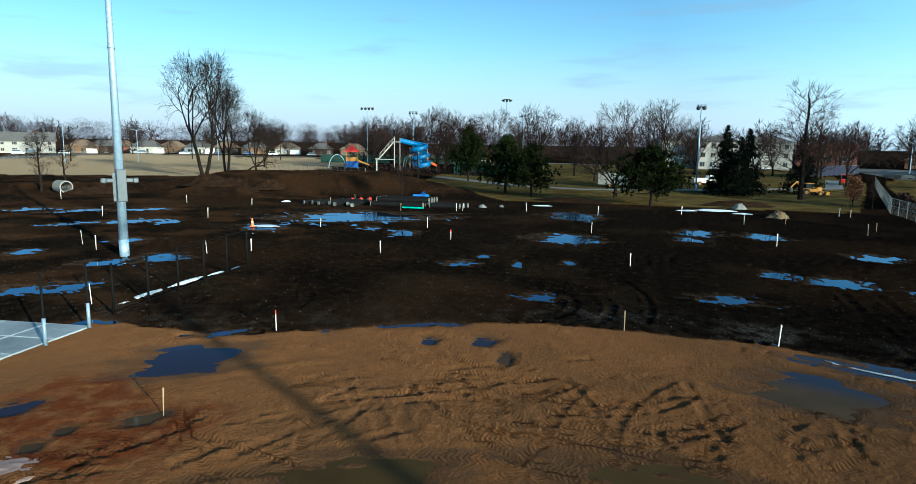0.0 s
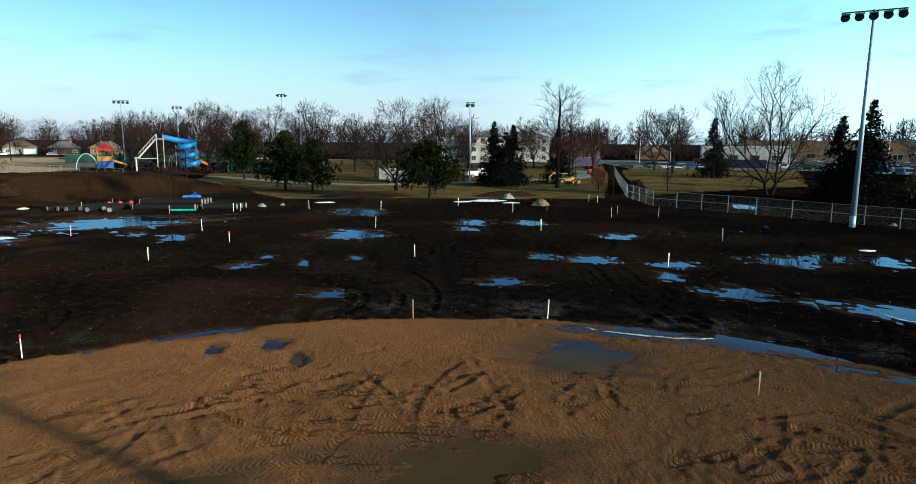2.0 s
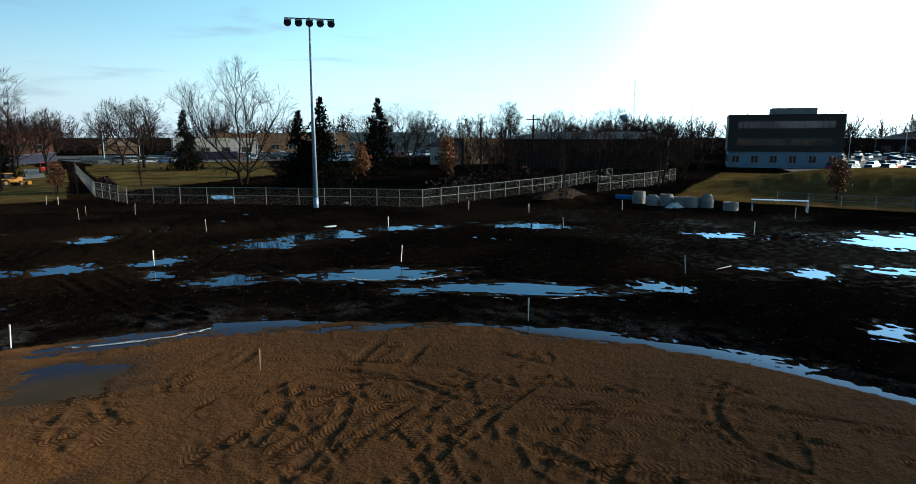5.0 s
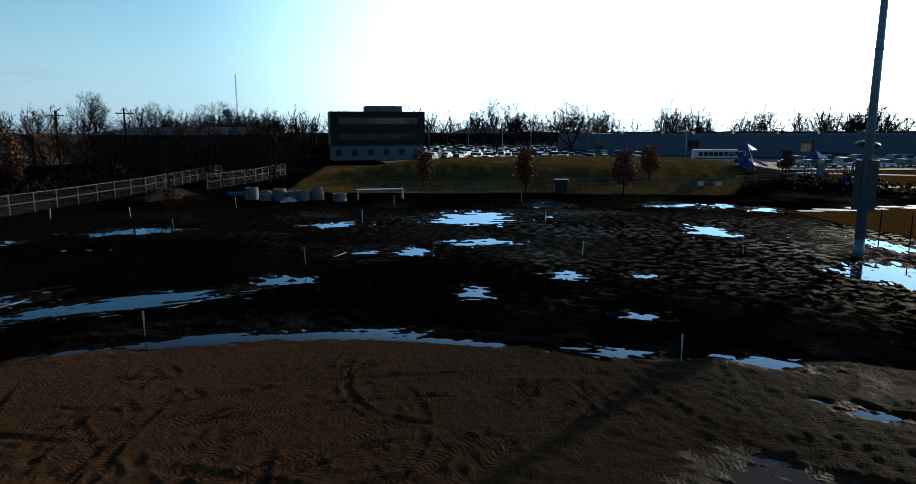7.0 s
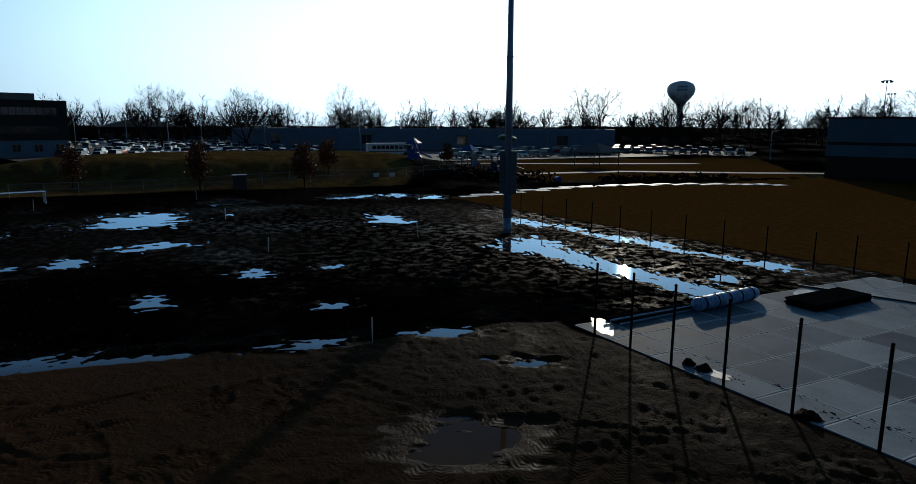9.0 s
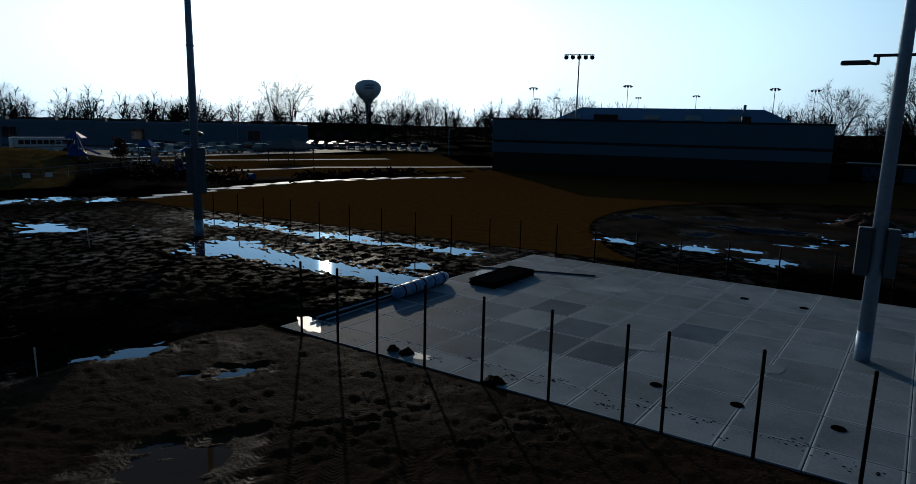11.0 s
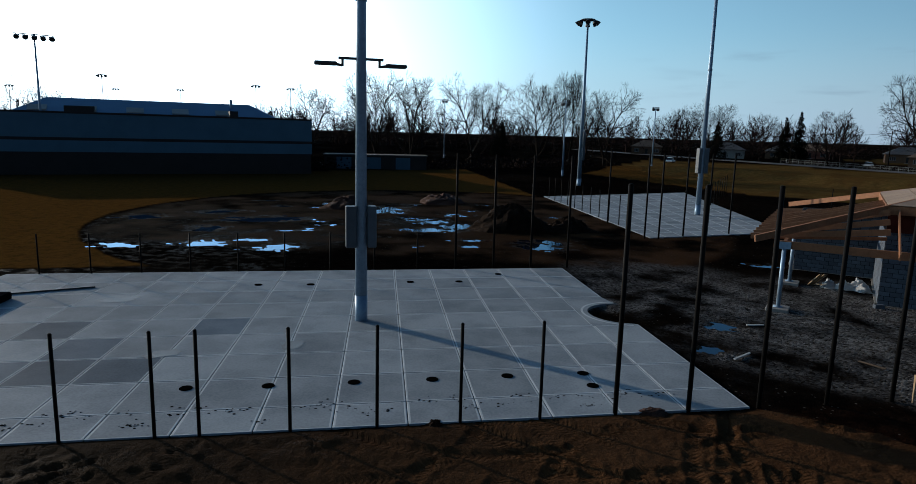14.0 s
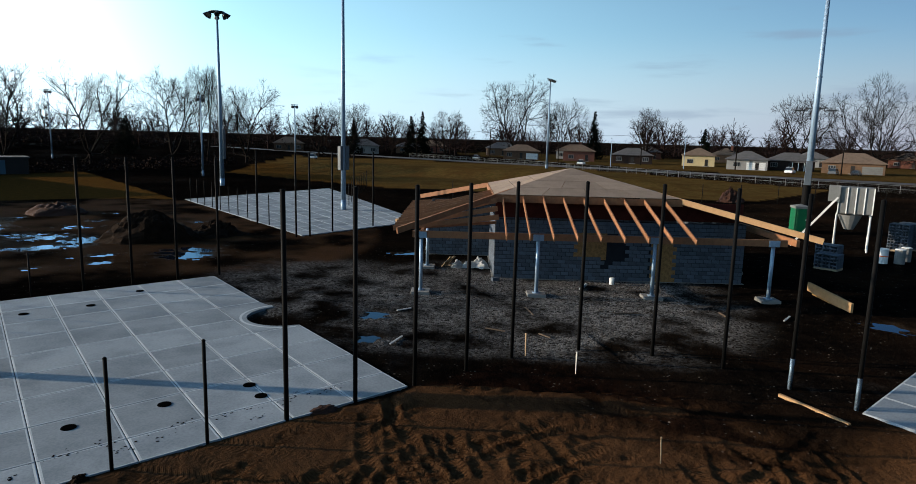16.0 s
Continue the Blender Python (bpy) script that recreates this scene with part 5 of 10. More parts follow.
def bare_tree(seed, trunk=0.22, wide=0.42, stems=1, limbs=5, spread=42.0, leader=False, lean=0.0, twig=0.022, sprays=3, rise=0.10, reach=1.0, full=0.5):
    """A leafless tree ten metres high: trunk, arching limbs, branches and fine twig sprays held in by the crown's outline. Returns thick wood and twigs."""
    rnd = random.Random(seed)
    wood, twigs = Tubes(), Tubes()
    base_z = 10 * trunk * 0.75
    mid_z = base_z + (10 - base_z) * (0.36 if leader else 0.5)

    def outside(p):
        dz = p.z - mid_z
        rz = 10 - mid_z if dz > 0 else mid_z - base_z
        bulge = 1 + 0.16 * math.sin(3 * math.atan2(p.y, p.x) + seed) + 0.10 * math.sin(2.1 * p.z + seed)
        q = math.hypot(p.x, p.y) / (wide * 10 * bulge)
        if leader:
            f = (p.z - base_z) / (10 - base_z)
            return f > 1 or q > max(0.05, min(1.0, (1 - f) ** 0.8 * 1.15, 0.35 + 2.2 * f))
        return q * q + (dz / rz) ** 2 > 1

    def jitter(k):
        return Vector((rnd.gauss(0, k), rnd.gauss(0, k), rnd.gauss(0, k)))

    def turned(d, angle, azimuth):
        e = d.orthogonal().normalized()
        e.rotate(Matrix.Rotation(azimuth, 3, d))
        return (d * math.cos(angle) + e * math.sin(angle)).normalized()

    def spray(p, d, length):
        for _ in range(sprays):
            w = (d + jitter(0.5) + Vector((0, 0, 0.1))).normalized()
            twigs.leaf(p, twig, rnd, length * rnd.uniform(0.5, 1.5) / twig, w)

    def grow(p, d, length, r, deep):
        step = (0.62, 0.52, 0.44, 0.5)[min(deep, 3)]
        n = max(2, int(length / step))
        az = rnd.uniform(0, 6.28)
        for k in range(n):
            d = (d + jitter((0.10, 0.13, 0.16, 0.18)[min(deep, 3)]) + Vector((0, 0, rise if deep else rise * 0.6))).normalized()
            q = p + d * step
            r = max(r, 0.016)
            r1 = r * (1 - 0.55 / n)
            big = r > 0.03
            (wood if big else twigs).add(p, q, r, r1, 6 if r > 0.09 else 4 if big else 3)
            gone = outside(q)
            f = (k + 1) / n
            if f > (0.22 if deep else 0.3) and deep < 3:
                az += 2.4 + rnd.gauss(0, 0.4)
                if rnd.random() < (0.8, 0.74, full)[deep]:
                    c = turned(d, radians(rnd.uniform(32, 58)), az)
                    grow(q, c, length * rnd.uniform(0.45, 0.68) * (1.12 - 0.4 * f), min(r1 * 0.7, 0.5 * r1 + 0.02), deep + 1)
            if deep == 3 and k == 0:
                spray(q, d, 0.85)
            p, r = q, r1
            if gone:
                break
        if deep < 3:
            for _ in range(2 if deep < 2 else 1):
                grow(p, turned(d, radians(rnd.uniform(12, 30)), rnd.uniform(0, 6.28)), length * 0.38, r * 0.75, deep + 1)
        else:
            spray(p, d, 0.8)

    for s in range(stems):
        a = 6.283 * s / stems + seed
        tilt = Vector((math.cos(a), math.sin(a), 0)) * (0.26 if stems > 1 else lean)
        p, r = Vector((math.cos(a), math.sin(a), 0)) * (0.2 if stems > 1 else 0.0) - Vector((0, 0, 0.25)), (0.26 if stems == 1 else 0.2) * (0.75 if leader else 1.0)
        top = 9.2 if leader else 10 * trunk
        n = max(3, int(top / 0.5))
        az = rnd.uniform(0, 6.28)
        for k in range(n):
            d = (Vector((0, 0, 1)) + tilt + jitter(0.05)).normalized()
            q = p + d * (top / n)
            r1 = r * ((1 - 0.9 / n) if leader else (1 - 0.22 / n))
            wood.add(p, q, r * (1.35 if k == 0 else 1.0), r1, 8)
            f = (k + 1) / n
            if leader and q.z > 10 * trunk:
                for _ in range(2):
                    az += 2.4 + rnd.gauss(0, 0.3)
                    grow(q, turned(d, radians(rnd.uniform(40, 62)), az), wide * 10 * reach * (1.15 - 0.85 * f), max(0.02, r1 * 0.42), 1)
            p, r = q, r1
        if not leader:
            for k in range(limbs):
                az += 6.283 / limbs + rnd.gauss(0, 0.25)
                lift = radians(spread * (0.35 + 0.9 * (k % 3) / 2) * rnd.uniform(0.8, 1.2))
                grow(p, turned(d, lift, az), 10 * (1 - trunk) * 0.78 * reach * rnd.uniform(0.85, 1.1), r * rnd.uniform(0.5, 0.68), 0)
        else:
            grow(p, Vector((0, 0, 1)), 0.8, r, 2)
    return wood, twigs


def pine_tree(seed, h=8.0, wide=8.0, conical=False, tufts=900, blades=13):
    """Trunk, whorled limbs and needle tufts along them; conical for spruce, broad and uneven for pine."""
    rnd = random.Random(seed)
    wood, needles = Tubes(), Tubes()
    wood.add(Vector((0, 0, -0.2)), Vector((0.1, 0, h * 0.5)), 0.02 * h + 0.06, 0.014 * h, 8)
    wood.add(Vector((0.1, 0, h * 0.5)), Vector((0, 0.05, h * 0.97)), 0.014 * h, 0.02, 6)
    limbs, z = [], h * (0.10 if conical else 0.2)
    while z < h * 0.97:
        f = (z / h)
        if conical:
            reach = wide / 2 * (1 - f) ** 0.95 * rnd.uniform(0.88, 1.06) + 0.10
        else:
            reach = wide / 2 * (1.0 - 0.92 * max(0, (f - 0.28) / 0.72) ** 1.25) * rnd.uniform(0.7, 1.06)
        for k in range(5 if conical else 4):
            a = rnd.uniform(0, 6.28)
            rise = (-0.25 if conical else rnd.uniform(0.05, 0.4)) * reach
            tip = Vector((math.cos(a) * reach, math.sin(a) * reach, z + rise + rnd.uniform(-0.2, 0.2)))
            start = Vector((0, 0, z))
            mid = start.lerp(tip, 0.5) + Vector((0, 0, 0.12 * reach if conical else -0.05 * reach))
            wood.add(start, mid, 0.012 * h * (1 - 0.7 * f), 0.03, 4)
            wood.add(mid, tip, 0.03, 0.012, 3)
            limbs.append((start, mid, tip, reach))
        z += h * (0.032 if conical else 0.045) * rnd.uniform(0.8, 1.2)
    total = sum(l[3] for l in limbs)
    for start, mid, tip, reach in limbs:
        n = max(3, int(tufts * reach / total))
        for _ in range(n):
            s = rnd.uniform(0.25, 1.03)
            p = start.lerp(mid, s * 2) if s < 0.5 else mid.lerp(tip, s * 2 - 1)
            side = 0.22 * reach * s
            p = p + Vector((rnd.gauss(0, side), rnd.gauss(0, side), rnd.gauss(0, 0.10 * reach + 0.05) + (-0.1 * reach if conical else 0.06 * reach)))
            out = Vector((p.x, p.y, 0.25 * reach if not conical else -0.1)).normalized()
            size = (0.24 if conical else 0.38) * (0.7 + 0.6 * rnd.random()) * (0.6 + 0.05 * h)
            for _ in range(blades):
                w = (out * 0.5 + Vector((rnd.gauss(0, 0.7), rnd.gauss(0, 0.7), rnd.gauss(0.1, 0.6)))).normalized()
                needles.leaf(p, size * rnd.uniform(0.26, 0.42), rnd, 3.0, w)
    return wood, needles


TREES = {}


def tree_kind(key, wood, crown, wood_mat, crown_mat):
    TREES[key] = (wood.mesh("trunk", wood_mat), crown.mesh("crown", crown_mat, False))


def plant(name, key, x, y, h, wide, turn, label, category, group="", ref=10.0):
    """A tree of a kind, scaled to its own height and width."""
    ob = thing(name, x, y, level(x, y), turn, label, category, group)
    broad = wide if name != "bare_tree" or key in ("narrow", "tall") else 0.35 * wide + 0.65 * 0.84 * h / ref
    ob.scale = (broad, broad, h / ref)
    part("trunk", TREES[key][0], None, ob)
    part("crown", TREES[key][1], None, ob)
    return ob


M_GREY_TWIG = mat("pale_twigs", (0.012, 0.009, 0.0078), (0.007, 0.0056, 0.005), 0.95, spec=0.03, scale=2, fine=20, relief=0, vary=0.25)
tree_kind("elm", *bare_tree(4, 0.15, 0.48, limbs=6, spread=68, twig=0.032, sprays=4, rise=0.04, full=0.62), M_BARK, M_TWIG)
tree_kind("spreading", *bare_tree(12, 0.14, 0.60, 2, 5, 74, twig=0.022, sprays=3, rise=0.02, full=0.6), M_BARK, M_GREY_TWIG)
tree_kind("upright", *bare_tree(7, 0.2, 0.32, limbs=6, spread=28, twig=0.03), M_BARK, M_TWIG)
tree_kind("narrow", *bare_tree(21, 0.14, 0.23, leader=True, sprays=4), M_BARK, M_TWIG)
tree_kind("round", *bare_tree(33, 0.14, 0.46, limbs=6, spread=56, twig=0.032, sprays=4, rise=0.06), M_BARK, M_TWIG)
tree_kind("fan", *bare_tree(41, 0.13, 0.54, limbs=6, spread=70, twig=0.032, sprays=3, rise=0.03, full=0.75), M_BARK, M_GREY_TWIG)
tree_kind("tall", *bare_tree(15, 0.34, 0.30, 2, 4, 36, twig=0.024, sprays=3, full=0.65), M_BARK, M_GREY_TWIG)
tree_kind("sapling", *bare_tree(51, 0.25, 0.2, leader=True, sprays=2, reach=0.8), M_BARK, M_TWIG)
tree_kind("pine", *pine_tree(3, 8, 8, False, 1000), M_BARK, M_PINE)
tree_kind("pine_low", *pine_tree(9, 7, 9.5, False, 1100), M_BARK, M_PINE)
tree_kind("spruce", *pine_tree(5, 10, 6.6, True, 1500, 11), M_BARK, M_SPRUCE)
w_, t_ = bare_tree(61, 0.16, 0.28, leader=True, sprays=2, reach=0.8)
rnd_ = random.Random(8)
lv = Tubes()
for p_ in t_.v[::4]:
    if rnd_.random() < min(1.0, 1500 / (len(t_.v) / 4)):
        lv.leaf(p_ + Vector((rnd_.gauss(0, 0.2), rnd_.gauss(0, 0.2), rnd_.gauss(0, 0.2))), rnd_.uniform(0.35, 0.65), rnd_)
w_.v, w_.f, n0 = w_.v + t_.v, w_.f + [tuple(i + w_.n for i in f) for f in t_.f], 0
tree_kind("rust", w_, lv, M_BARK, M_RUST_LEAF)

PARK = "park trees"
plant("pine_tree", "pine", -18.1, 90.1, 8.3, 1.0, 10, "broad dark green pine on the park lawn", "tree", PARK, 8)
plant("pine_tree", "pine", -13.6, 85.5, 7.3, 0.85, 130, "smaller dark green pine on the park lawn", "tree", PARK, 8)
plant("pine_tree", "pine", -30.6, 116.9, 10.2, 0.95, 250, "tall dense green pine before the pool", "tree", PARK, 8)
plant("pine_tree", "pine_low", 1.7, 78.5, 7.2, 1.0, 40, "low wide green pine at the lawn's edge", "tree", PARK, 7)
for x, y, h in ((12.6, 104.0, 10.4), (16.2, 106.5, 10.0), (14.2, 101.0, 8.6)):
    plant("spruce_tree", "spruce", x, y, h, 0.95, x * 40, "dark pointed spruce in a tight group", "tree", PARK)
for k, (x, y, h) in enumerate(((9.0, 150.0, 10.5), (14.0, 172.0, 12.0), (27.0, 165.0, 11.0), (33.0, 178.0, 12.5), (42.0, 170.0, 10.0), (-4.0, 170.0, 12.0))):
    plant("bare_tree", ("elm", "upright", "round")[k % 3], x, y, h, 1.05, k * 59, "brown bare tree before the flats", "tree", PARK)
plant("bare_tree", "round", -2.8, 91.1, 12.3, 1.0, 0, "reddish bare tree behind a pine", "tree", PARK)
plant("bare_tree", "upright", 4.0, 116.0, 13.5, 1.25, 70, "bare grey park tree", "tree", PARK)
plant("bare_tree", "narrow", 21.9, 98.0, 14.5, 1.9, 20, "tall narrow bare tree beside the backhoe", "tree", PARK)
plant("bare_tree", "narrow", 29.5, 122.0, 11.5, 1.5, 200, "slim bare tree on the lawn", "tree", PARK)
plant("bare_tree", "upright", 38.0, 136.0, 11.0, 0.9, 300, "slim bare tree on the lawn", "tree", PARK)
plant("spruce_tree", "spruce", 24.5, 110.0, 9.5, 1.0, 77, "dark spruce behind a bare tree", "tree", PARK)
plant("bare_tree", "spreading", 49.0, 85.7, 15.4, 1.15, 15, "large leaning bare tree with wide fine crown", "tree", PARK)
plant("bare_tree", "elm", 62.7, 165.3, 15.0, 1.5, 120, "bare tree with dense brown crown by the road", "tree", PARK)
plant("bare_tree", "elm", 61.3, 149.9, 14.8, 1.5, 220, "bare tree with dense brown crown by the road", "tree", PARK)
for x, y, h, w in ((61.8, 130.4, 12.4, 1.05), (51.8, 70.6, 12.2, 1.0), (76.6, 87.5, 13.8, 1.15), (50.6, 73.8, 10.5, 0.9)):
    plant("spruce_tree", "spruce", x, y, h, w * 1.18, x * 30, "tall dark pointed spruce on the lawn", "tree", PARK)
for x, y, h, w in ((60.3, 72.7, 5.4, 0.55), (69.4, 63.8, 6.4, 0.6), (74.7, 14.5, 4.0, 0.42), (70.9, 2.3, 4.7, 0.45), (70.1, -8.2, 4.6, 0.5), (77.5, -11.9, 3.9, 0.45), (87.8, -30.5, 3.2, 0.4), (25.5, 88.0, 3.6, 0.4)):
    plant("young_tree", "rust", x, y, h, w, x * 50, "young tree keeping its withered rust-brown leaves", "tree", "young trees")
for x, y, h, w in ((72.3, 45.7, 6.4, 0.6), (27.0, 86.0, 4.0, 0.4), (-27.6, 73.5, 5.6, 0.5), (-75.0, 66.0, 6.5, 0.9), (-39.0, 112.0, 5.5, 0.9), (37.0, 92.0, 4.0, 0.5), (-86.0, 80.0, 7.0, 0.9), (84.0, 38.0, 7.0, 0.7)):
    plant("young_tree", "sapling", x, y, h, w, x * 70, "slender leafless young tree", "tree", "young trees")
plant("bare_tree", "tall", -85.1, 112.4, 22.5, 1.9, 95, "old bare tree with tall open crown by the gravel field", "tree", PARK)
plant("bare_tree", "tall", -67.6, 95.1, 15.2, 1.3, 10, "bare tree standing on the soil bank", "tree", PARK)
plant("bare_tree", "fan", -80.2, 123.4, 13.0, 1.3, 66, "bare tree behind the soil bank", "tree", PARK)
for k in range(16):
    a = radians(24.0 - k * 1.05 + 0.5 * math.sin(k * 9))
    d = 190 + 30 * math.sin(k * 5.1)
    plant("bare_tree", ("round", "upright", "elm")[k % 3], -d * math.sin(a), d * math.cos(a), 12.5 + 2.2 * math.sin(k * 3.3), 1.25, k * 47, "purplish bare tree in a park row", "tree", "park row trees")
plant("bare_tree", "elm", -59.0, 187.0, 17.0, 1.5, 30, "tall pale bare tree behind the water slide", "tree", PARK)
plant("bare_tree", "elm", -31.0, 200.0, 18.0, 1.5, 130, "tall pale bare tree behind the pines", "tree", PARK)
for k, (x, y, h, w) in enumerate(((-8.0, 128.0, 10.5, 1.1), (-14.0, 150.0, 12.0, 1.2), (21.0, 160.0, 11.0, 1.1), (-45.0, 150.0, 10.0, 1.0), (54.0, 200.0, 12.0, 1.2), (-95.0, 150.0, 11.0, 1.2))):
    plant("bare_tree", ("round", "upright", "elm")[k % 3], x, y, h, w, k * 80, "reddish-brown bare park tree", "tree", PARK)
# trees beyond the fields
FAR = "trees beyond the fields"
for k, (yaw, d, h, w, kind) in enumerate(((-172.5, 140, 18.5, 1.2, "fan"), (-175.5, 138, 17.5, 1.2, "fan"), (-181.0, 148, 18.0, 1.3, "fan"), (-186.8, 150, 18.0, 1.2, "fan"), (-189.3, 152, 19.5, 1.1, "tall"), (-192.5, 154, 17.0, 1.3, "fan"),
                                   (-198.5, 215, 15.5, 1.2, "fan"), (-201.0, 215, 17.0, 1.3, "fan"), (-204.8, 235, 14.5, 1.2, "round"), (-209.5, 215, 15.0, 1.3, "round"), (-215.7, 262, 29.0, 2.3, "fan"), (-219.8, 270, 22.0, 2.0, "fan"),
                                   (-226.8, 232, 17.0, 1.6, "upright"), (-238.5, 290, 26.0, 2.0, "elm"), (-243.5, 270, 28.0, 2.4, "spreading"), (-167.0, 220, 20, 1.5, "fan"))):
    plant("bare_tree", kind, -d * math.sin(radians(yaw)), d * math.cos(radians(yaw)), h, w, k * 61, "leafless tree standing dark against the sky", "tree", FAR)
for k, (yaw, d, h) in enumerate(((-183.5, 210, 11), (-206.5, 250, 15), (-207.5, 252, 17), (-222.5, 262, 19), (-231.5, 262, 13), (-201.5, 240, 13))):
    plant("spruce_tree", "spruce", -d * math.sin(radians(yaw)), d * math.cos(radians(yaw)), h, 1.2, k * 61, "dark conifer among the far houses", "tree", FAR)
for k, (yaw, d, h, w, kind) in enumerate(((-85.5, 205, 17, 1.6, "elm"), (-92.0, 190, 16, 1.4, "elm"), (-100.0, 215, 17.0, 1.5, "spreading"), (-62.0, 180, 14.0, 1.5, "round"), (-57.0, 170, 13.0, 1.3, "elm"), (-52.5, 160, 14.0, 1.0, "upright"), (-44.0, 150, 13.0, 1.2, "fan"), (-40.0, 155, 12.0, 1.2, "fan"),
                                   (-122.0, 205, 19, 1.4, "fan"), (-128.5, 210, 16, 1.6, "elm"), (-132.0, 215, 16, 1.7, "spreading"), (-134.5, 220, 15.0, 1.6, "elm"), (-143.0, 190, 14, 1.2, "elm"), (-146.5, 160, 14.5, 1.3, "fan"), (-65.0, 115, 9.5, 1.0, "round"), (-59.0, 108, 8.0, 0.7, "sapling"))):
    plant("bare_tree", kind, -d * math.sin(radians(yaw)), d * math.cos(radians(yaw)), h, w, k * 43, "leafless tree standing dark against the sky", "tree", FAR)
for k in range(13):
    a, d = radians(-49.5 - 1.55 * k + 0.5 * math.sin(k * 7)), 106 + 7 * math.sin(k * 4.4)
    plant("bare_tree", ("round", "elm", "fan")[k % 3], -d * math.sin(a), d * math.cos(a), 7.2 + 1.8 * math.sin(k * 2.9), 0.85 + 0.15 * math.sin(k * 5), k * 77, "dark bare tree before the brick flats", "tree", "trees before the flats")
for k in range(11):
    a, d = radians(48.6 - 2.25 * k + 0.6 * math.sin(k * 7)), 322 + 12 * math.sin(k * 4.4)
    plant("bare_tree", ("round", "elm", "fan")[k % 3], -d * math.sin(a), d * math.cos(a), 9.5 + 2.6 * math.sin(k * 2.9), 0.95, k * 71, "purplish bare street tree before the houses", "tree", FAR)


def far_woods():
    """The belt of bare trees round the whole town, one object."""
    kinds = []
    for s in range(5):
        w, t, rt = Tubes(), Tubes(), random.Random(100 + s)
        w.add(Vector((0, 0, -0.2)), Vector((0, 0, 5.0)), 0.22, 0.12, 3)
        for b in range(15):
            f, a = b / 15, b * 2.4 + rt.uniform(-0.4, 0.4)
            root = Vector((0, 0, 1.2 + 4.0 * f))
            out = 4.6 * math.sqrt(max(0.1, 1 - (1.5 * f - 0.55) ** 2)) * rt.uniform(0.7, 1.1)
            end = Vector((math.cos(a) * out * (1.1 - 0.75 * f), math.sin(a) * out * (1.1 - 0.75 * f), root.z + 1.2 + 3.6 * f ** 0.7 * rt.uniform(0.8, 1.1)))
            mid = root.lerp(end, 0.5) + Vector((0, 0, -0.25))
            t.add(root, mid, 0.09, 0.06, 3)
            t.add(mid, end, 0.06, 0.03, 3)
            for q in range(22):
                p = (root.lerp(mid, rt.uniform(0.3, 1)) if q < 9 else mid.lerp(end, rt.random()))
                way = ((end - root).normalized() + Vector((rt.gauss(0, 0.6), rt.gauss(0, 0.6), rt.gauss(0.08, 0.45)))).normalized()
                t.leaf(p, rt.uniform(0.08, 0.14), rt, rt.uniform(9, 17), way)
        v = np.array([tuple(p) for p in w.v + t.v])
        f = w.f + [tuple(i + w.n for i in q) for q in t.f]
        quads = np.array([q if len(q) == 4 else (*q, q[0]) for q in f])
        kinds.append((v, quads))
    rnd, vs, fs, n = random.Random(77), [], [], 0

    def place_of(k):
        """Yaw and distance: farther off behind the houses of the north-west."""
        yaw = rnd.uniform(60, -256) if k % 3 else rnd.uniform(-55, -175)
        d = rnd.uniform(375, 470) if yaw > 22 else rnd.uniform(265, 430)
        return radians(yaw), d

    for k in range(560):
        yaw, d = place_of(k)
        h = rnd.uniform(11.5, 18.0) * (0.72 + d / 1000)
        v, q = kinds[k % 5]
        a = rnd.uniform(0, 6.28)
        c, s = math.cos(a), math.sin(a)
        g = h / 10
        vs.append(np.stack([(v[:, 0] * c - v[:, 1] * s) * g * 1.15 - d * math.sin(yaw), (v[:, 0] * s + v[:, 1] * c) * g * 1.15 + d * math.cos(yaw), v[:, 2] * g], 1))
        fs.append(q + n)
        n += len(v)
    # twiggy domes that close the belt below the single trees
    scrub = Tubes()
    for k in range(860):
        yaw, d = radians(rnd.uniform(60, -256) if k < 620 else rnd.uniform(20, 62)), rnd.uniform(262, 410)
        wide, high = rnd.uniform(4.5, 8.5), rnd.uniform(7.0, 12.5) * (0.75 + d / 1300)
        if yaw > radians(20):
            d, high = d * 0.5 + 255, rnd.uniform(12.5, 20.0)
        cx, cy = -d * math.sin(yaw), d * math.cos(yaw)
        for _ in range(95 if yaw < radians(20) else 250):
            a, f, r = rnd.uniform(0, 6.28), rnd.random() ** 0.8, math.sqrt(rnd.random())
            r *= wide * math.sqrt(max(0.04, 1 - (f * 1.25 - 0.35) ** 2))
            way = Vector((math.cos(a) * r / wide + rnd.gauss(0, 0.35), math.sin(a) * r / wide + rnd.gauss(0, 0.35), 0.7 + rnd.gauss(0, 0.35))).normalized()
            size = rnd.uniform(0.06, 0.11) if f > 0.45 else rnd.uniform(0.12, 0.26)
            scrub.leaf(Vector((cx + math.cos(a) * r, cy + math.sin(a) * r, f * high * 0.88)), size, rnd, rnd.uniform(1.1, 2.2) / size, way)
    vs.append(np.array([tuple(p) for p in scrub.v]))
    fs.append(np.array(scrub.f) + n)
    me = bpy.data.meshes.new("far_woods")
    co, q = np.concatenate(vs), np.concatenate(fs).astype(np.int32)
    me.vertices.add(len(co))
    me.vertices.foreach_set("co", co.ravel())
    me.loops.add(q.size)
    me.loops.foreach_set("vertex_index", q.ravel())
    me.polygons.add(len(q))
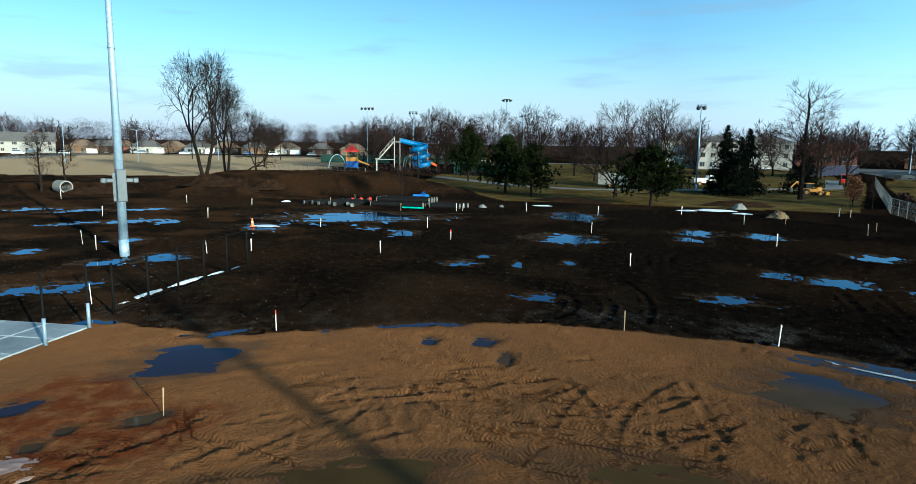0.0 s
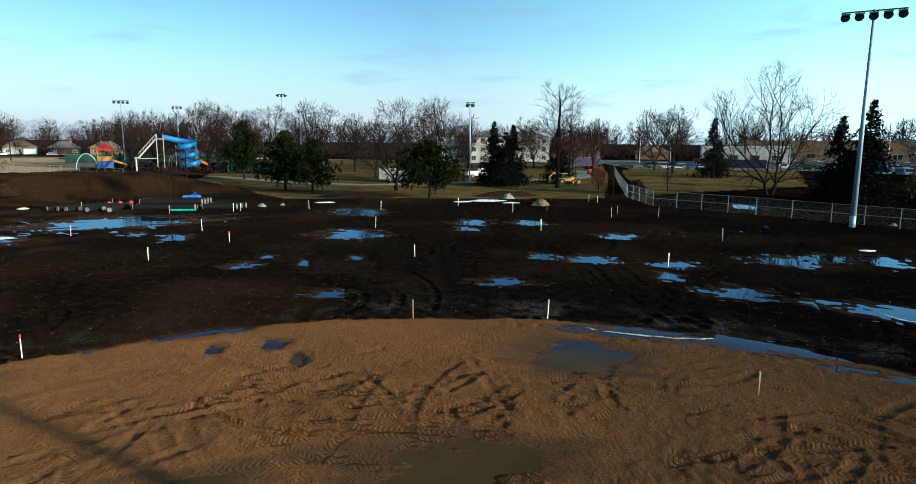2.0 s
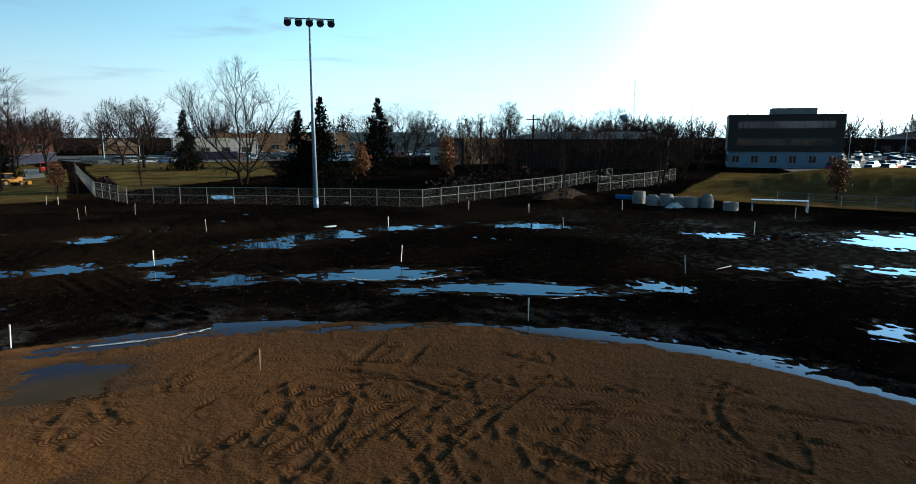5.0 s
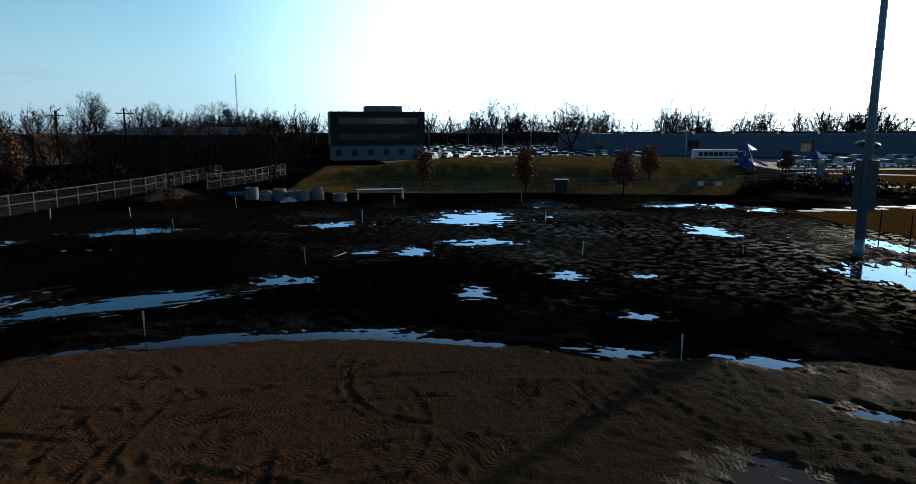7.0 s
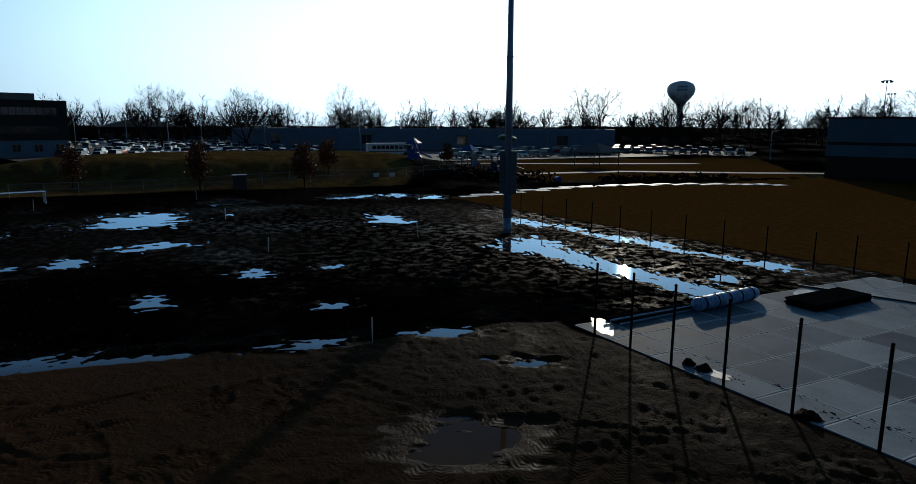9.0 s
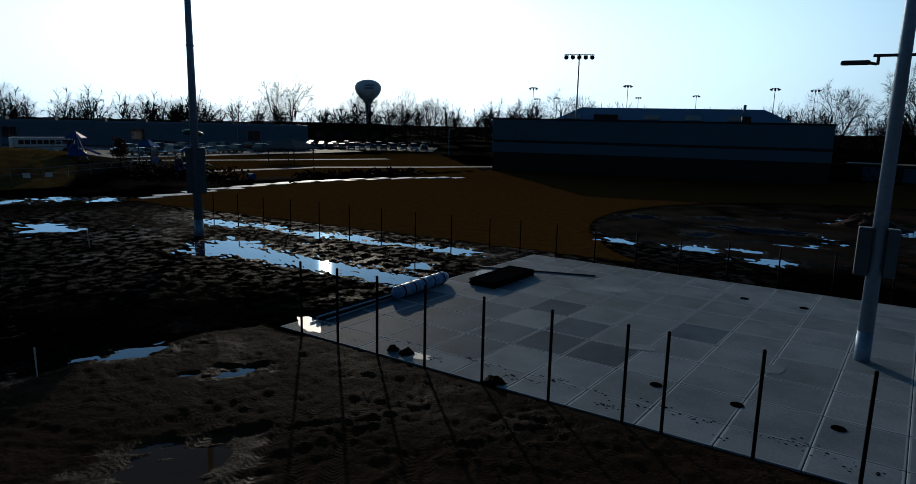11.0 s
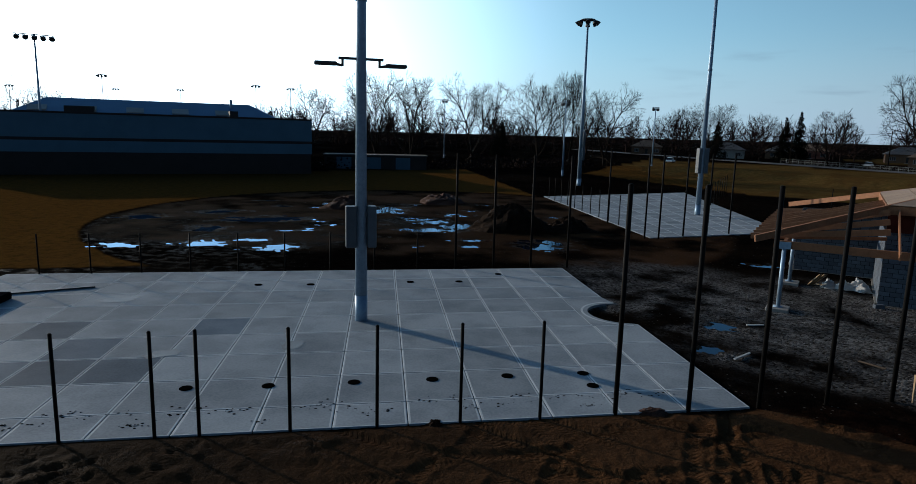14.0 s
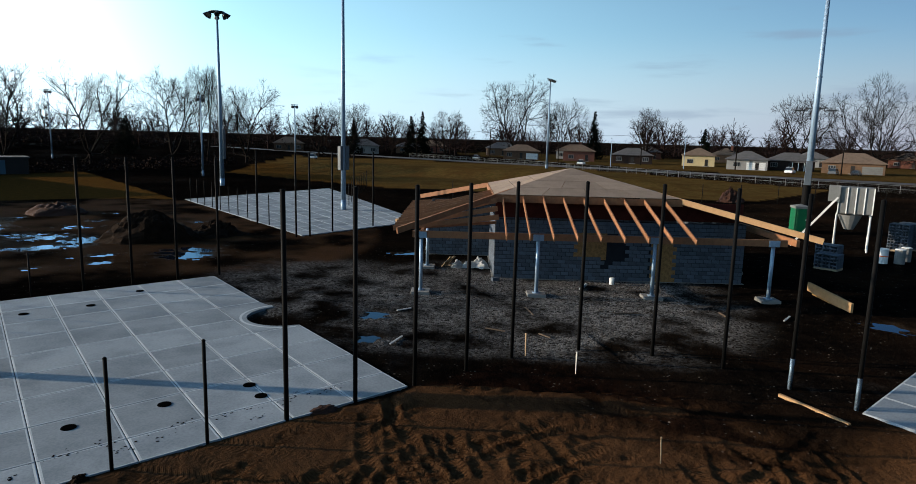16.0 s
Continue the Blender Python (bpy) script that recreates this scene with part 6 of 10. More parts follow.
    me.polygons.foreach_set("loop_start", (np.arange(len(q)) * 4).astype(np.int32))
    me.update(calc_edges=True)
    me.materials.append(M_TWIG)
    return tagged(new("far_woods", me), "distant belt of leafless brown trees round the town", "woods", kind="stuff")


far_woods()

# ---------------------------------------------------------------- far buildings
M_BRICK_RED = mat("red_brick", (0.12, 0.05, 0.035), (0.085, 0.036, 0.026), 0.9, scale=1.5, fine=18)
M_BRICK_TAN = mat("tan_brick", (0.11, 0.066, 0.038), (0.08, 0.048, 0.03), 0.9, scale=1.5, fine=18)
M_BRICK_BROWN = mat("brown_brick", (0.024, 0.014, 0.010), (0.016, 0.010, 0.008), 0.9, scale=1.5, fine=18)
M_SIDING = mat("pale_siding", (0.25, 0.245, 0.23), (0.20, 0.195, 0.185), 0.7, scale=1, fine=20)
M_YELLOW = mat("cream_siding", (0.40, 0.32, 0.17), (0.34, 0.27, 0.145), 0.7, scale=1, fine=20)
M_STUCCO = mat("grey_stucco", (0.13, 0.133, 0.13), (0.095, 0.097, 0.095), 0.85, scale=0.6, fine=15)
M_DARK_CLAD = mat("dark_cladding", (0.02, 0.018, 0.017), (0.014, 0.013, 0.012), 0.6, scale=0.5)
M_BLUE_CLAD = mat("blue_grey_cladding", (0.13, 0.19, 0.26), (0.10, 0.15, 0.21), 0.65, scale=0.4)
M_GYM = mat("gym_cladding", (0.058, 0.112, 0.160), (0.044, 0.088, 0.126), 0.6, scale=0.3)
M_GYM_ROOF = mat("blue_metal_roof", (0.09, 0.15, 0.24), (0.07, 0.12, 0.20), 0.5, 0.2, scale=0.4)
M_SHINGLE = mat("brown_shingle", (0.12, 0.085, 0.06), (0.08, 0.057, 0.042), 0.9, scale=1, fine=12)
M_SHINGLE_GREY = mat("grey_shingle", (0.085, 0.082, 0.082), (0.06, 0.058, 0.058), 0.9, scale=1, fine=12)
M_NAVY = mat("navy_fence_cloth", (0.006, 0.008, 0.024), (0.005, 0.006, 0.018), 0.8, scale=0.5)
M_GREEN_CLOTH = mat("green_fence_cloth", (0.008, 0.03, 0.022), (0.006, 0.022, 0.017), 0.8, scale=0.5)


def glass_material():
    m, nt, b = graph("window_glass")
    b.inputs["Base Color"].default_value = (0.02, 0.025, 0.03, 1)
    b.inputs["Roughness"].default_value = 0.06
    b.inputs["Specular IOR Level"].default_value = 0.8
    pos = nt.nodes.new("ShaderNodeTexCoord").outputs["Object"]
    bump(nt, b, noise_of(nt, pos, 0.8, 2.0), 0.08, 0.05)
    return m


M_GLASS = glass_material()
M_FRAME = mat("white_frame", (0.22, 0.22, 0.215), rough=0.5, relief=0)


def window(parent, x, y, z, w, h, axis="x", out=1, bars=0, frame_mat=None):
    """A framed window on a wall that runs along the axis; out is the side that it faces."""
    def put(bm, a0, d0, z0, a1, d1, z1):
        d0, d1 = sorted((d0 * out, d1 * out))
        return box(bm, x + a0, y + d0, z0, x + a1, y + d1, z1) if axis == "x" else box(bm, x + d0, y + a0, z0, x + d1, y + a1, z1)
    def corner(a, d, zz):
        return (x + a, y + d * out, zz) if axis == "x" else (x + d * out, y + a, zz)
    bm = B()
    loops = [[bm.verts.new(corner(sa * (w / 2 - i), d, zz)) for sa, zz in ((-1, z + i), (1, z + i), (1, z + h - i), (-1, z + h - i))] for i, d in ((0.0, 0.0), (0.0, 0.09), (0.1, 0.09), (0.1, 0.0))]
    for p_, q_ in zip(loops, loops[1:] + loops[:1]):
        for k in range(4):
            bm.faces.new((p_[k], p_[(k + 1) % 4], q_[(k + 1) % 4], q_[k]))
    bmesh.ops.recalc_face_normals(bm, faces=bm.faces)
    win = part("window", bm, frame_mat or M_FRAME, parent)
    for k in range(bars):
        c = -w / 2 + w * (k + 1) / (bars + 1)
        part("glazing_bar", put(B(), c - 0.05, 0.0, z + 0.1, c + 0.05, 0.08, z + h - 0.1), frame_mat or M_FRAME, win)
    bm = B()
    put(bm, -w / 2 + 0.1, 0.005, z + 0.1, w / 2 - 0.1, 0.04, z + h - 0.1)
    part("pane", bm, M_GLASS, win)
    return win


def hip_roof(bm, x0, y0, x1, y1, z, rise, over=0.5, gable=False):
    x0, y0, x1, y1 = x0 - over, y0 - over, x1 + over, y1 + over
    long_x = x1 - x0 > y1 - y0
    half = (y1 - y0) / 2 if long_x else (x1 - x0) / 2
    inset = 0.0 if gable else half
    cx, cy = (x0 + x1) / 2, (y0 + y1) / 2
    a = (x0 + inset, cy, z + rise) if long_x else (cx, y0 + inset, z + rise)
    b = (x1 - inset, cy, z + rise) if long_x else (cx, y1 - inset, z + rise)
    c = [bm.verts.new(p) for p in ((x0, y0, z), (x1, y0, z), (x1, y1, z), (x0, y1, z))]
    low_ = [bm.verts.new((v.co.x, v.co.y, z - 0.18)) for v in c]
    p, q = bm.verts.new(a), bm.verts.new(b)
    if long_x:
        faces = ((c[0], c[1], q, p), (c[2], c[3], p, q), (c[1], c[2], q), (c[3], c[0], p))
    else:
        faces = ((c[1], c[2], q, p), (c[3], c[0], p, q), (c[0], c[1], p), (c[2], c[3], q))
    for f in faces:
        bm.faces.new(f)
    for k in range(4):
        bm.faces.new((low_[k], low_[(k + 1) % 4], c[(k + 1) % 4], c[k]))
    bm.faces.new(low_[::-1])
    bmesh.ops.recalc_face_normals(bm, faces=bm.faces)
    return bm


def house(x, y, turn, w, d, wall, wall_mat, roof_mat, label, rise=1.7, gable=False, garage=0, garage_mat=None, chimney=False, storeys=1, porch=False):
    """A house whose front is its low-y side; openings on the front and both ends."""
    h = thing("house", x, y, level(x, y), turn, label, "house", "houses of the town")
    bm = B()
    box(bm, -w / 2, -d / 2, -0.3, w / 2, d / 2, wall)
    if gable:
        for s in (-1, 1):
            f = [bm.verts.new(p) for p in ((s * (w / 2 - 0.01), -d / 2, wall), (s * (w / 2 - 0.01), d / 2, wall), (s * (w / 2 - 0.01), 0, wall + rise * 0.96))]
            bm.faces.new(f)
    part("wall", bm, wall_mat, h)
    roof = part("roof", hip_roof(B(), -w / 2, -d / 2, w / 2, d / 2, wall, rise, 0.55, gable), roof_mat, h)
    if chimney:
        bm = B()
        box(bm, w * 0.18, -0.4, wall, w * 0.18 + 0.9, 0.4, wall + rise + 0.9)
        part("chimney", bm, M_BRICK_RED, roof)
    n = max(2, int(w / 4))
    for s in range(storeys):
        for k in range(n):
            cx = -w / 2 + w * (k + 0.5) / n
            if garage and s == 0 and cx > w / 2 - garage - 0.8:
                continue
            if k == n // 2 and s == 0:
                continue
            window(h, cx, -d / 2, 0.9 + s * 2.7, 1.9 if k % 2 == 0 else 1.3, 1.35, "x", -1, 2 if k % 2 == 0 else 1)
    cx = -w / 2 + w * (n // 2 + 0.5) / n
    bm = B()
    box(bm, cx - 0.5, -d / 2 - 0.06, 0.15, cx + 0.5, -d / 2, 2.25)
    door = part("door", bm, M_DARK_CLAD, h)
    bm = B()
    rod(bm, (cx + 0.36, -d / 2 - 0.12, 1.15), (cx + 0.36, -d / 2 - 0.05, 1.15), 0.05, 0.05, 8)
    part("door_knob", bm, M_GALV, door)
    bm = B()
    box(bm, cx - 1.0, -d / 2 - 1.1, -0.1, cx + 1.0, -d / 2, 0.15)
    part("step", bm, M_PRECAST, h)
    for s in (-1, 1):
        window(h, s * w / 2, 0, 1.0, 1.2, 1.2, "y", s, 1)
    if garage:
        gx = w / 2 - garage / 2 - 0.3
        bm = B()
        for k in range(4):
            box(bm, gx - garage / 2 + 0.2, -d / 2 - 0.06, 0.05 + k * 0.54, gx + garage / 2 - 0.2, -d / 2 - 0.01, 0.56 + k * 0.54)
        part("garage_door", bm, garage_mat or M_WHITE, h)
    if porch:
        for k in range(4):
            bm = B()
            px = w * 0.05 + k * w * 0.12
            rod(bm, (px, -d / 2 - 1.6, 0), (px, -d / 2 - 1.6, 2.5), 0.12, 0.1, 8)
            part("porch_post", bm, M_WHITE, h)
        bm = B()
        box(bm, 0, -d / 2 - 2.0, 2.5, w * 0.46, -d / 2, 2.7)
        part("porch_roof", bm, roof_mat, h)
    return h


def toward(x, y):
    """Turn for a house whose low-y side looks at the fields."""
    return facing(x, y) + 180


HOUSES_WEST = (
    (-124.7, -252, 11, M_BRICK_TAN, M_SHINGLE_GREY, 0, "pale house among bare trees"),
    (-143.8, -196, 13, M_BRICK_TAN, M_SHINGLE, 4.6, "tan brick house with white garage door"),
    (-158.0, -180, 11, M_BRICK_RED, M_SHINGLE, 0, "red brick house with low hip roof"),
    (-164.5, -160, 13, M_BRICK_BROWN, M_SHINGLE_GREY, 0, "dark brick bungalow with grey roof"),
    (-178.0, -143.5, 10, M_YELLOW, M_SHINGLE, 0, "cream house with brown hip roof"),
)
for x, y, w, wm, rm, g, lab in HOUSES_WEST:
    house(x, y, toward(x, y), w, 9, 3.6 if wm in (M_BRICK_RED, M_YELLOW) else 3.0, wm, rm, lab, 2.3, garage=g)
house(-172.5, -121.5, toward(-172.5, -121.5), 11, 9, 3.1, M_SIDING, M_SHINGLE_GREY, "white gabled house with wide garage door", 2.4, garage=5.5)
house(-187.0, -117.0, toward(-187, -117), 13, 9, 3.0, M_BRICK_BROWN, M_SHINGLE_GREY, "dark brick house with white porch posts", 2.3, porch=True)
house(-188.0, -99.0, toward(-188, -99), 15, 10, 3.1, M_BRICK_TAN, M_SHINGLE, "brown brick house with pale garage door", 2.7, garage=5.2, garage_mat=M_STUCCO)
house(-193.0, -76.0, toward(-193, -76), 15, 10, 3.1, M_BRICK_TAN, M_SHINGLE, "brown brick house behind utility poles", 2.5)
for k in range(9):
    yaw = radians(-196 - k * 6.2)
    d = 285 + 22 * math.sin(k * 4.2)
    x, y = -d * math.sin(yaw), d * math.cos(yaw)
    house(x, y, toward(x, y) + 10 * math.sin(k * 3), 12 + 2 * math.sin(k * 7), 9, 3.2, (M_BRICK_TAN, M_SIDING, M_BRICK_RED)[k % 3], (M_SHINGLE, M_SHINGLE_GREY)[k % 2], "house half hidden among bare trees", 2.6, chimney=k % 2 == 0)
# houses beyond the gravel field
house(-263, 223, toward(-263, 223), 26, 11, 5.2, M_SIDING, M_SHINGLE_GREY, "large white two-storey house with steep grey gable roof", 4.0, gable=True, chimney=True, storeys=2)
house(-252, 197, toward(-252, 197), 10, 9, 3.6, M_SIDING, M_SHINGLE_GREY, "small pale blue gabled house", 3.0, gable=True)
for k, (yaw, d, w, wm, lab, g) in enumerate(((45.8, 345, 13, M_BRICK_TAN, "tan brick house with pale garage door", 4.8), (44.2, 362, 15, M_BRICK_BROWN, "dark brick bungalow with hip roof", 0), (42.9, 372, 11, M_BRICK_RED, "small house of orange brick", 0), (41.3, 352, 15, M_SIDING, "white house with white garage door", 5.0),
                                     (39.4, 366, 13, M_BRICK_TAN, "tan house among trees", 0), (37.4, 350, 14, M_SIDING, "pale house with grey roof", 4.6), (35.3, 362, 13, M_BRICK_BROWN, "brown house among trees", 0), (33.0, 352, 14, M_BRICK_TAN, "tan brick bungalow with hip roof", 0),
                                     (30.4, 356, 13, M_SIDING, "white house with white garage door", 5.0), (27.6, 340, 12, M_BRICK_BROWN, "dark brick house among trees", 0), (24.8, 335, 13, M_BRICK_TAN, "tan house among trees", 0), (52.5, 330, 13, M_SIDING, "pale house with grey roof", 0), (-20.5, 300, 14, M_BRICK_TAN, "low tan brick building", 0))):
    x, y = -d * math.sin(radians(yaw)), d * math.cos(radians(yaw))
    house(x, y, toward(x, y), w, 9, 3.3, wm, (M_SHINGLE, M_SHINGLE_GREY)[k % 2], lab, 2.9, garage=g, chimney=k % 2 == 1)


def block_building(name, x, y, turn, w, d, h, wall_mat, label, storeys=1, bays=6, win=(1.5, 1.5), roof=None, rise=0.0, parapet=0.4, base_mat=None, base_h=0.0, ribbon=False):
    """A larger building; the front, with most openings, is its low-y side."""
    b = thing(name, x, y, level(x, y), turn, label, "building", "buildings of the town")
    bm = B()
    box(bm, -w / 2, -d / 2, base_h - (0.3 if not base_h else 0), w / 2, d / 2, h)
    part("wall", bm, wall_mat, b)
    if base_h:
        bm = B()
        box(bm, -w / 2 + 0.3, -d / 2 + 0.3, -0.3, w / 2 - 0.3, d / 2 - 0.3, base_h)
        part("ground_storey", bm, base_mat, b)
    if roof:
        part("roof", hip_roof(B(), -w / 2, -d / 2, w / 2, d / 2, h, rise, 0.7), roof, b)
    else:
        bm = B()
        for q in ((-w / 2, -d / 2, w / 2, -d / 2 + 0.3), (-w / 2, d / 2 - 0.3, w / 2, d / 2), (-w / 2, -d / 2 + 0.3, -w / 2 + 0.3, d / 2 - 0.3), (w / 2 - 0.3, -d / 2 + 0.3, w / 2, d / 2 - 0.3)):
            box(bm, q[0] - 0.05, q[1] - 0.05, h, q[2] + 0.05, q[3] + 0.05, h + parapet)
        part("parapet", bm, wall_mat, b)
    for s in range(storeys):
        z = h * s / storeys + h / storeys * 0.28
        if ribbon and s:
            window(b, 0, -d / 2, z, w * 0.84, win[1], "x", -1, 15, M_DARK_METAL)
            continue
        for k in range(bays):
            cx = -w / 2 + w * (k + 0.5) / bays
            window(b, cx, -d / 2 + (0.3 if base_h and z < base_h else 0), z, win[0], win[1], "x", -1, 1, M_DARK_METAL if wall_mat is M_BRICK_BROWN else None)
        for k in range(max(1, int(bays * d / w))):
            n = max(1, int(bays * d / w))
            for sd in (-1, 1):
                window(b, sd * (w / 2 - (0.3 if base_h and z < base_h else 0)), -d / 2 + d * (k + 0.5) / n, z, win[0], win[1], "y", sd, 1)
    return b


def polar(yaw, d):
    return -d * math.sin(radians(yaw)), d * math.cos(radians(yaw))


# office of three storeys with ribbon windows
ox, oy = polar(-74.8, 166)
office = block_building("office_building", ox, oy, toward(ox, oy) + 6, 23, 14, 11.3, M_DARK_CLAD, "dark three-storey office with two ribbons of windows", 3, 6, (1.6, 1.7), base_mat=M_BLUE_CLAD, base_h=3.6, ribbon=True)
bm = B()
box(bm, -2.5, -3, 11.7, 6.5, 4, 13.2)
part("roof_plant", bm, M_STUCCO, office)
# brick flats, lit brick side wall
ax_, ay_ = polar(-59.6, 150)
block_building("brick_flats", ax_, ay_, toward(ax_, ay_) - 8, 35, 13, 6.4, M_BRICK_BROWN, "long dark brick two-storey flats with low hip roof", 2, 9, (2.0, 1.5), M_DARK_CLAD, 1.6)
ax_, ay_ = polar(-49.6, 170)
block_building("brick_flats", ax_, ay_, toward(ax_, ay_) + 42, 15, 10, 6.2, M_BRICK_TAN, "orange brick flats lit by the low sun", 2, 4, (1.3, 1.3))
ax_, ay_ = polar(-47.2, 166)
house(ax_, ay_, toward(ax_, ay_), 8, 8, 4.6, M_SIDING, M_SHINGLE_GREY, "white half-timbered gabled house", 2.6, gable=True, storeys=1)
# long store
sx, sy = polar(-107.5, 205)
store = block_building("store_building", sx, sy, toward(sx, sy) - 12, 112, 40, 5.6, M_BLUE_CLAD, "long low blue-grey warehouse store with flat roof", 1, 4, (3.2, 2.8))
for k in range(10):
    bm = B()
    box(bm, -50 + k * 10.5, -14 + 3 * math.sin(k * 4), 5.7, -47.4 + k * 10.5, -11.5 + 3 * math.sin(k * 4), 6.7)
    part("roof_unit", bm, M_STUCCO, store)
# school and strip of shops further round
for yaw, d, w, h_, wm, lab in ((-84.0, 300, 30, 6.0, M_BRICK_BROWN, "low dark shop with hip roof"), (-124.5, 240, 46, 6.5, M_BRICK_BROWN, "low brown school building"), (-33.0, 262, 50, 8.0, M_BRICK_TAN, "pale long shop building by the road"),
                       (-40.5, 300, 60, 8.5, M_STUCCO, "white and blue shop building with sign band"), (-27.5, 240, 26, 6.0, M_SIDING, "pale filling station shop"), (-14.0, 290, 20, 8.5, M_BRICK_RED, "red brick school building"), (15.5, 240, 22, 5.5, M_BRICK_RED, "red brick pool house"), (-90.0, 330, 60, 6.0, M_STUCCO, "long grey shop building")):
    x, y = polar(yaw, d)
    block_building("shop_building", x, y, toward(x, y) + 5, w, 18, h_, wm, lab, 1, int(w / 6), (3.0, 1.8), M_SHINGLE_GREY if "hip" in lab else None, 2.5)
# three-storey flats with grey hip roofs beyond the lawn
for yaw, d, w, turn, lab in ((-2.9, 232, 15, 25, "grey three-storey flats with hip roof"), (-6.2, 226, 12, 5, "pale three-storey flats with white balconies"), (-9.9, 245, 16, 0, "pale three-storey flats behind spruces")):
    x, y = polar(yaw, d)
    fl_ = block_building("apartment_building", x, y, toward(x, y) + turn, w, 12, 8.8, M_STUCCO if "grey" in lab[:5] else M_SIDING, lab, 3, 4, (1.5, 1.6), M_SHINGLE_GREY, 2.4)
    for s in range(3):
        bm = B()
        box(bm, -1.6, -7.0, 0.2 + s * 2.93, 1.6, -6.02, 0.35 + s * 2.93)
        for k in range(9):
            box(bm, -1.6 + k * 0.395, -7.0, 0.35 + s * 2.93, -1.56 + k * 0.395, -6.96, 1.25 + s * 2.93)
        box(bm, -1.6, -7.02, 1.25 + s * 2.93, 1.6, -6.94, 1.32 + s * 2.93)
        part("balcony", bm, M_WHITE, fl_)
# gymnasium with a blue roof behind its parapet wall
gx0, gy0, gx1, gy1 = 66.0, -78.3, 22.8, -98.7
gym_len = math.hypot(gx1 - gx0, gy1 - gy0)
gym = thing("gymnasium", (gx0 + gx1) / 2, (gy0 + gy1) / 2, 0, math.degrees(math.atan2(gy0 - gy1, gx0 - gx1)) + 180, "long dark blue-grey gymnasium with blue metal roof", "building")
bm = B()
box(bm, -gym_len / 2, 0, 4.9, gym_len / 2, 46, 8.0)
box(bm, -gym_len / 2, 0.0, 3.0, gym_len / 2, 46, 4.5)
part("wall", bm, M_GYM, gym)
bm = B()
box(bm, -gym_len / 2 + 0.15, 0.15, 4.5, gym_len / 2 - 0.15, 45.8, 4.9)
part("wall_band", bm, M_DARK_CLAD, gym)
part("base_wall", box(B(), -gym_len / 2 + 0.1, 0.1, -0.3, gym_len / 2 - 0.1, 45.9, 3.0), M_DARK_CLAD, gym)
part("coping", box(B(), -gym_len / 2 - 0.1, -0.1, 8.0, gym_len / 2 + 0.1, 0.3, 8.25), M_DARK_CLAD, gym)
part("roof", hip_roof(B(), -gym_len / 2 + 8.3, 7, gym_len / 2 - 3.6, 15, 8.0, 2.35, 0.3), M_GYM_ROOF, gym)
for k in range(5):
    bm = B()
    box(bm, -1.15, -0.75, 0.0, 1.15, 0.75, 0.14, pose(-gym_len / 2 + 11.5 + k * 6.1, 8.1, 8.78, 28.0))
    part("skylight", bm, M_SIDING, gym)
for x, wide_ in ((-gym_len / 2 + 15.2, 3.6), (gym_len / 2 - 11.4, 1.2)):
    bm = B()
    box(bm, x, 3.2, 8.0, x + wide_, 5.0, 9.1, bevel=0.05)
    part("roof_unit", bm, M_DARK_CLAD, gym)
bm = B()
rod(bm, (gym_len / 2 - 10.5, 10, 8.5), (gym_len / 2 - 10.5, 10, 11.0), 0.22, 0.22, 12)
part("flue", bm, M_GALV, gym)
shed = thing("equipment_shed", *polar(-172.5, 118), 0, toward(*polar(-172.5, 118)), "low dark container shed behind the turf", "shed")
part("body", box(B(), -9, -2.5, -0.2, 9, 2.5, 2.4, bevel=0.03), M_DARK_CLAD, shed)
part("roof", box(B(), -9.2, -2.7, 2.4, 9.2, 2.7, 2.58, bevel=0.03), M_SHINGLE_GREY, shed)
for k in range(3):
    part("door", box(B(), -6.9 + 5.2 * k, -2.56, 0.05, -4.3 + 5.2 * k, -2.51, 2.1, bevel=0.015), M_GYM, shed)


# ---------------------------------------------------------------- water tower and masts
tx, ty = polar(-128.87, 480)
tower = thing("water_tower", tx, ty, 0, toward(tx, ty), "pale bulb-shaped water tower on a single stem", "water tower")
bm = B()
prof = [(4.2, 0.0), (3.2, 2.5), (2.6, 8.0), (2.5, 22.0), (3.2, 27.0), (5.6, 31.0), (8.8, 34.0), (11.3, 37.0), (12.6, 40.5), (12.4, 43.8), (10.6, 46.6), (7.0, 48.6), (2.5, 49.5), (0.4, 49.6)]
rings = []
for r, z in prof:
    rings.append([bm.verts.new((r * math.cos(6.28318 * k / 36), r * math.sin(6.28318 * k / 36), z)) for k in range(36)])
for a, b in zip(rings, rings[1:]):
    for k in range(36):
        bm.faces.new((a[k], a[(k + 1) % 36], b[(k + 1) % 36], b[k]))
bm.faces.new(rings[-1])
M_TANK = mat("tank_paint", (0.80, 0.84, 0.86), (0.70, 0.75, 0.78), 0.55, scale=0.15, fine=2, relief=0.02)
part("tank", bm, M_TANK, tower, smooth=True)
tower.scale = (0.75, 0.75, 0.77)
bm = B()
for k in range(5):
    a = radians(-100 + k * 8)
    box(bm, -1.1, -0.1, 0, 0.3, 0.1, 1.6, pose(12.75 * math.cos(a), 12.75 * math.sin(a), 40.4, 0, 0, math.degrees(a) + 90))
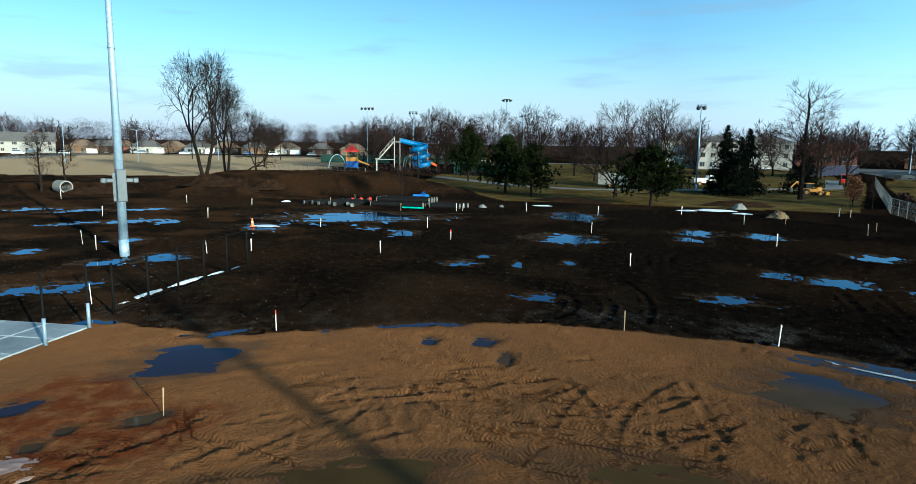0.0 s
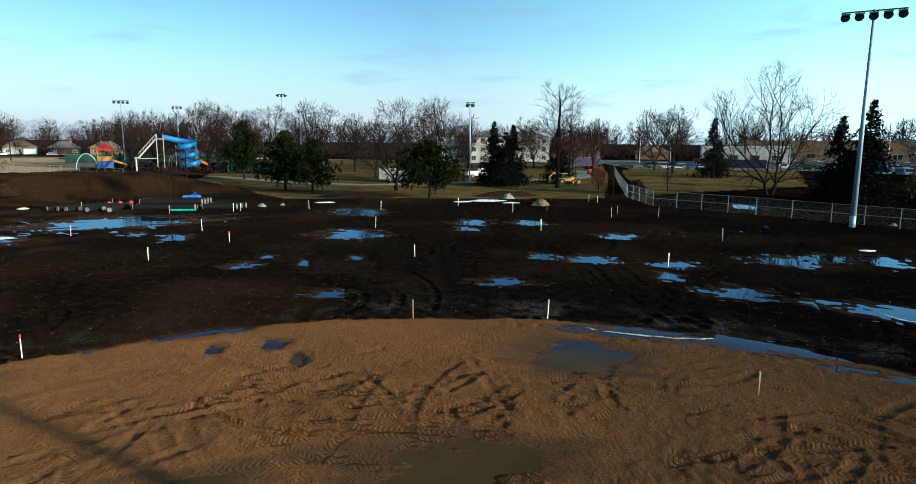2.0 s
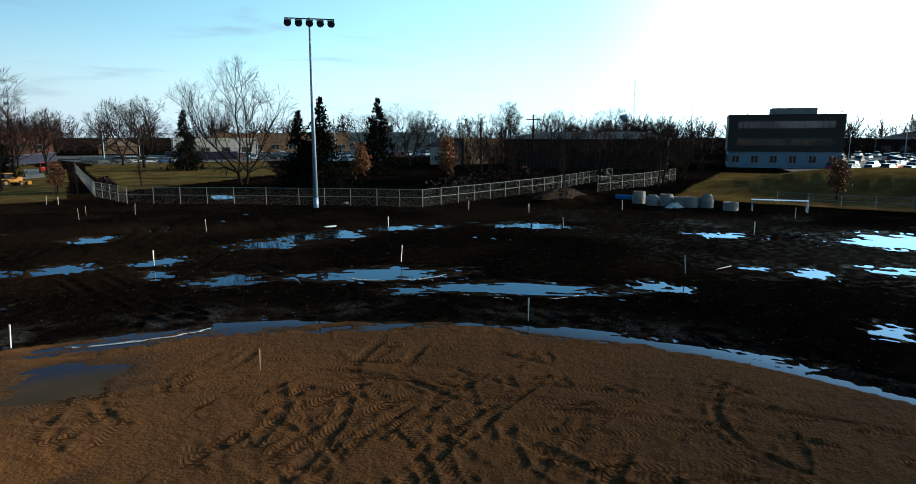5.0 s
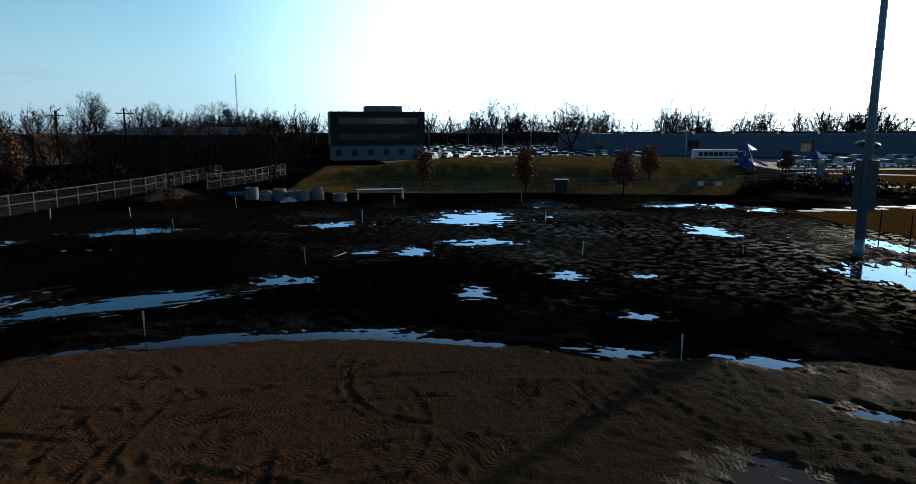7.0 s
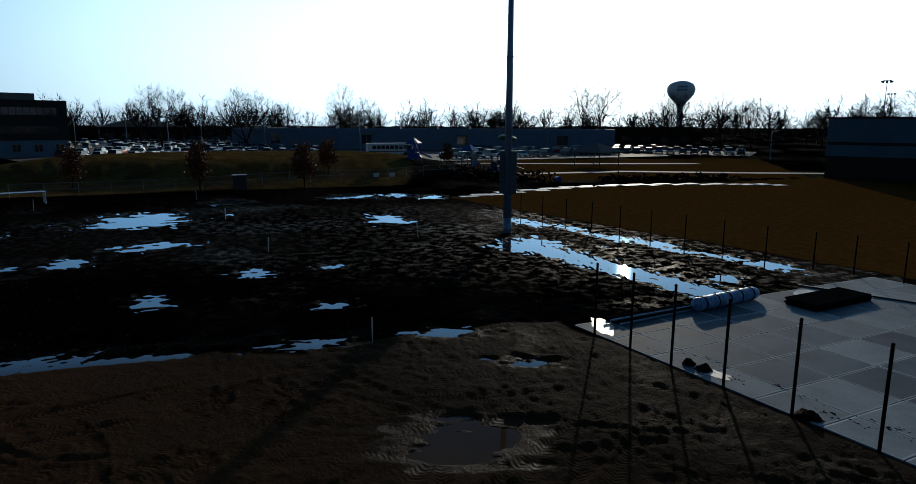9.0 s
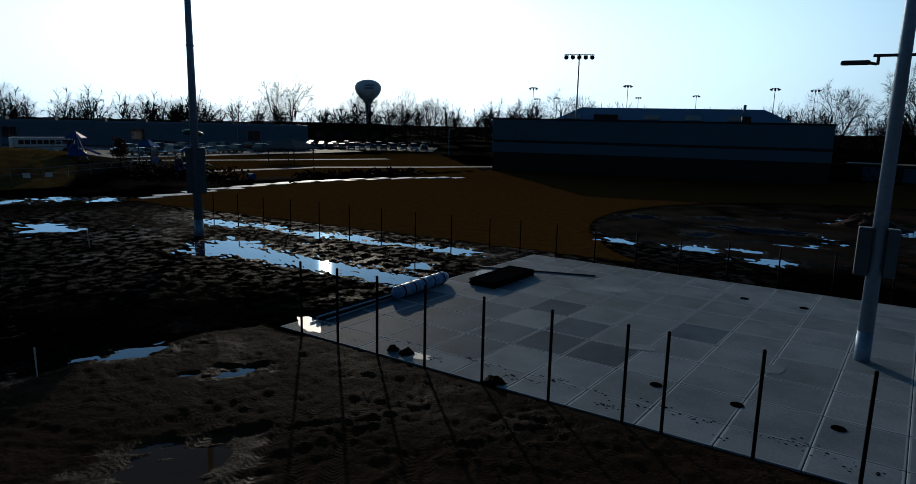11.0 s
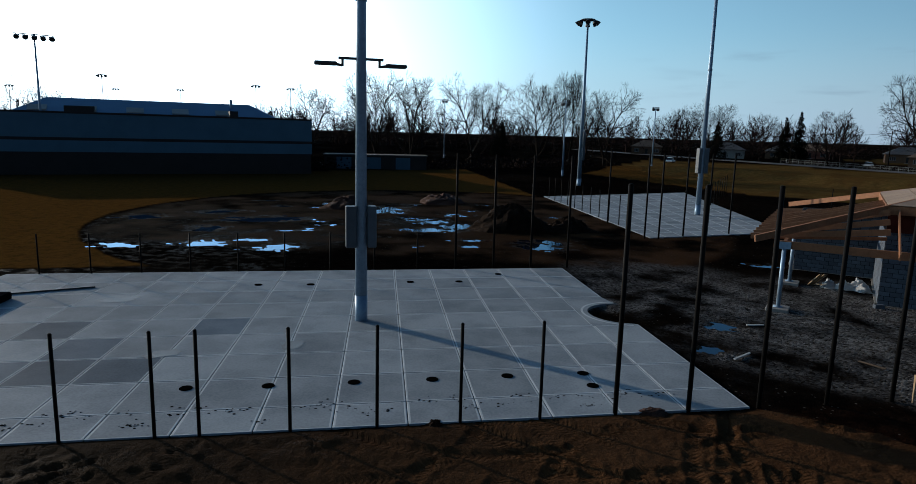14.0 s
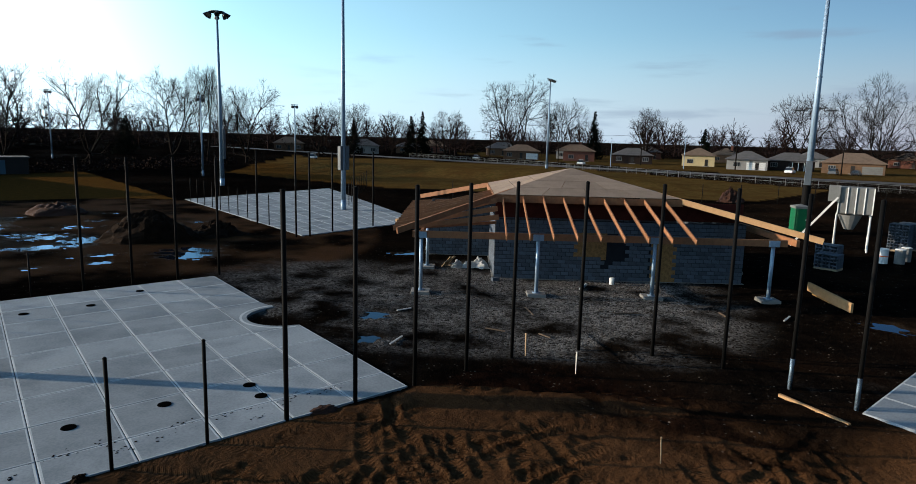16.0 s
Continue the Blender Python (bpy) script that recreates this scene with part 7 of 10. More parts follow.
for k in range(6):
    a = radians(-102 + k * 7)
    box(bm, -0.9, -0.1, 0, 0.9, 0.1, 0.8 + 0.5 * math.sin(k * 2.0) ** 2, pose(12.5 * math.cos(a), 12.5 * math.sin(a), 43.2, 0, 0, math.degrees(a) + 90))
part("emblem", bm, M_BLUE_CLAD, tower, "plain blue bars where the name stands")


def lattice_mast(x, y, h, label):
    m = thing("radio_mast", x, y, 0, 0, label, "mast")
    legs = [Vector((math.cos(a) * 0.9, math.sin(a) * 0.9, 0)) for a in (0, 2.09, 4.19)]
    for l in legs:
        bm = B()
        rod(bm, l, l * 0.35 + Vector((0, 0, h)), 0.14, 0.10, 5)
        part("leg", bm, M_STUCCO, m)
    t = Tubes()
    for k in range(26):
        for i in range(3):
            z0, z1 = h * k / 26, h * (k + 1) / 26
            a, b = legs[i].lerp(legs[i] * 0.35, k / 26), legs[(i + 1) % 3].lerp(legs[(i + 1) % 3] * 0.35, (k + 1) / 26)
            t.add(Vector((a.x, a.y, z0)), Vector((b.x, b.y, z1)), 0.07, 0.07, 3)
    part("bracing", t.mesh("bracing", M_STUCCO), None, m)
    return m


lattice_mast(*polar(-63.37, 600), 56, "thin lattice radio mast far behind the roofs")
sp = thing("water_tank", *polar(-62.6, 900), 0, 0, "small far blue water tank", "water tower")
bm = B()
bmesh.ops.create_uvsphere(bm, u_segments=16, v_segments=10, radius=5.5, matrix=Matrix.Translation((0, 0, 31)))
rod(bm, (0, 0, 0), (0, 0, 27), 1.4, 1.2, 10)
part("tank", bm, M_BLUE_CLAD, sp, smooth=True)

# ball field and car park lights far off
for yaw, d, h, lamps, rows in ((-143.25, 230, 20.6, 6, 2), (-143.6, 300, 20.0, 3, 3), (-145.3, 300, 20.5, 3, 2), (-151.2, 225, 21.4, 6, 2), (-152.1, 330, 22.5, 6, 2), (-156.7, 300, 22.0, 6, 3), (-162.5, 230, 20.8, 2, 2), (-165.3, 260, 22.0, 2, 2),
                       (23.6, 180, 16.5, 4, 1), (11.4, 200, 20.6, 4, 2), (9.9, 180, 15.3, 2, 1), (-4.8, 112.5, 13.8, 2, 1), (19.6, 190, 16.0, 3, 1), (-189.0, 110, 12.5, 2, 1), (-196.5, 150, 13.5, 2, 1), (-178.5, 175, 15.5, 2, 1)):
    x, y = polar(yaw, d)
    light_pole(x, y, h, 0.17, 0.09, toward(x, y), lamps=lamps, rows=rows, label="far light pole with small floodlights")


def street_lamp(x, y, h, turn, label="grey street lamp with one curved arm", double=False):
    s = thing("street_lamp", x, y, level(x, y), turn, label, "street lamp", "street lamps")
    bm = B()
    rod(bm, (0, 0, 0), (0, 0, h), 0.11, 0.07, 8)
    part("pole", bm, M_GALV, s)
    for k in ((1, -1) if double else (1,)):
        bm = B()
        rod(bm, (0, 0, h - 0.3), (k * 0.9, 0, h + 0.1), 0.05, 0.04, 6)
        rod(bm, (k * 0.9, 0, h + 0.1), (k * 2.0, 0, h + 0.15), 0.04, 0.04, 6)
        arm_ = part("arm", bm, M_GALV, s)
        bm = B()
        box(bm, k * 1.9 - 0.4, -0.16, h + 0.05, k * 1.9 + 0.4, 0.16, h + 0.22, bevel=0.05)
        part("lantern", bm, M_STUCCO, arm_)
    return s


for k, (yaw, d, h) in enumerate(((42.0, 215, 9.5), (47.0, 212, 10.5), (36.0, 240, 9.5), (-86.0, 190, 8.5), (-88.5, 185, 8.5), (-83.0, 205, 8.5), (-93.5, 190, 8.5), (-79.5, 210, 8.5), (-91.0, 230, 8.5), (-101.5, 175, 9), (-24.5, 200, 9), (-26.0, 205, 9), (-29.5, 210, 9), (-31.0, 215, 9), (-22.0, 230, 9),
                             (-19.5, 205, 9), (-34.5, 190, 9), (-37.5, 195, 9), (-230.0, 195, 9), (-224.0, 190, 8), (-136.0, 150, 6), (-118.0, 180, 9))):
    x, y = polar(yaw, d)
    street_lamp(x, y, h, k * 50, double=k % 3 == 0, label="grey lamp with two arms over parked cars" if k % 3 == 0 else "grey street lamp with one curved arm")


def utility_pole(x, y, h, turn):
    u = thing("utility_pole", x, y, 0, turn, "weathered wooden utility pole with crossarm", "utility pole", "utility poles")
    bm = B()
    rod(bm, (0, 0, -0.2), (0, 0, h), 0.17, 0.12, 8)
    part("shaft", bm, M_BARK, u)
    bm = B()
    box(bm, -1.2, -0.06, h - 0.9, 1.2, 0.06, h - 0.75)
    part("crossarm", bm, M_BARK, u)
    for k in (-1.0, -0.4, 0.4, 1.0):
        bm = B()
        rod(bm, (k, 0, h - 0.75), (k, 0, h - 0.55), 0.05, 0.03, 6)
        part("insulator", bm, M_STUCCO, u)
    return u


UTIL = [polar(yaw, d) for yaw, d in ((-207.0, 225), (-213.5, 225), (-219.5, 222), (-226.5, 215), (-234.0, 205), (-241.5, 195), (-248.0, 185))]
for x, y in UTIL:
    utility_pole(x, y, 10.5, toward(x, y))
for yaw, d in ((46.6, 225), (38.0, 250), (31.0, 250), (-54.9, 108), (-50.3, 125)):
    x, y = polar(yaw, d)
    utility_pole(x, y, 10.5, toward(x, y))
for (ax_, ay_), (bx_, by_) in zip(UTIL, UTIL[1:]):
    t = Tubes()
    for off in (-1.0, 1.0):
        pts = [Vector((ax_ + (bx_ - ax_) * s / 8, ay_ + (by_ - ay_) * s / 8 + off * 0.3, 9.9 + 0.05 * off - 0.9 * (1 - ((s - 4) / 4) ** 2))) for s in range(9)]
        for a, b in zip(pts, pts[1:]):
            t.add(a, b, 0.025, 0.025, 3)
    tagged(new("power_line", t.mesh("power_line", M_BLACK)), "sagging black power line between utility poles", "cable", "power lines")


# ---------------------------------------------------------------- roads, car park, cars
def strip(name, pts, width, z, material, label, category, kind="structure"):
    bm, prev = B(), None
    for k, p in enumerate(pts):
        a = Vector(pts[max(0, k - 1)])
        b = Vector(pts[min(len(pts) - 1, k + 1)])
        n = (b - a).orthogonal().normalized() * width / 2
        p = Vector(p)
        cur = [bm.verts.new((*(p + n), z)), bm.verts.new((*(p - n), z)), bm.verts.new((*(p - n), z - 0.25)), bm.verts.new((*(p + n), z - 0.25))]
        if prev:
            for i, j in ((0, 1), (1, 2), (3, 0)):
                bm.faces.new((prev[i], prev[j], cur[j], cur[i]))
        prev = cur
    bmesh.ops.recalc_face_normals(bm, faces=bm.faces)
    return solid(name, bm, material, label, category, kind=kind)


strip("road", [(-60, -330), (-83, -239), (-105, -165), (-128, -110), (-146, -72), (-165, -10), (-180, 60), (-192, 128), (-215, 190), (-235, 240)], 9, 0.05, M_ASPHALT, "grey asphalt street along the far houses", "road")
strip("road", [(-240, 252), (-149, 258), (-60, 250), (0, 240), (60, 225), (130, 190), (190, 150)], 9, 0.05, M_ASPHALT, "grey asphalt street beyond the park", "road")
strip("path", [(-40, 128), (-20, 108), (-8, 104), (10, 112), (34, 128), (42, 160)], 3.0, 0.06, M_STUCCO, "pale concrete park path across the lawn", "path")
strip("path", [(96, -28), (84, -42), (84, -58), (76, -74), (70, -88)], 2.6, 0.05, M_STUCCO, "pale concrete path past the playground", "path")
strip("path", [(112, -40), (104, -62), (98, -84)], 2.6, 0.05, M_STUCCO, "pale concrete path past the playground", "path")
for c, lab in ((((126, -100), (118, -30), (128, 30), (190, 60), (300, 40), (310, -60), (190, -40), (170, -120)), "wide asphalt car park full of cars"), (((60, 175), (70, 270), (150, 230), (140, 160)), "asphalt car park beyond the lawn"), (((120, -118), (140, -140), (178, -108), (156, -84)), "asphalt car park beside the school")):
    bm = B()
    f = bm.faces.new([bm.verts.new((*p, 0.05)) for p in c])
    bmesh.ops.recalc_face_normals(bm, faces=[f])
    g = bmesh.ops.extrude_face_region(bm, geom=[f])
    bmesh.ops.translate(bm, vec=(0, 0, -0.25), verts=[v for v in g["geom"] if isinstance(v, bmesh.types.BMVert)])
    bmesh.ops.recalc_face_normals(bm, faces=bm.faces)
    solid("car_park", bm, M_ASPHALT, lab, "car park", kind="structure")

M_TYRE = mat("tyre_rubber", (0.015, 0.015, 0.016), rough=0.8)
M_LAMP_RED = mat("tail_lamp", (0.25, 0.02, 0.02), rough=0.3, relief=0)


def car_meshes(colour_mat, length, width, height, cabin):
    """Body with wheel arches and sills, glass house with roof; four wheels are made apart."""
    bm = B()
    h0, h1 = 0.28, height * 0.56
    pts = [(-length / 2, h0 + 0.15), (-length / 2 + 0.1, h1 - 0.08), (-length / 2 + 0.35, h1), (length / 2 - 1.0, h1 - 0.02), (length / 2 - 0.2, h1 - 0.22), (length / 2, h0 + 0.2), (length / 2 - 0.1, h0), (-length / 2 + 0.1, h0)]
    left = [bm.verts.new((x, -width / 2 + (0.08 if z >= h1 - 0.1 else 0), z)) for x, z in pts]
    right = [bm.verts.new((x, width / 2 - (0.08 if z >= h1 - 0.1 else 0), z)) for x, z in pts]
    bm.faces.new(left[::-1])
    bm.faces.new(right)
    for k in range(len(pts)):
        j = (k + 1) % len(pts)
        bm.faces.new((left[k], left[j], right[j], right[k]))
    c0, c1 = cabin
    box(bm, c0 + 0.55, -width / 2 + 0.24, height - 0.06, c1 - 0.45, width / 2 - 0.24, height, bevel=0.02)
    bmesh.ops.recalc_face_normals(bm, faces=bm.faces)
    body = finish("body", bm, colour_mat)
    bm = B()
    q = [(c0, h1 - 0.02, 0.1), (c1, h1 - 0.02, 0.1), (c1 - 0.5, height - 0.05, 0.25), (c0 + 0.5, height - 0.05, 0.25)]
    lo = [bm.verts.new((x, -width / 2 + i, z)) for x, z, i in q]
    hi = [bm.verts.new((x, width / 2 - i, z)) for x, z, i in q]
    bm.faces.new(lo)
    bm.faces.new(hi[::-1])
    for k in range(4):
        bm.faces.new((lo[k], lo[(k + 1) % 4], hi[(k + 1) % 4], hi[k]))
    bmesh.ops.recalc_face_normals(bm, faces=bm.faces)
    glass = finish("glazing", bm, M_GLASS)
    return body, glass


bm = B()
rod(bm, (0, -0.11, 0), (0, 0.11, 0), 0.33, 0.33, 14)
WHEEL = finish("wheel", bm, M_TYRE)
bm = B()
rod(bm, (0, -0.12, 0), (0, 0.12, 0), 0.19, 0.19, 10)
RIM = finish("rim", bm, M_GALV)
CAR_TONES = [("white", (0.70, 0.70, 0.70)), ("silver", (0.42, 0.43, 0.45)), ("black", (0.02, 0.02, 0.022)), ("dark grey", (0.09, 0.095, 0.10)), ("blue", (0.04, 0.07, 0.16)), ("red", (0.22, 0.02, 0.02))]
CARS = []
for name_, tone in CAR_TONES:
    m_ = mat(f"car_paint_{name_.replace(' ', '_')}", tone, tuple(c * 0.92 for c in tone), 0.28, 0.15, relief=0, vary=0.05)
    CARS.append((name_, car_meshes(m_, 4.6, 1.8, 1.45, (-2.0, 1.25)), 2.75))
    CARS.append((name_, car_meshes(m_, 4.8, 1.9, 1.75, (-2.25, 1.15)), 2.8))


def car(kind, x, y, turn, z=0.05, where="parked in a row on the car park"):
    name_, (body, glass), base = CARS[kind % len(CARS)]
    sort = "car" if kind % 2 == 0 else "tall car"
    c = thing("car", x, y, z + level(x, y), turn, f"{name_} {sort} {where}", "car", "parked cars")
    part("body", body, None, c)
    part("glazing", glass, None, c)
    for sx_ in (-base / 2, base / 2):
        for sy_ in (-0.78, 0.78):
            w = part("wheel", WHEEL, None, c)
            w.location = (sx_, sy_, 0.33)
            if math.hypot(x, y) < 150:
                part("rim", RIM, None, w)
    return c


rnd = random.Random(5)
for row, (x0, y0, x1, y1, n) in enumerate(((150, 30, 136, -22, 17), (158, 28, 152, -20, 15), (178, 26, 172, -18, 14), (192, 24, 188, -14, 12), (220, 30, 216, -18, 13), (250, 34, 246, -22, 13), (285, 40, 280, -30, 14), (128, -48, 138, -92, 13), (142, -50, 152, -90, 12), (165, -62, 172, -106, 12), (150, -94, 127, -122, 14), (163, -102, 139, -133, 13), (176, 52, 160, 36, 6), (168, 46, 164, -22, 18), (204, 44, 200, -22, 16), (234, 48, 231, -26, 16), (266, 52, 262, -32, 16))):
    heading = math.degrees(math.atan2(y1 - y0, x1 - x0)) + 90
    for k in range(n):
        if rnd.random() < 0.13:
            continue
        s = k / (n - 1)
        car(rnd.randrange(12), x0 + (x1 - x0) * s + rnd.uniform(-0.3, 0.3), y0 + (y1 - y0) * s, heading + rnd.uniform(-3, 3) + (180 if rnd.random() < 0.4 else 0))
for row, (d, y0, n) in enumerate(((190, -18.5, 9), (205, -30.0, 15), (222, -29.0, 15), (182, -36.0, 8))):
    for k in range(n):
        yaw = y0 - k * 0.75 + rnd.uniform(-0.1, 0.1)
        x, y = polar(yaw, d)
        car(rnd.randrange(12), x, y, yaw + rnd.uniform(-4, 4) + 90 * (row % 2))
for yaw, d, k in ((-212.3, 222, 2), (-241.0, 196, 7), (-242.5, 196, 4), (-198.0, 190, 0), (-221.5, 200, 0), (-171.0, 125, 6), (-172.3, 128, 3), (-238.0, 190, 1)):
    x, y = polar(yaw, d)
    car(k, x, y, toward(x, y) + 80, where="standing by the street")
for k, (yaw, d) in enumerate(((49.9, 318), (49.0, 320), (47.0, 322), (41.6, 330), (38.6, 328), (36.0, 326), (33.6, 330), (31.6, 326), (28.4, 320))):
    car((3, 5, 0, 7, 2, 4, 9, 1, 6)[k], -d * math.sin(radians(yaw)), d * math.cos(radians(yaw)), yaw + 4 * math.sin(k * 5), where="parked before the houses")
for row, (x0, y0, x1, y1, n) in enumerate(((112, 206, 150, 190, 11), (122, 218, 164, 198, 12), (146, 178, 172, 164, 8), (176, 196, 204, 178, 8))):
    heading = math.degrees(math.atan2(y1 - y0, x1 - x0)) + 90
    for k in range(n):
        f = (k + 0.15 * math.sin(k * 5 + row)) / n
        if (k * 5 + row * 3) % 7:
            car((k * 5 + row * 7) % 12, x0 + (x1 - x0) * f, y0 + (y1 - y0) * f, heading + 2 * math.sin(k * 9), where="parked on the lot beyond the fence")

# bus and van beyond the grass mound
bus = thing("bus", 141.5, -35.5, 0.05, 92, "long white bus with a dark window band", "bus")
part("body", box(B(), -5.2, -1.25, 0.45, 5.2, 1.25, 2.95, bevel=0.15), M_WHITE, bus)
for s in (-1, 1):
    for k in range(9):
        bm = B()
        box(bm, -4.7 + k * 1.02, s * 1.25, 1.65, -3.85 + k * 1.02, s * 1.28, 2.45)
        part("window", bm, M_GLASS, bus)
    part("stripe", box(B(), -5.1, s * 1.25, 1.05, 5.1, s * 1.27, 1.2), M_NAVY, bus)
for x in (-3.4, 3.2):
    for s in (-1.1, 1.1):
        w = part("wheel", WHEEL, None, bus)
        w.location, w.scale = (x, s, 0.5), (1.5, 1.5, 1.5)
car(1, 139.0, -49.0, 100, where="standing near the bus")

# ---------------------------------------------------------------- things on the building site
M_FENCE = mat("weathered_galvanised_fence", (0.17, 0.18, 0.185), (0.12, 0.128, 0.13), 0.6, 0.3, scale=6, fine=30, relief=0)
M_RED = mat("red_paint", (0.45, 0.03, 0.02), rough=0.5, relief=0)
M_ORANGE = mat("orange_plastic", (0.75, 0.13, 0.03), (0.6, 0.10, 0.03), 0.5, relief=0)
M_YELLOW_PAINT = mat("yellow_paint", (0.28, 0.13, 0.015), (0.22, 0.10, 0.015), 0.5, relief=0)
M_BLUE = mat("blue_plastic", (0.012, 0.06, 0.24), (0.01, 0.045, 0.18), 0.4, relief=0)
M_SKY_BLUE = mat("blue_slide_plastic", (0.015, 0.11, 0.28), (0.011, 0.08, 0.21), 0.35, relief=0)
M_GREEN = mat("green_plastic", (0.006, 0.09, 0.035), (0.006, 0.07, 0.03), 0.45, relief=0)
M_TEAL = mat("teal_plastic", (0.0, 0.35, 0.30), rough=0.5, relief=0)
M_TARP = mat("blue_white_tarp", (0.05, 0.17, 0.42), (0.34, 0.44, 0.56), 0.45, scale=6, fine=20, relief=0.3)
M_PLASTIC_WHITE = mat("white_sheeting", (0.36, 0.36, 0.35), (0.26, 0.26, 0.255), 0.5, scale=4, fine=20)
M_BLACK_PIPE = mat("black_corrugated_pipe", (0.006, 0.006, 0.0065), rough=0.8, spec=0.08)
M_CLAY = mat("red_clay", (0.040, 0.0165, 0.0095), (0.022, 0.009, 0.0055), 0.95, scale=2, fine=20, relief=0.8, depth=0.05)
M_TAN_HEAP = mat("tan_gravel", (0.12, 0.085, 0.045), (0.07, 0.05, 0.028), 0.95, scale=3, fine=18, relief=0.8, depth=0.05)
M_SOIL_HEAP = mat("heaped_soil", (0.016, 0.0085, 0.0045), (0.006, 0.0036, 0.0022), 0.95, scale=3, fine=18, relief=0.9, depth=0.06, spec=0.05)


def stake_mesh(h, tint=None):
    bm = B()
    box(bm, -0.022, -0.01, -0.15, 0.022, 0.01, h)
    for v in bm.verts:
        if v.co.z < 0:
            v.co.x *= 0.2
    return finish("lath", bm, tint or M_STAKE)


STAKES = [stake_mesh(0.8), stake_mesh(0.95), stake_mesh(1.1), stake_mesh(0.8, M_RAW_STAKE)]
bm = B()
box(bm, -0.024, -0.012, 0.66, 0.024, 0.012, 0.80)
STAKE_BAND = finish("paint_band", bm, M_RED)


def stake(x, y, kind=0, lean=0.0, band=False):
    s = thing("survey_stake", x, y, level(x, y), (x * 37 + y * 11) % 180, ("raw wooden" if kind == 3 else "white") + (" survey stake with red painted top" if band else " survey stake driven into the soil"), "stake", "survey stakes")
    s.rotation_euler[0] = radians(lean)
    s.scale = (1.6, 1.6, 1) if math.hypot(x, y) > 20 else (1.1, 1.1, 0.9)
    part("lath", STAKES[kind], None, s)
    if band:
        part("paint_band", STAKE_BAND, None, s)
    return s


for x, y in ((-12.6, 20.35), (-24.9, 47.3), (-15.5, 37.4), (-16.5, 50.0), (-3.3, 51.9), (-0.1, 38.2), (9.9, 49.7), (5.2, 24.3), (14.4, 35.0), (22.2, 44.4), (9.7, 63.3), (18.5, 59.1), (23.0, 59.0), (-3.6, 65.6)):
    stake(x, y, int(x * 7) % 2, 3 * math.sin(x * 5), abs(x + 12.6) < 0.1)
for x, y in ((-37.1, 49.2), (-25.6, 33.7), (-23.5, 35.3), (-40.0, 60.5), (-32.6, 32.2), (-35.2, 33.7), (-21.9, 21.2), (-46.4, 46.8), (-63.8, 58.6), (-47.7, 59.8), (-18.0, 64.1), (-17.4, 64.4), (-11.0, 66.4), (4.6, 69.5), (20.5, 74.6), (21.4, 74.0)):
    stake(x, y, int(abs(x) * 3) % 2, 4 * math.sin(y * 5))
for x, y in ((19.0, 13.35), (23.9, 25.5), (32.9, 36.5), (48.0, 34.0), (41.6, 26.2), (46.1, 39.7), (31.3, 12.4), (47.2, 14.0), (49.5, 0.0), (59.2, 14.4), (63.1, 2.4), (37.1, -11.1), (35.6, -2.1), (55.3, 28.4)):
    stake(x, y, int(abs(x) * 3) % 2, 5 * math.sin(y * 5))
for x, y, k in ((9.5, 16.25, 3), (-0.15, 24.5, 3), (-11.4, 13.0, 3), (19.0, -4.2, 1), (-12.5, -14.2, 0), (-10.4, -9.0, 3), (-12.1, -16.2, 3), (-33.1, 65.4, 3), (-32.2, 70.0, 3), (-23.4, 62.0, 3), (-25.3, 66.0, 3), (13.5, 65.0, 3), (20.0, 62.0, 3)):
    stake(x, y, k, 3 * math.sin(x), k == 2)
stake(-12.8, 44.2, 0, 2, True)
lying = stake(33.4, 11.5, 1)
lying.rotation_euler = (radians(86), 0, radians(70))
lying.location.z = 0.06

cone = thing("traffic_cone", -30.1, 45.5, 0, 0, "orange traffic cone standing in the mud", "traffic cone")
part("base", box(B(), -0.2, -0.2, 0.0, 0.2, 0.2, 0.04, bevel=0.01), M_ORANGE, cone)
part("cone", rod(B(), (0, 0, 0.04), (0, 0, 0.72), 0.15, 0.03, 14), M_ORANGE, cone)
part("collar", rod(B(), (0, 0, 0.36), (0, 0, 0.48), 0.098, 0.078, 14), M_WHITE, cone)
for x, y in ((-77.5, 52.5), (-76.0, 53.5)):
    c = thing("barricade", x, y, 0, 30, "orange and white plastic barricade on the soil", "barricade")
    for k in range(3):
        part("board", box(B(), -0.9, -0.03, 0.3 + k * 0.36, 0.9, 0.03, 0.55 + k * 0.36), M_ORANGE, c)
    for sx_ in (-0.8, 0.8):
        part("leg", box(B(), sx_ - 0.04, -0.25, 0, sx_ + 0.04, 0.25, 0.28), M_DARK_METAL, c)


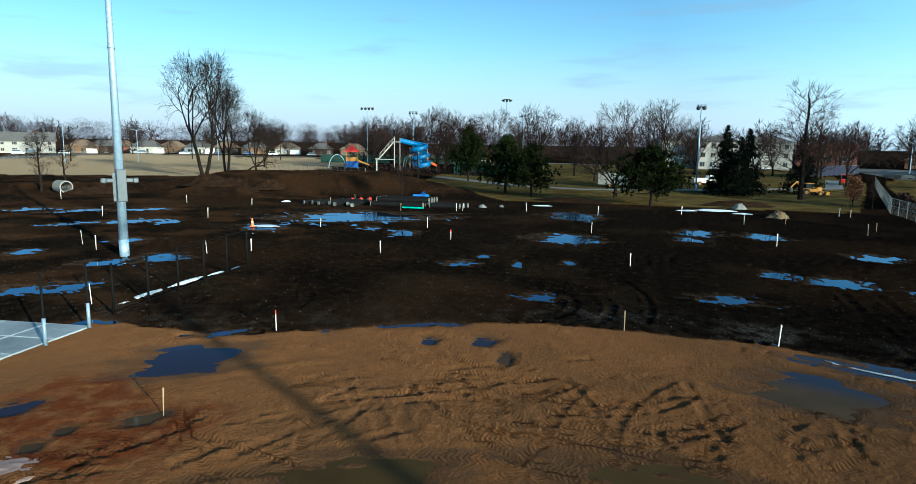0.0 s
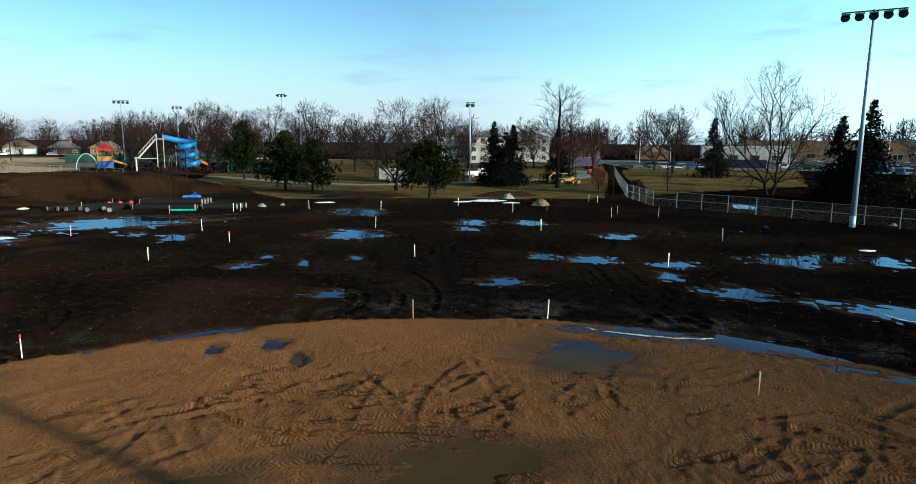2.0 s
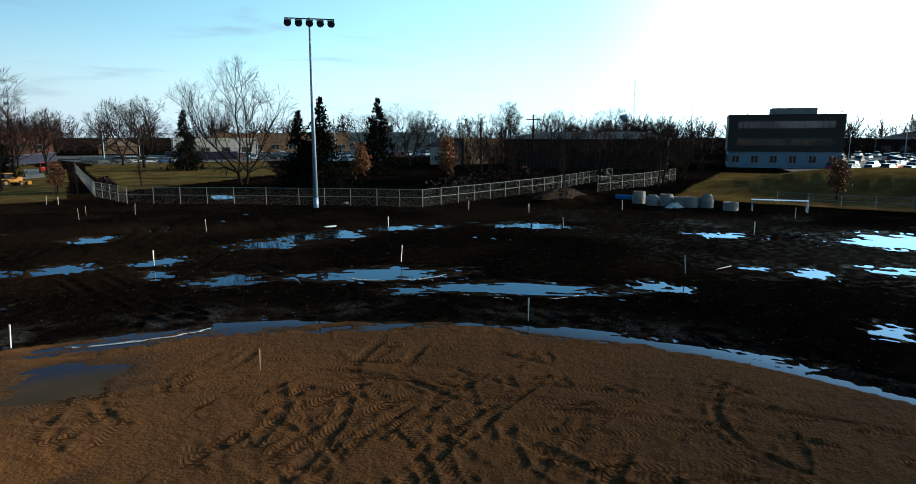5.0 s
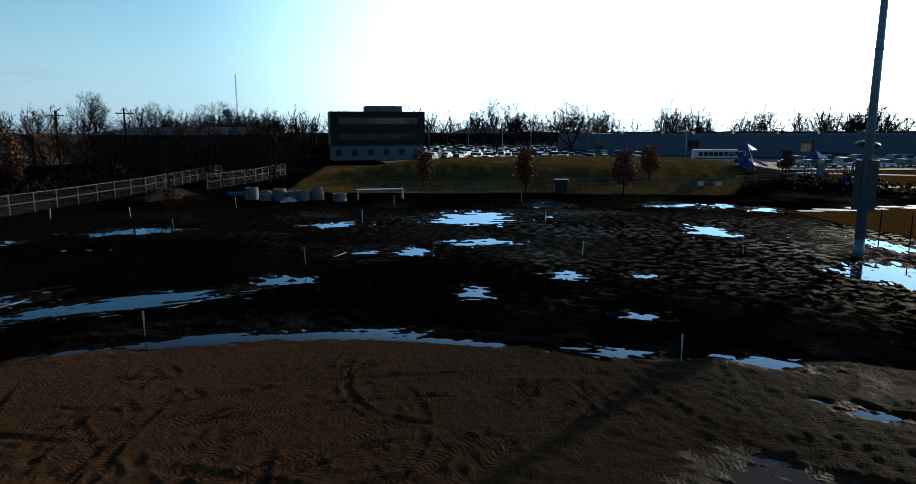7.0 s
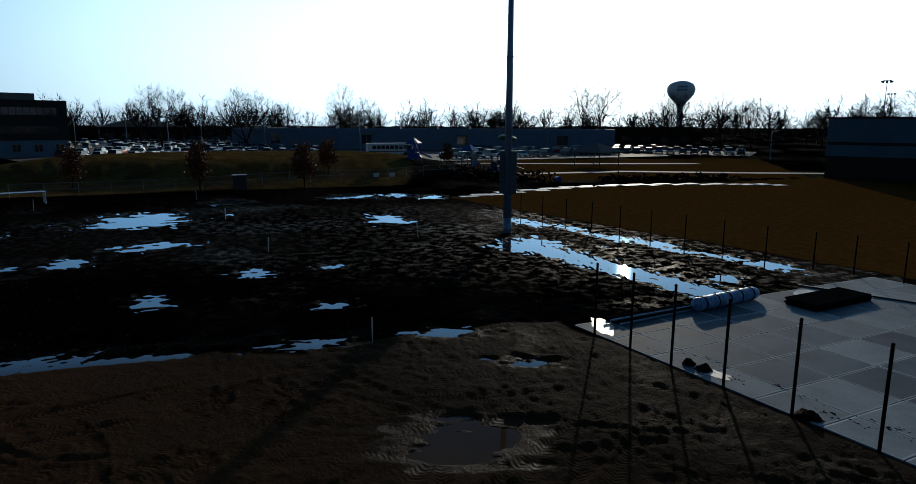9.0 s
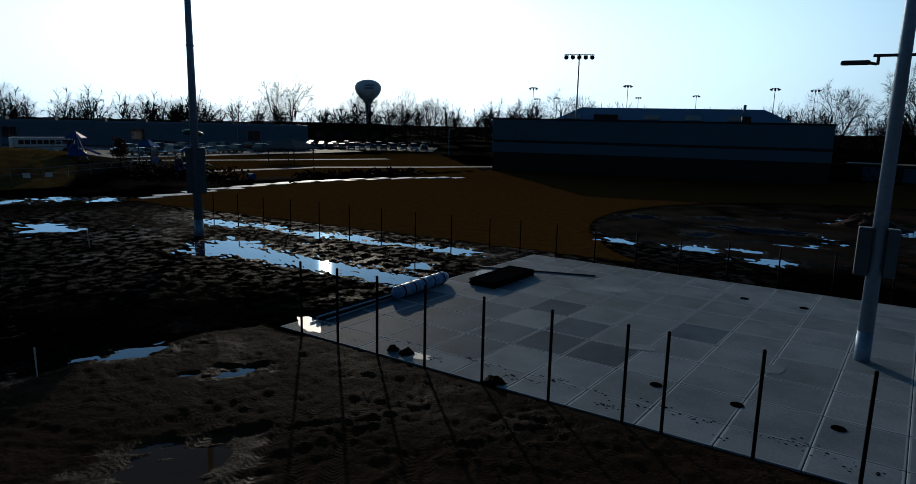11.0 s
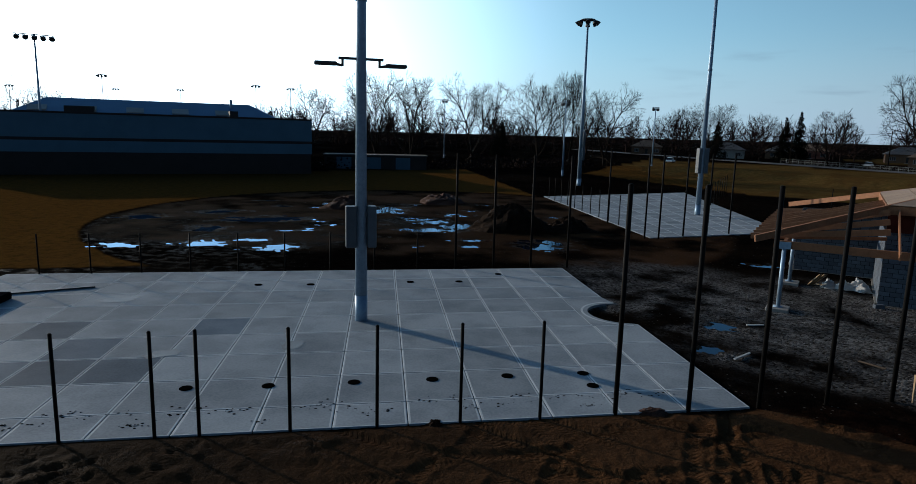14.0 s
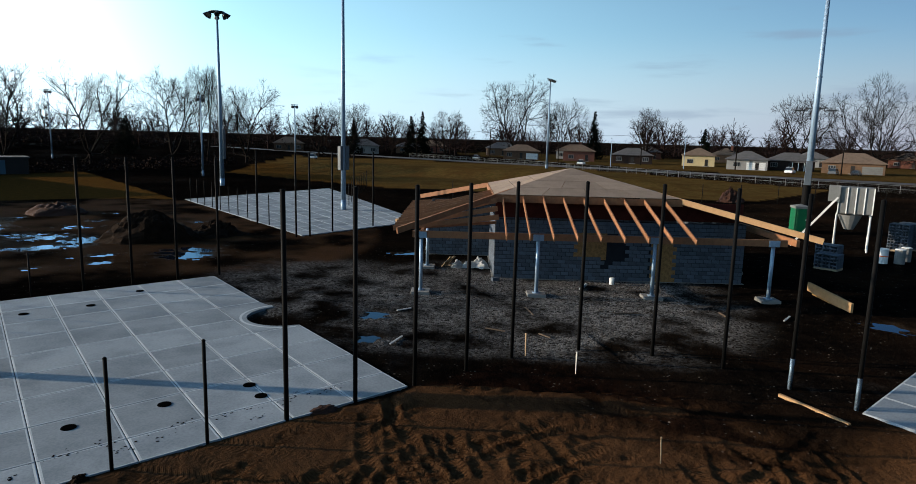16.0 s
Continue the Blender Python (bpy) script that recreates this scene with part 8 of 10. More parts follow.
def temp_fence(pts, h=1.75, label="galvanised temporary chain-link fence", cloth=None):
    """Posts, top and middle rails and wire between given corners, one thing to each run."""
    for (ax, ay), (bx, by) in zip(pts, pts[1:]):
        d = math.hypot(bx - ax, by - ay)
        f = thing("chain_link_fence", ax, ay, 0, math.degrees(math.atan2(by - ay, bx - ax)), label, "fence", "site fences")
        n = max(1, round(d / 3.0))
        zs = [level(ax + (bx - ax) * k / n, ay + (by - ay) * k / n) for k in range(n + 1)]
        for k in range(n + 1):
            bm = B()
            rod(bm, (d * k / n, 0, zs[k] - 0.1), (d * k / n, 0, zs[k] + h), 0.035, 0.035, 6)
            part("post", bm, M_FENCE, f)
        for k in range(n):
            x0, x1, z0, z1 = d * k / n, d * (k + 1) / n, zs[k], zs[k + 1]
            for u in (h - 0.03, h * 0.52):
                bm = B()
                rod(bm, (x0, 0, z0 + u), (x1, 0, z1 + u), 0.022, 0.022, 5)
                part("rail", bm, M_FENCE, f)
            t = Tubes()
            m_ = 10
            for i in range(-6, m_):
                for sgn in (0, 1):
                    s0, s1 = i / m_, i / m_ + 0.58
                    c0, c1 = max(0.0, s0), min(1.0, s1)
                    if c1 <= c0:
                        continue
                    u0, u1 = (c0 - s0) / (s1 - s0), (c1 - s0) / (s1 - s0)
                    if sgn:
                        u0, u1 = 1 - u0, 1 - u1
                    t.add(Vector((x0 + (x1 - x0) * c0, 0, z0 + h * u0)), Vector((x0 + (x1 - x0) * c1, 0, z0 + h * u1)), 0.0028, 0.0028, 3)
            part("wire_mesh", t.mesh("wire_mesh", M_FENCE), None, f)
            if cloth:
                part("screen_cloth", box(B(), x0, -0.03, z0 + 0.1, x1, -0.02, z0 + h - 0.1), cloth, f)


temp_fence([(45.5, 145.0), (36.0, 112.0), (27.3, 81.0), (26.6, 70.0), (33.8, 61.2), (37.6, 55.2), (42.3, 48.6), (44.8, 44.6), (52.9, 44.7), (68.2, 46.0), (76.6, 47.6), (97.0, 52.0)])
temp_fence([(72.0, 40.5), (84.0, 40.0), (99.0, 42.0)], 1.9, "galvanised fence beside the grass mound")
temp_fence([(70.5, 19.0), (72.0, 2.0), (76.5, -19.0), (83.0, -30.0)], 1.3, "low wire fence along the grass mound")
temp_fence([(-102.6, -207), (-109, -150), (-110.5, -100), (-111, -64), (-128, -10), (-150, 60), (-172, 118), (-186, 160)], 1.3, "low chain-link fence beside the street")
temp_fence([(-186, 152), (-206, 187), (-228, 225)], 1.5, "pale chain-link fence before the white houses")
temp_fence([(-52, 118), (-66, 128), (-82, 135)], 1.9, "chain-link fence round the pool playground")
temp_fence([(-40, 140), (-20, 142)], 2.4, "green screened fence of the tennis courts", M_GREEN_CLOTH)
temp_fence([(-102, 195), (-76, 205), (-50, 210)], 2.6, "green screened fence of the tennis courts", M_GREEN_CLOTH)
temp_fence([(84, 190), (102, 181)], 2.6, "navy screened fence of the road works", M_NAVY)
temp_fence([(37, 172), (60, 205)], 2.6, "navy screened fence of the road works", M_NAVY)


def lump(name, x, y, r, h, material, label, category, seed, squash=1.0, turn=0.0, kind="", seg=40):
    """A heap with an uneven outline and slumped sides."""
    bm, rnd_l = B(), random.Random(seed)
    rings_ = 18
    vs = []
    for i in range(rings_ + 1):
        f = i / rings_
        row = []
        for k in range(seg):
            a = 6.28318 * k / seg
            wob = 1 + 0.3 * noise.noise((math.cos(a) * 1.5 + seed, math.sin(a) * 1.5, f * 2)) + 0.10 * noise.noise((math.cos(a) * 6 + seed, math.sin(a) * 6, f * 7))
            rad = r * (1 - f) * wob
            z = h * (1 - (1 - f) ** (2.6 if h < 0.4 * r or name == "boulder" else 1.6)) * (1 + 0.3 * noise.noise((math.cos(a) * 3 * (1 - f) + seed, math.sin(a) * 3 * (1 - f), 5)) + 0.22 * noise.noise((math.cos(a) * 9 * (1 - f) + seed, math.sin(a) * 9 * (1 - f), 8)))
            row.append(bm.verts.new((rad * math.cos(a), rad * math.sin(a) * squash, z - (0.01 if h < 0.2 else 0.06))))
        vs.append(row)
    for row in vs[1:]:
        for v in row:
            v.co += v.co.normalized() * 0.16 * min(h, 1.2) * (noise.noise(v.co * 2.2 / max(0.35, h) + Vector((seed, 0, 0))) + 0.7 * noise.noise(v.co * 5.5 / max(0.35, h)))
    for a, b in zip(vs, vs[1:]):
        for k in range(seg):
            bm.faces.new((a[k], a[(k + 1) % seg], b[(k + 1) % seg], b[k]))
    bm.faces.new(vs[-1])
    return solid(name, bm, material, label, category, "", kind, (x, y, level(x, y)), turn, name not in ("soil_mound", "soil_clod"))


lump("clay_mound", 1.7, -62.6, 2.6, 0.8, M_CLAY, "smooth heap of red infield clay", "heap", 3)
lump("clay_mound", 9.9, -56.4, 2.4, 1.1, M_CLAY, "smooth heap of red infield clay", "heap", 5)
lump("soil_mound", -3.6, -45.6, 2.9, 1.9, M_SOIL_HEAP, "rough heap of brown soil clods", "heap", 7, 0.75)
lump("soil_mound", -7.9, -46.0, 2.0, 1.0, M_SOIL_HEAP, "rough low heap of brown soil", "heap", 8, 0.8)
lump("soil_mound", -69.8, -51.2, 1.6, 1.7, M_CLAY, "heap of tan soil beside the far field", "heap", 9)
lump("gravel_mound", 14.0, 71.0, 1.15, 0.75, M_TAN_HEAP, "small pointed heap of tan gravel", "heap", 11)
lump("soil_mound", 58.0, 37.0, 4.6, 0.7, M_SOIL_HEAP, "long dark heap of soil before the fence", "heap", 13, 0.5, 10)
lump("soil_mound", -56.5, 72.6, 2.6, 1.5, M_SOIL_HEAP, "rough bank of dug dark soil", "heap", 25, 0.6, 5)
lump("soil_mound", -50.6, 73.0, 3.0, 1.7, M_SOIL_HEAP, "rough bank of dug dark soil", "heap", 26, 0.55, 20)
lump("soil_mound", -46.8, 75.2, 2.4, 1.3, M_SOIL_HEAP, "rough bank of dug dark soil", "heap", 27, 0.6, 30)
lump("soil_mound", -53.0, 70.8, 3.6, 1.5, M_SOIL_HEAP, "rough bank of dug dark soil", "heap", 15, 0.45, 15)
lump("soil_mound", -66.0, 66.0, 4.0, 0.9, M_SOIL_HEAP, "low bank of dug dark soil", "heap", 16, 0.4, 25)
lump("soil_mound", 12.0, 83.0, 4.5, 0.7, M_SOIL_HEAP, "low ridge of dug soil at the lawn", "heap", 17, 0.3, 5)
lump("soil_mound", -7.5, 80.0, 5.0, 0.6, M_SOIL_HEAP, "low ridge of dug soil at the lawn", "heap", 18, 0.3, -5)
lump("soil_clod", 10.2, -12.75, 0.42, 0.30, M_SOIL_HEAP, "dark clod of soil at the slab's edge", "clod", 19, seg=20)
lump("soil_clod", 13.5, -12.5, 0.28, 0.2, M_SOIL_HEAP, "dark clod of soil on the slab", "clod", 21, seg=20).location.z = 0.1
lump("soil_clod", 14.0, -12.4, 0.2, 0.16, M_SOIL_HEAP, "dark clod of soil on the slab", "clod", 22, seg=16).location.z = 0.1
lump("soil_clod", 0.5, -14.2, 0.3, 0.2, M_SOIL_HEAP, "dark clod of soil at the slab's edge", "clod", 23, seg=20)
lump("sand_spill", -4.9, -15.2, 0.5, 0.12, M_CLAY, "spilled tan sand on the slab's edge", "heap", 24, 0.5, 10, seg=20)
for k, (x, y, r, h, q) in enumerate(((8.4, 76.0, 2.5, 0.35, 0.55), (5.6, 74.6, 1.2, 0.2, 0.5), (10.9, 73.2, 1.4, 0.2, 0.5), (-29.5, 46.5, 1.1, 0.1, 0.6), (-10.3, 73.4, 1.3, 0.18, 0.5), (-21.2, 23.6, 1.3, 0.1, 0.22), (-21.3, 26.4, 1.5, 0.1, 0.16), (-39.1, 66.1, 0.6, 0.25, 0.8), (30.0, 40.0, 0.8, 0.08, 0.5), (-21.2, 28.6, 0.9, 0.08, 0.2), (-21.1, 30.3, 0.8, 0.08, 0.2), (-20.9, 21.9, 0.6, 0.08, 0.3))):
    lump("snow_patch", x, y, r, h * 0.6, M_SNOW, "dirty patch of melting old snow", "snow", 30 + k, q, 92 if k in (5, 6, 9, 10, 11) else 5)


def ice_rim(x, y, a, b, turn, seed, span=(200, 350)):
    """A thin shelf of white ice along one shore of a puddle."""
    bm, prev = B(), None
    for k in range(33):
        t = radians(span[0] + (span[1] - span[0]) * k / 32)
        w = (0.12 + 0.16 * abs(noise.noise((k * 0.4, seed, 0)))) * min(1, k / 4, (32 - k) / 4)
        o = 1 + 0.10 * noise.noise((k * 0.35, seed, 3))
        p = Vector((a * o * math.cos(t), b * o * math.sin(t), 0))
        q = p * (1 - w / max(0.4, p.length))
        cur = (bm.verts.new((*p.xy, 0.0)), bm.verts.new((*q.xy, 0.012)))
        if prev:
            bm.faces.new((prev[0], prev[1], cur[1], cur[0]))
        prev = cur
    bmesh.ops.solidify(bm, geom=bm.faces[:], thickness=0.02)
    return solid("ice_rim", bm, M_SNOW, "thin white ice along the puddle's shore", "ice", at=(x, y, -0.02), turn=turn)


def along_of(x, y):
    return math.degrees(math.atan2(y, x)) + 90


ice_rim(21.6, 23.5, 2.6, 1.6, along_of(21.6, 23.5), 1, (20, 165))
ice_rim(22.6, 16.6, 2.9, 1.4, along_of(22.6, 16.6), 2, (20, 165))
ice_rim(8.6, 22.6, 2.4, 0.7, along_of(8.6, 22.6), 3, (20, 165))
# old snow along the turf's far edge
bm = B()
for k in range(26):
    s = k / 25
    x, y = 58.0 + 6.0 * math.sin(s * 3.0) + 0.5 * math.sin(k * 3), -22.5 - 40 * s
    box(bm, -0.5 - 0.3 * math.sin(k * 7) ** 2, -0.95, -0.05, 0.5 + 0.4 * math.sin(k * 5) ** 2, 0.95, 0.07 + 0.04 * math.sin(k * 9), pose(x, y, 0, 0, 0, 8 * math.sin(k * 4)))
solid("snow_strip", bm, M_SNOW, "broken strip of old snow along the turf", "snow", kind="stuff")


# ---------------------------------------------------------------- things on the slab
for x, y in ((7.05, -15.8), (5.0, -16.1), (2.8, -16.5), (0.7, -16.85), (-1.4, -17.25), (-3.6, -17.6), (-3.7, -16.7), (8.7, -27.1), (6.5, -27.4), (2.2, -28.35), (0.0, -28.7), (-1.9, -30.5)):
    round_cover(x, y)
M_RUBBER = mat("black_rubber", (0.006, 0.006, 0.007), (0.004, 0.004, 0.005), 1.0, scale=4, fine=30, spec=0.0)
mat_pile = thing("rubber_mat_stack", 17.6, -22.1, 0.072, 98, "stack of dark rubber mats lying on the slab", "mats")
for k in range(4):
    bm = B()
    box(bm, -1.75 + 0.03 * math.sin(k * 5), -0.65 + 0.03 * math.cos(k * 3), k * 0.07, 1.75 + 0.03 * math.sin(k * 2), 0.65, k * 0.07 + 0.065, bevel=0.01)
    part("rubber_mat", bm, M_RUBBER, mat_pile)
bm = B()
beam(bm, (20.0, -23.2, 0.11), (15.1, -25.9, 0.11), 0.09, 0.06)
solid("steel_bar", bm, M_DARK_METAL, "long dark steel bar lying on the slab", "bar")
roll = thing("tarpaulin_roll", 18.65, -18.0, 0.07, 281, "rolled blue and white tarpaulin tied with dark straps", "tarpaulin")
bm = B()
prev = None
for k in range(25):
    s = k / 24
    r = 0.26 + 0.01 * math.sin(k * 2.1) - (0.06 if k in (0, 24) else 0)
    cur = [bm.verts.new((-1.8 + 3.6 * s, r * math.cos(6.28318 * i / 16) * (1 + 0.05 * math.sin(i * 3 + k)), 0.26 + r * math.sin(6.28318 * i / 16))) for i in range(16)]
    if prev:
        for i in range(16):
            bm.faces.new((prev[i], prev[(i + 1) % 16], cur[(i + 1) % 16], cur[i]))
    else:
        bm.faces.new(cur[::-1])
    prev = cur
bm.faces.new(prev)
part("roll", bm, M_TARP, roll, smooth=True)
for k in range(5):
    bm = B()
    x = -1.4 + k * 0.7
    rod(bm, (x - 0.03, 0, 0.26), (x + 0.03, 0, 0.26), 0.278, 0.278, 16)
    part("strap", bm, M_BLACK, roll)
for k in range(9):
    bm = B()
    off = (k % 5) * 0.13 - 0.26
    z = 0.11 + 0.09 * (k // 5)
    rod(bm, (18.05 + off + 0.02 * k, -12.6 - 0.25 * math.sin(k * 3), z), (18.75 + off, -16.4 + 0.3 * math.sin(k * 5), z), 0.045, 0.045, 8)
    solid("fence_pipe", bm, M_GALV if k % 3 == 0 else M_BLACK, "bright galvanised fence pipe lying on the slab" if k % 3 == 0 else "black fence pipe lying on the slab", "pipe", "pipes on the slab")


def stain(x, y, r, squash, seed, label, material):
    bm = B()
    vs = []
    for k in range(28):
        a = 6.28318 * k / 28
        q = r * (1 + 0.35 * noise.noise((math.cos(a) * 1.6 + seed, math.sin(a) * 1.6, 0)) + 0.15 * noise.noise((math.cos(a) * 5 + seed, math.sin(a) * 5, 0)))
        vs.append(bm.verts.new((q * math.cos(a), q * math.sin(a) * squash, 0.004)))
    bm.faces.new(vs)
    bmesh.ops.recalc_face_normals(bm, faces=bm.faces)
    for f in bm.faces:
        if f.normal.z < 0:
            f.normal_flip()
    return solid("damp_patch", bm, material, label, "damp patch", at=(x, y, 0.0745), turn=seed * 40)


M_WET = mat("wet_concrete", (0.24, 0.26, 0.26), (0.20, 0.22, 0.22), 0.5, scale=2, fine=20, relief=0.02, spec=0.3)
M_DAMP = mat("damp_concrete", (0.11, 0.115, 0.12), (0.085, 0.09, 0.095), 0.5, scale=2, fine=20, relief=0.05)
stain(8.8, -18.3, 0.55, 0.55, 1, "dark damp patch drying on the slab", M_DAMP)
stain(5.2, -19.4, 0.42, 0.8, 2, "dark damp patch drying on the slab", M_DAMP)
stain(18.9, -22.4, 0.9, 0.5, 3, "shallow water standing on the slab", M_WET)
stain(17.9, -12.0, 0.9, 0.4, 4, "shallow water standing at the slab's corner", M_WET)
stain(13.2, -24.2, 0.7, 0.7, 5, "dark damp patch drying on the slab", M_DAMP)
M_CRUMB = mat("mud_crumbs", (0.010, 0.007, 0.005), (0.006, 0.0045, 0.0035), 0.95, scale=8, fine=40, spec=0.0)


def mud_crumbs(x, y, across, seed):
    """A scatter of small flattened crumbs of dried mud."""
    rnd_c, t = random.Random(seed), B()
    for _ in range(rnd_c.randint(7, 16)):
        px, py, r = rnd_c.gauss(0, across), rnd_c.gauss(0, across * 0.3), rnd_c.uniform(0.008, 0.03)
        v = bmesh.ops.create_icosphere(t, subdivisions=1, radius=r)["verts"]
        for w in v:
            w.co = Vector((w.co.x * rnd_c.uniform(0.9, 1.9) + px, w.co.y * rnd_c.uniform(0.7, 1.2) + py, max(-0.004, w.co.z * 0.35)))
    return solid("mud_crumbs", t, M_CRUMB, "scattered dark crumbs of dried mud on the slab", "mud", "mud on the slab", "stuff", (x, y, 0.074), 10)


for k in range(30):
    x = 15.5 - k * 0.72
    mud_crumbs(x + 0.2 * math.sin(k * 5), front_of_slab(x) - 0.55 - 0.9 * abs(math.sin(k * 2.3)), 0.16 + 0.22 * abs(math.sin(k * 1.7)), 200 + k)
stain(13.2, -12.55, 0.55, 0.45, 41, "pale dried splash of cement on the slab", M_WET)


# ---------------------------------------------------------------- pipes, rings and machines at the site's edge
def pipe_run(x, y, turn, length, r, z, label="long black corrugated drain pipe"):
    bm, prev = B(), None
    n = 40
    for k in range(n + 1):
        rr = r * (1.0 if k % 2 else 0.95)
        s = -length / 2 + length * k / n
        cur = [bm.verts.new((s, rr * math.cos(6.28318 * i / 14), rr * math.sin(6.28318 * i / 14))) for i in range(14)]
        if prev:
            for i in range(14):
                bm.faces.new((prev[i], prev[(i + 1) % 14], cur[(i + 1) % 14], cur[i]))
        prev = cur
    ob = thing("drain_pipe", x, y, z + r + level(x, y), turn, label, "pipe", "drain pipes")
    part("barrel", bm, M_BLACK_PIPE, ob, smooth=True)
    for s in (-1, 1):
        bm = B()
        rod(bm, (s * length / 2 - s * 0.08, 0, 0), (s * length / 2 - s * 0.02, 0, 0), r * 1.04, r * 1.04, 14)
        part("coupling", bm, M_STUCCO, ob, "pale ring at the pipe's end")
    return ob


for k in range(5):
    pipe_run(-25.2 + 0.1 * k, 65.6 + 0.62 * k, 4, 6.0, 0.29, 0)
for k in range(4):
    pipe_run(-24.6 + 0.1 * k, 65.9 + 0.62 * k, 4, 6.0, 0.29, 0.5)
for k in range(3):
    pipe_run(-19.9 + 0.3 * k, 66.2 + 0.62 * k, 4, 3.4, 0.29, 0)
pipe_run(-23.0, 64.6, 4, 2.4, 0.1, 0, "short turquoise pipe before the black pipes").children[0].data.materials[0] = M_TEAL
for k in range(7):
    pipe_run(-34.5 + 0.8 * k, 66.5 + 0.9 * math.sin(k * 3), 52 + 7 * k, 5.0, 0.22, 0)
for k in range(4):
    # red caps for the drain pipes, shaped as short tapered drums
    bm = B()
    x, y = -32.0 + 0.8 * k, 68.5 + 0.7 * k
    rod(bm, (0, 0, 0), (0.2, 0, 0.5), 0.25, 0.18, 10)
    solid("marker_drum", bm, M_RED, "red pipe cap beside the black pipes", "drum", "marker drums", at=(x, y, level(x, y)))
blue = thing("steel_trench_box", -26.0, 76.0, level(-26.0, 76.0), 20, "blue steel frame lying on the soil bank", "steel frame")
blue.scale = (0.6, 0.6, 0.7)
for k in range(4):
    part("strut", rod(B(), (-1.6 + k * 0.2, -0.6 + 0.4 * k, 0.2), (1.6 - k * 0.3, 0.5 - 0.3 * k, 0.5 + 0.3 * k), 0.1, 0.1, 8), M_BLUE, blue)
part("plate", box(B(), -1.5, -0.1, 0, 1.5, 0.1, 0.9, bevel=0.03), M_BLUE, blue)
for s in (-1.3, 1.3):
    part("wheel", rod(B(), (s, -0.25, 0.45), (s, 0.25, 0.45), 0.45, 0.45, 14), M_SKY_BLUE, blue)


def concrete_ring(x, y, r, h, top, turn, label):
    bm = B()
    n, prof_ = 24, ((r, 0), (r, h * 0.55), (top, h), (top * 0.8, h), (r * 0.82, h * 0.55), (r * 0.82, 0))
    rows_ = [[bm.verts.new((q * math.cos(6.28318 * k / n) + (0.12 * r if z >= h * 0.9 and top < r else 0), q * math.sin(6.28318 * k / n), z)) for k in range(n)] for q, z in prof_]
    for a, b in zip(rows_, rows_[1:] + rows_[:1]):
        for k in range(n):
            bm.faces.new((a[k], a[(k + 1) % n], b[(k + 1) % n], b[k]))
    bmesh.ops.recalc_face_normals(bm, faces=bm.faces)
    return solid("manhole_ring", bm, M_PRECAST, label, "manhole ring", "manhole rings", at=(x, y, level(x, y)), turn=turn, smooth=False)


for k, (x, y, h, top) in enumerate(((62.3, 30.2, 1.25, 0.62), (61.4, 28.2, 1.05, 0.4), (61.6, 26.8, 1.2, 0.62), (61.7, 25.4, 1.0, 0.62), (61.8, 24.4, 1.05, 0.62), (62.5, 23.2, 1.35, 0.4), (61.7, 20.6, 0.8, 0.7))):
    concrete_ring(x, y, 0.68, h, top, k * 50, "tapered precast concrete manhole cone" if top < 0.5 else "precast concrete manhole ring on the soil")
lump("tarpaulin", 61.0, 25.6, 1.6, 0.5, M_PLASTIC_WHITE, "crumpled pale sheet before the concrete rings", "tarpaulin", 55, 0.5)
bundle = thing("pipe_bundle", 66.0, 31.6, 0.0, 105, "bundle of pale blue pipes beside the rings", "pipes")
for k in range(6):
    part("pipe", rod(B(), (-2.8, (k % 3) * 0.24, 0.14 + 0.22 * (k // 3)), (2.8, (k % 3) * 0.24, 0.14 + 0.22 * (k // 3)), 0.11, 0.11, 10), M_SKY_BLUE, bundle)
cul = thing("culvert_pipe", -70.6, 65.2, level(-70.6, 65.2), facing(-70.6, 65.2) + 20, "large pale concrete culvert pipe lying open on the soil", "pipe")
bm = B()
n = 28
rows_ = [[bm.verts.new((q * math.cos(6.28318 * k / n), y, 0.8 + q * math.sin(6.28318 * k / n))) for k in range(n)] for q, y in ((0.8, -1.2), (0.8, 1.2), (0.64, 1.2), (0.64, -1.2))]
for a, b in zip(rows_, rows_[1:] + rows_[:1]):
    for k in range(n):
        bm.faces.new((a[k], a[(k + 1) % n], b[(k + 1) % n], b[k]))
bmesh.ops.recalc_face_normals(bm, faces=bm.faces)
part("barrel", bm, M_PRECAST, cul)
for k in range(3):
    part("block", box(B(), -0.35 + 0.28 * k, 0.7, 0.6, -0.15 + 0.28 * k, 0.9, 0.9), M_DARK_METAL, cul)
frame_ = thing("work_table", 64.0, 17.0, 0, 110, "low steel frame standing at the soil's edge", "frame")
for x in (-2.3, 2.3):
    for y in (-0.5, 0.5):
        part("leg", rod(B(), (x, y, 0), (x, y, 1.0), 0.05, 0.05, 8), M_GALV, frame_)
part("top", box(B(), -2.4, -0.6, 1.0, 2.4, 0.6, 1.06, bevel=0.01), M_GALV, frame_)
kiosk = thing("utility_cabinet", 71.8, -1.6, 0, 90, "dark green utility cabinet at the foot of the mound", "cabinet")
part("body", box(B(), -0.7, -0.6, 0, 0.7, 0.6, 1.55, bevel=0.03), M_DARK_METAL, kiosk)
part("lid", box(B(), -0.75, -0.65, 1.55, 0.75, 0.65, 1.63, bevel=0.02), M_DARK_METAL, kiosk)
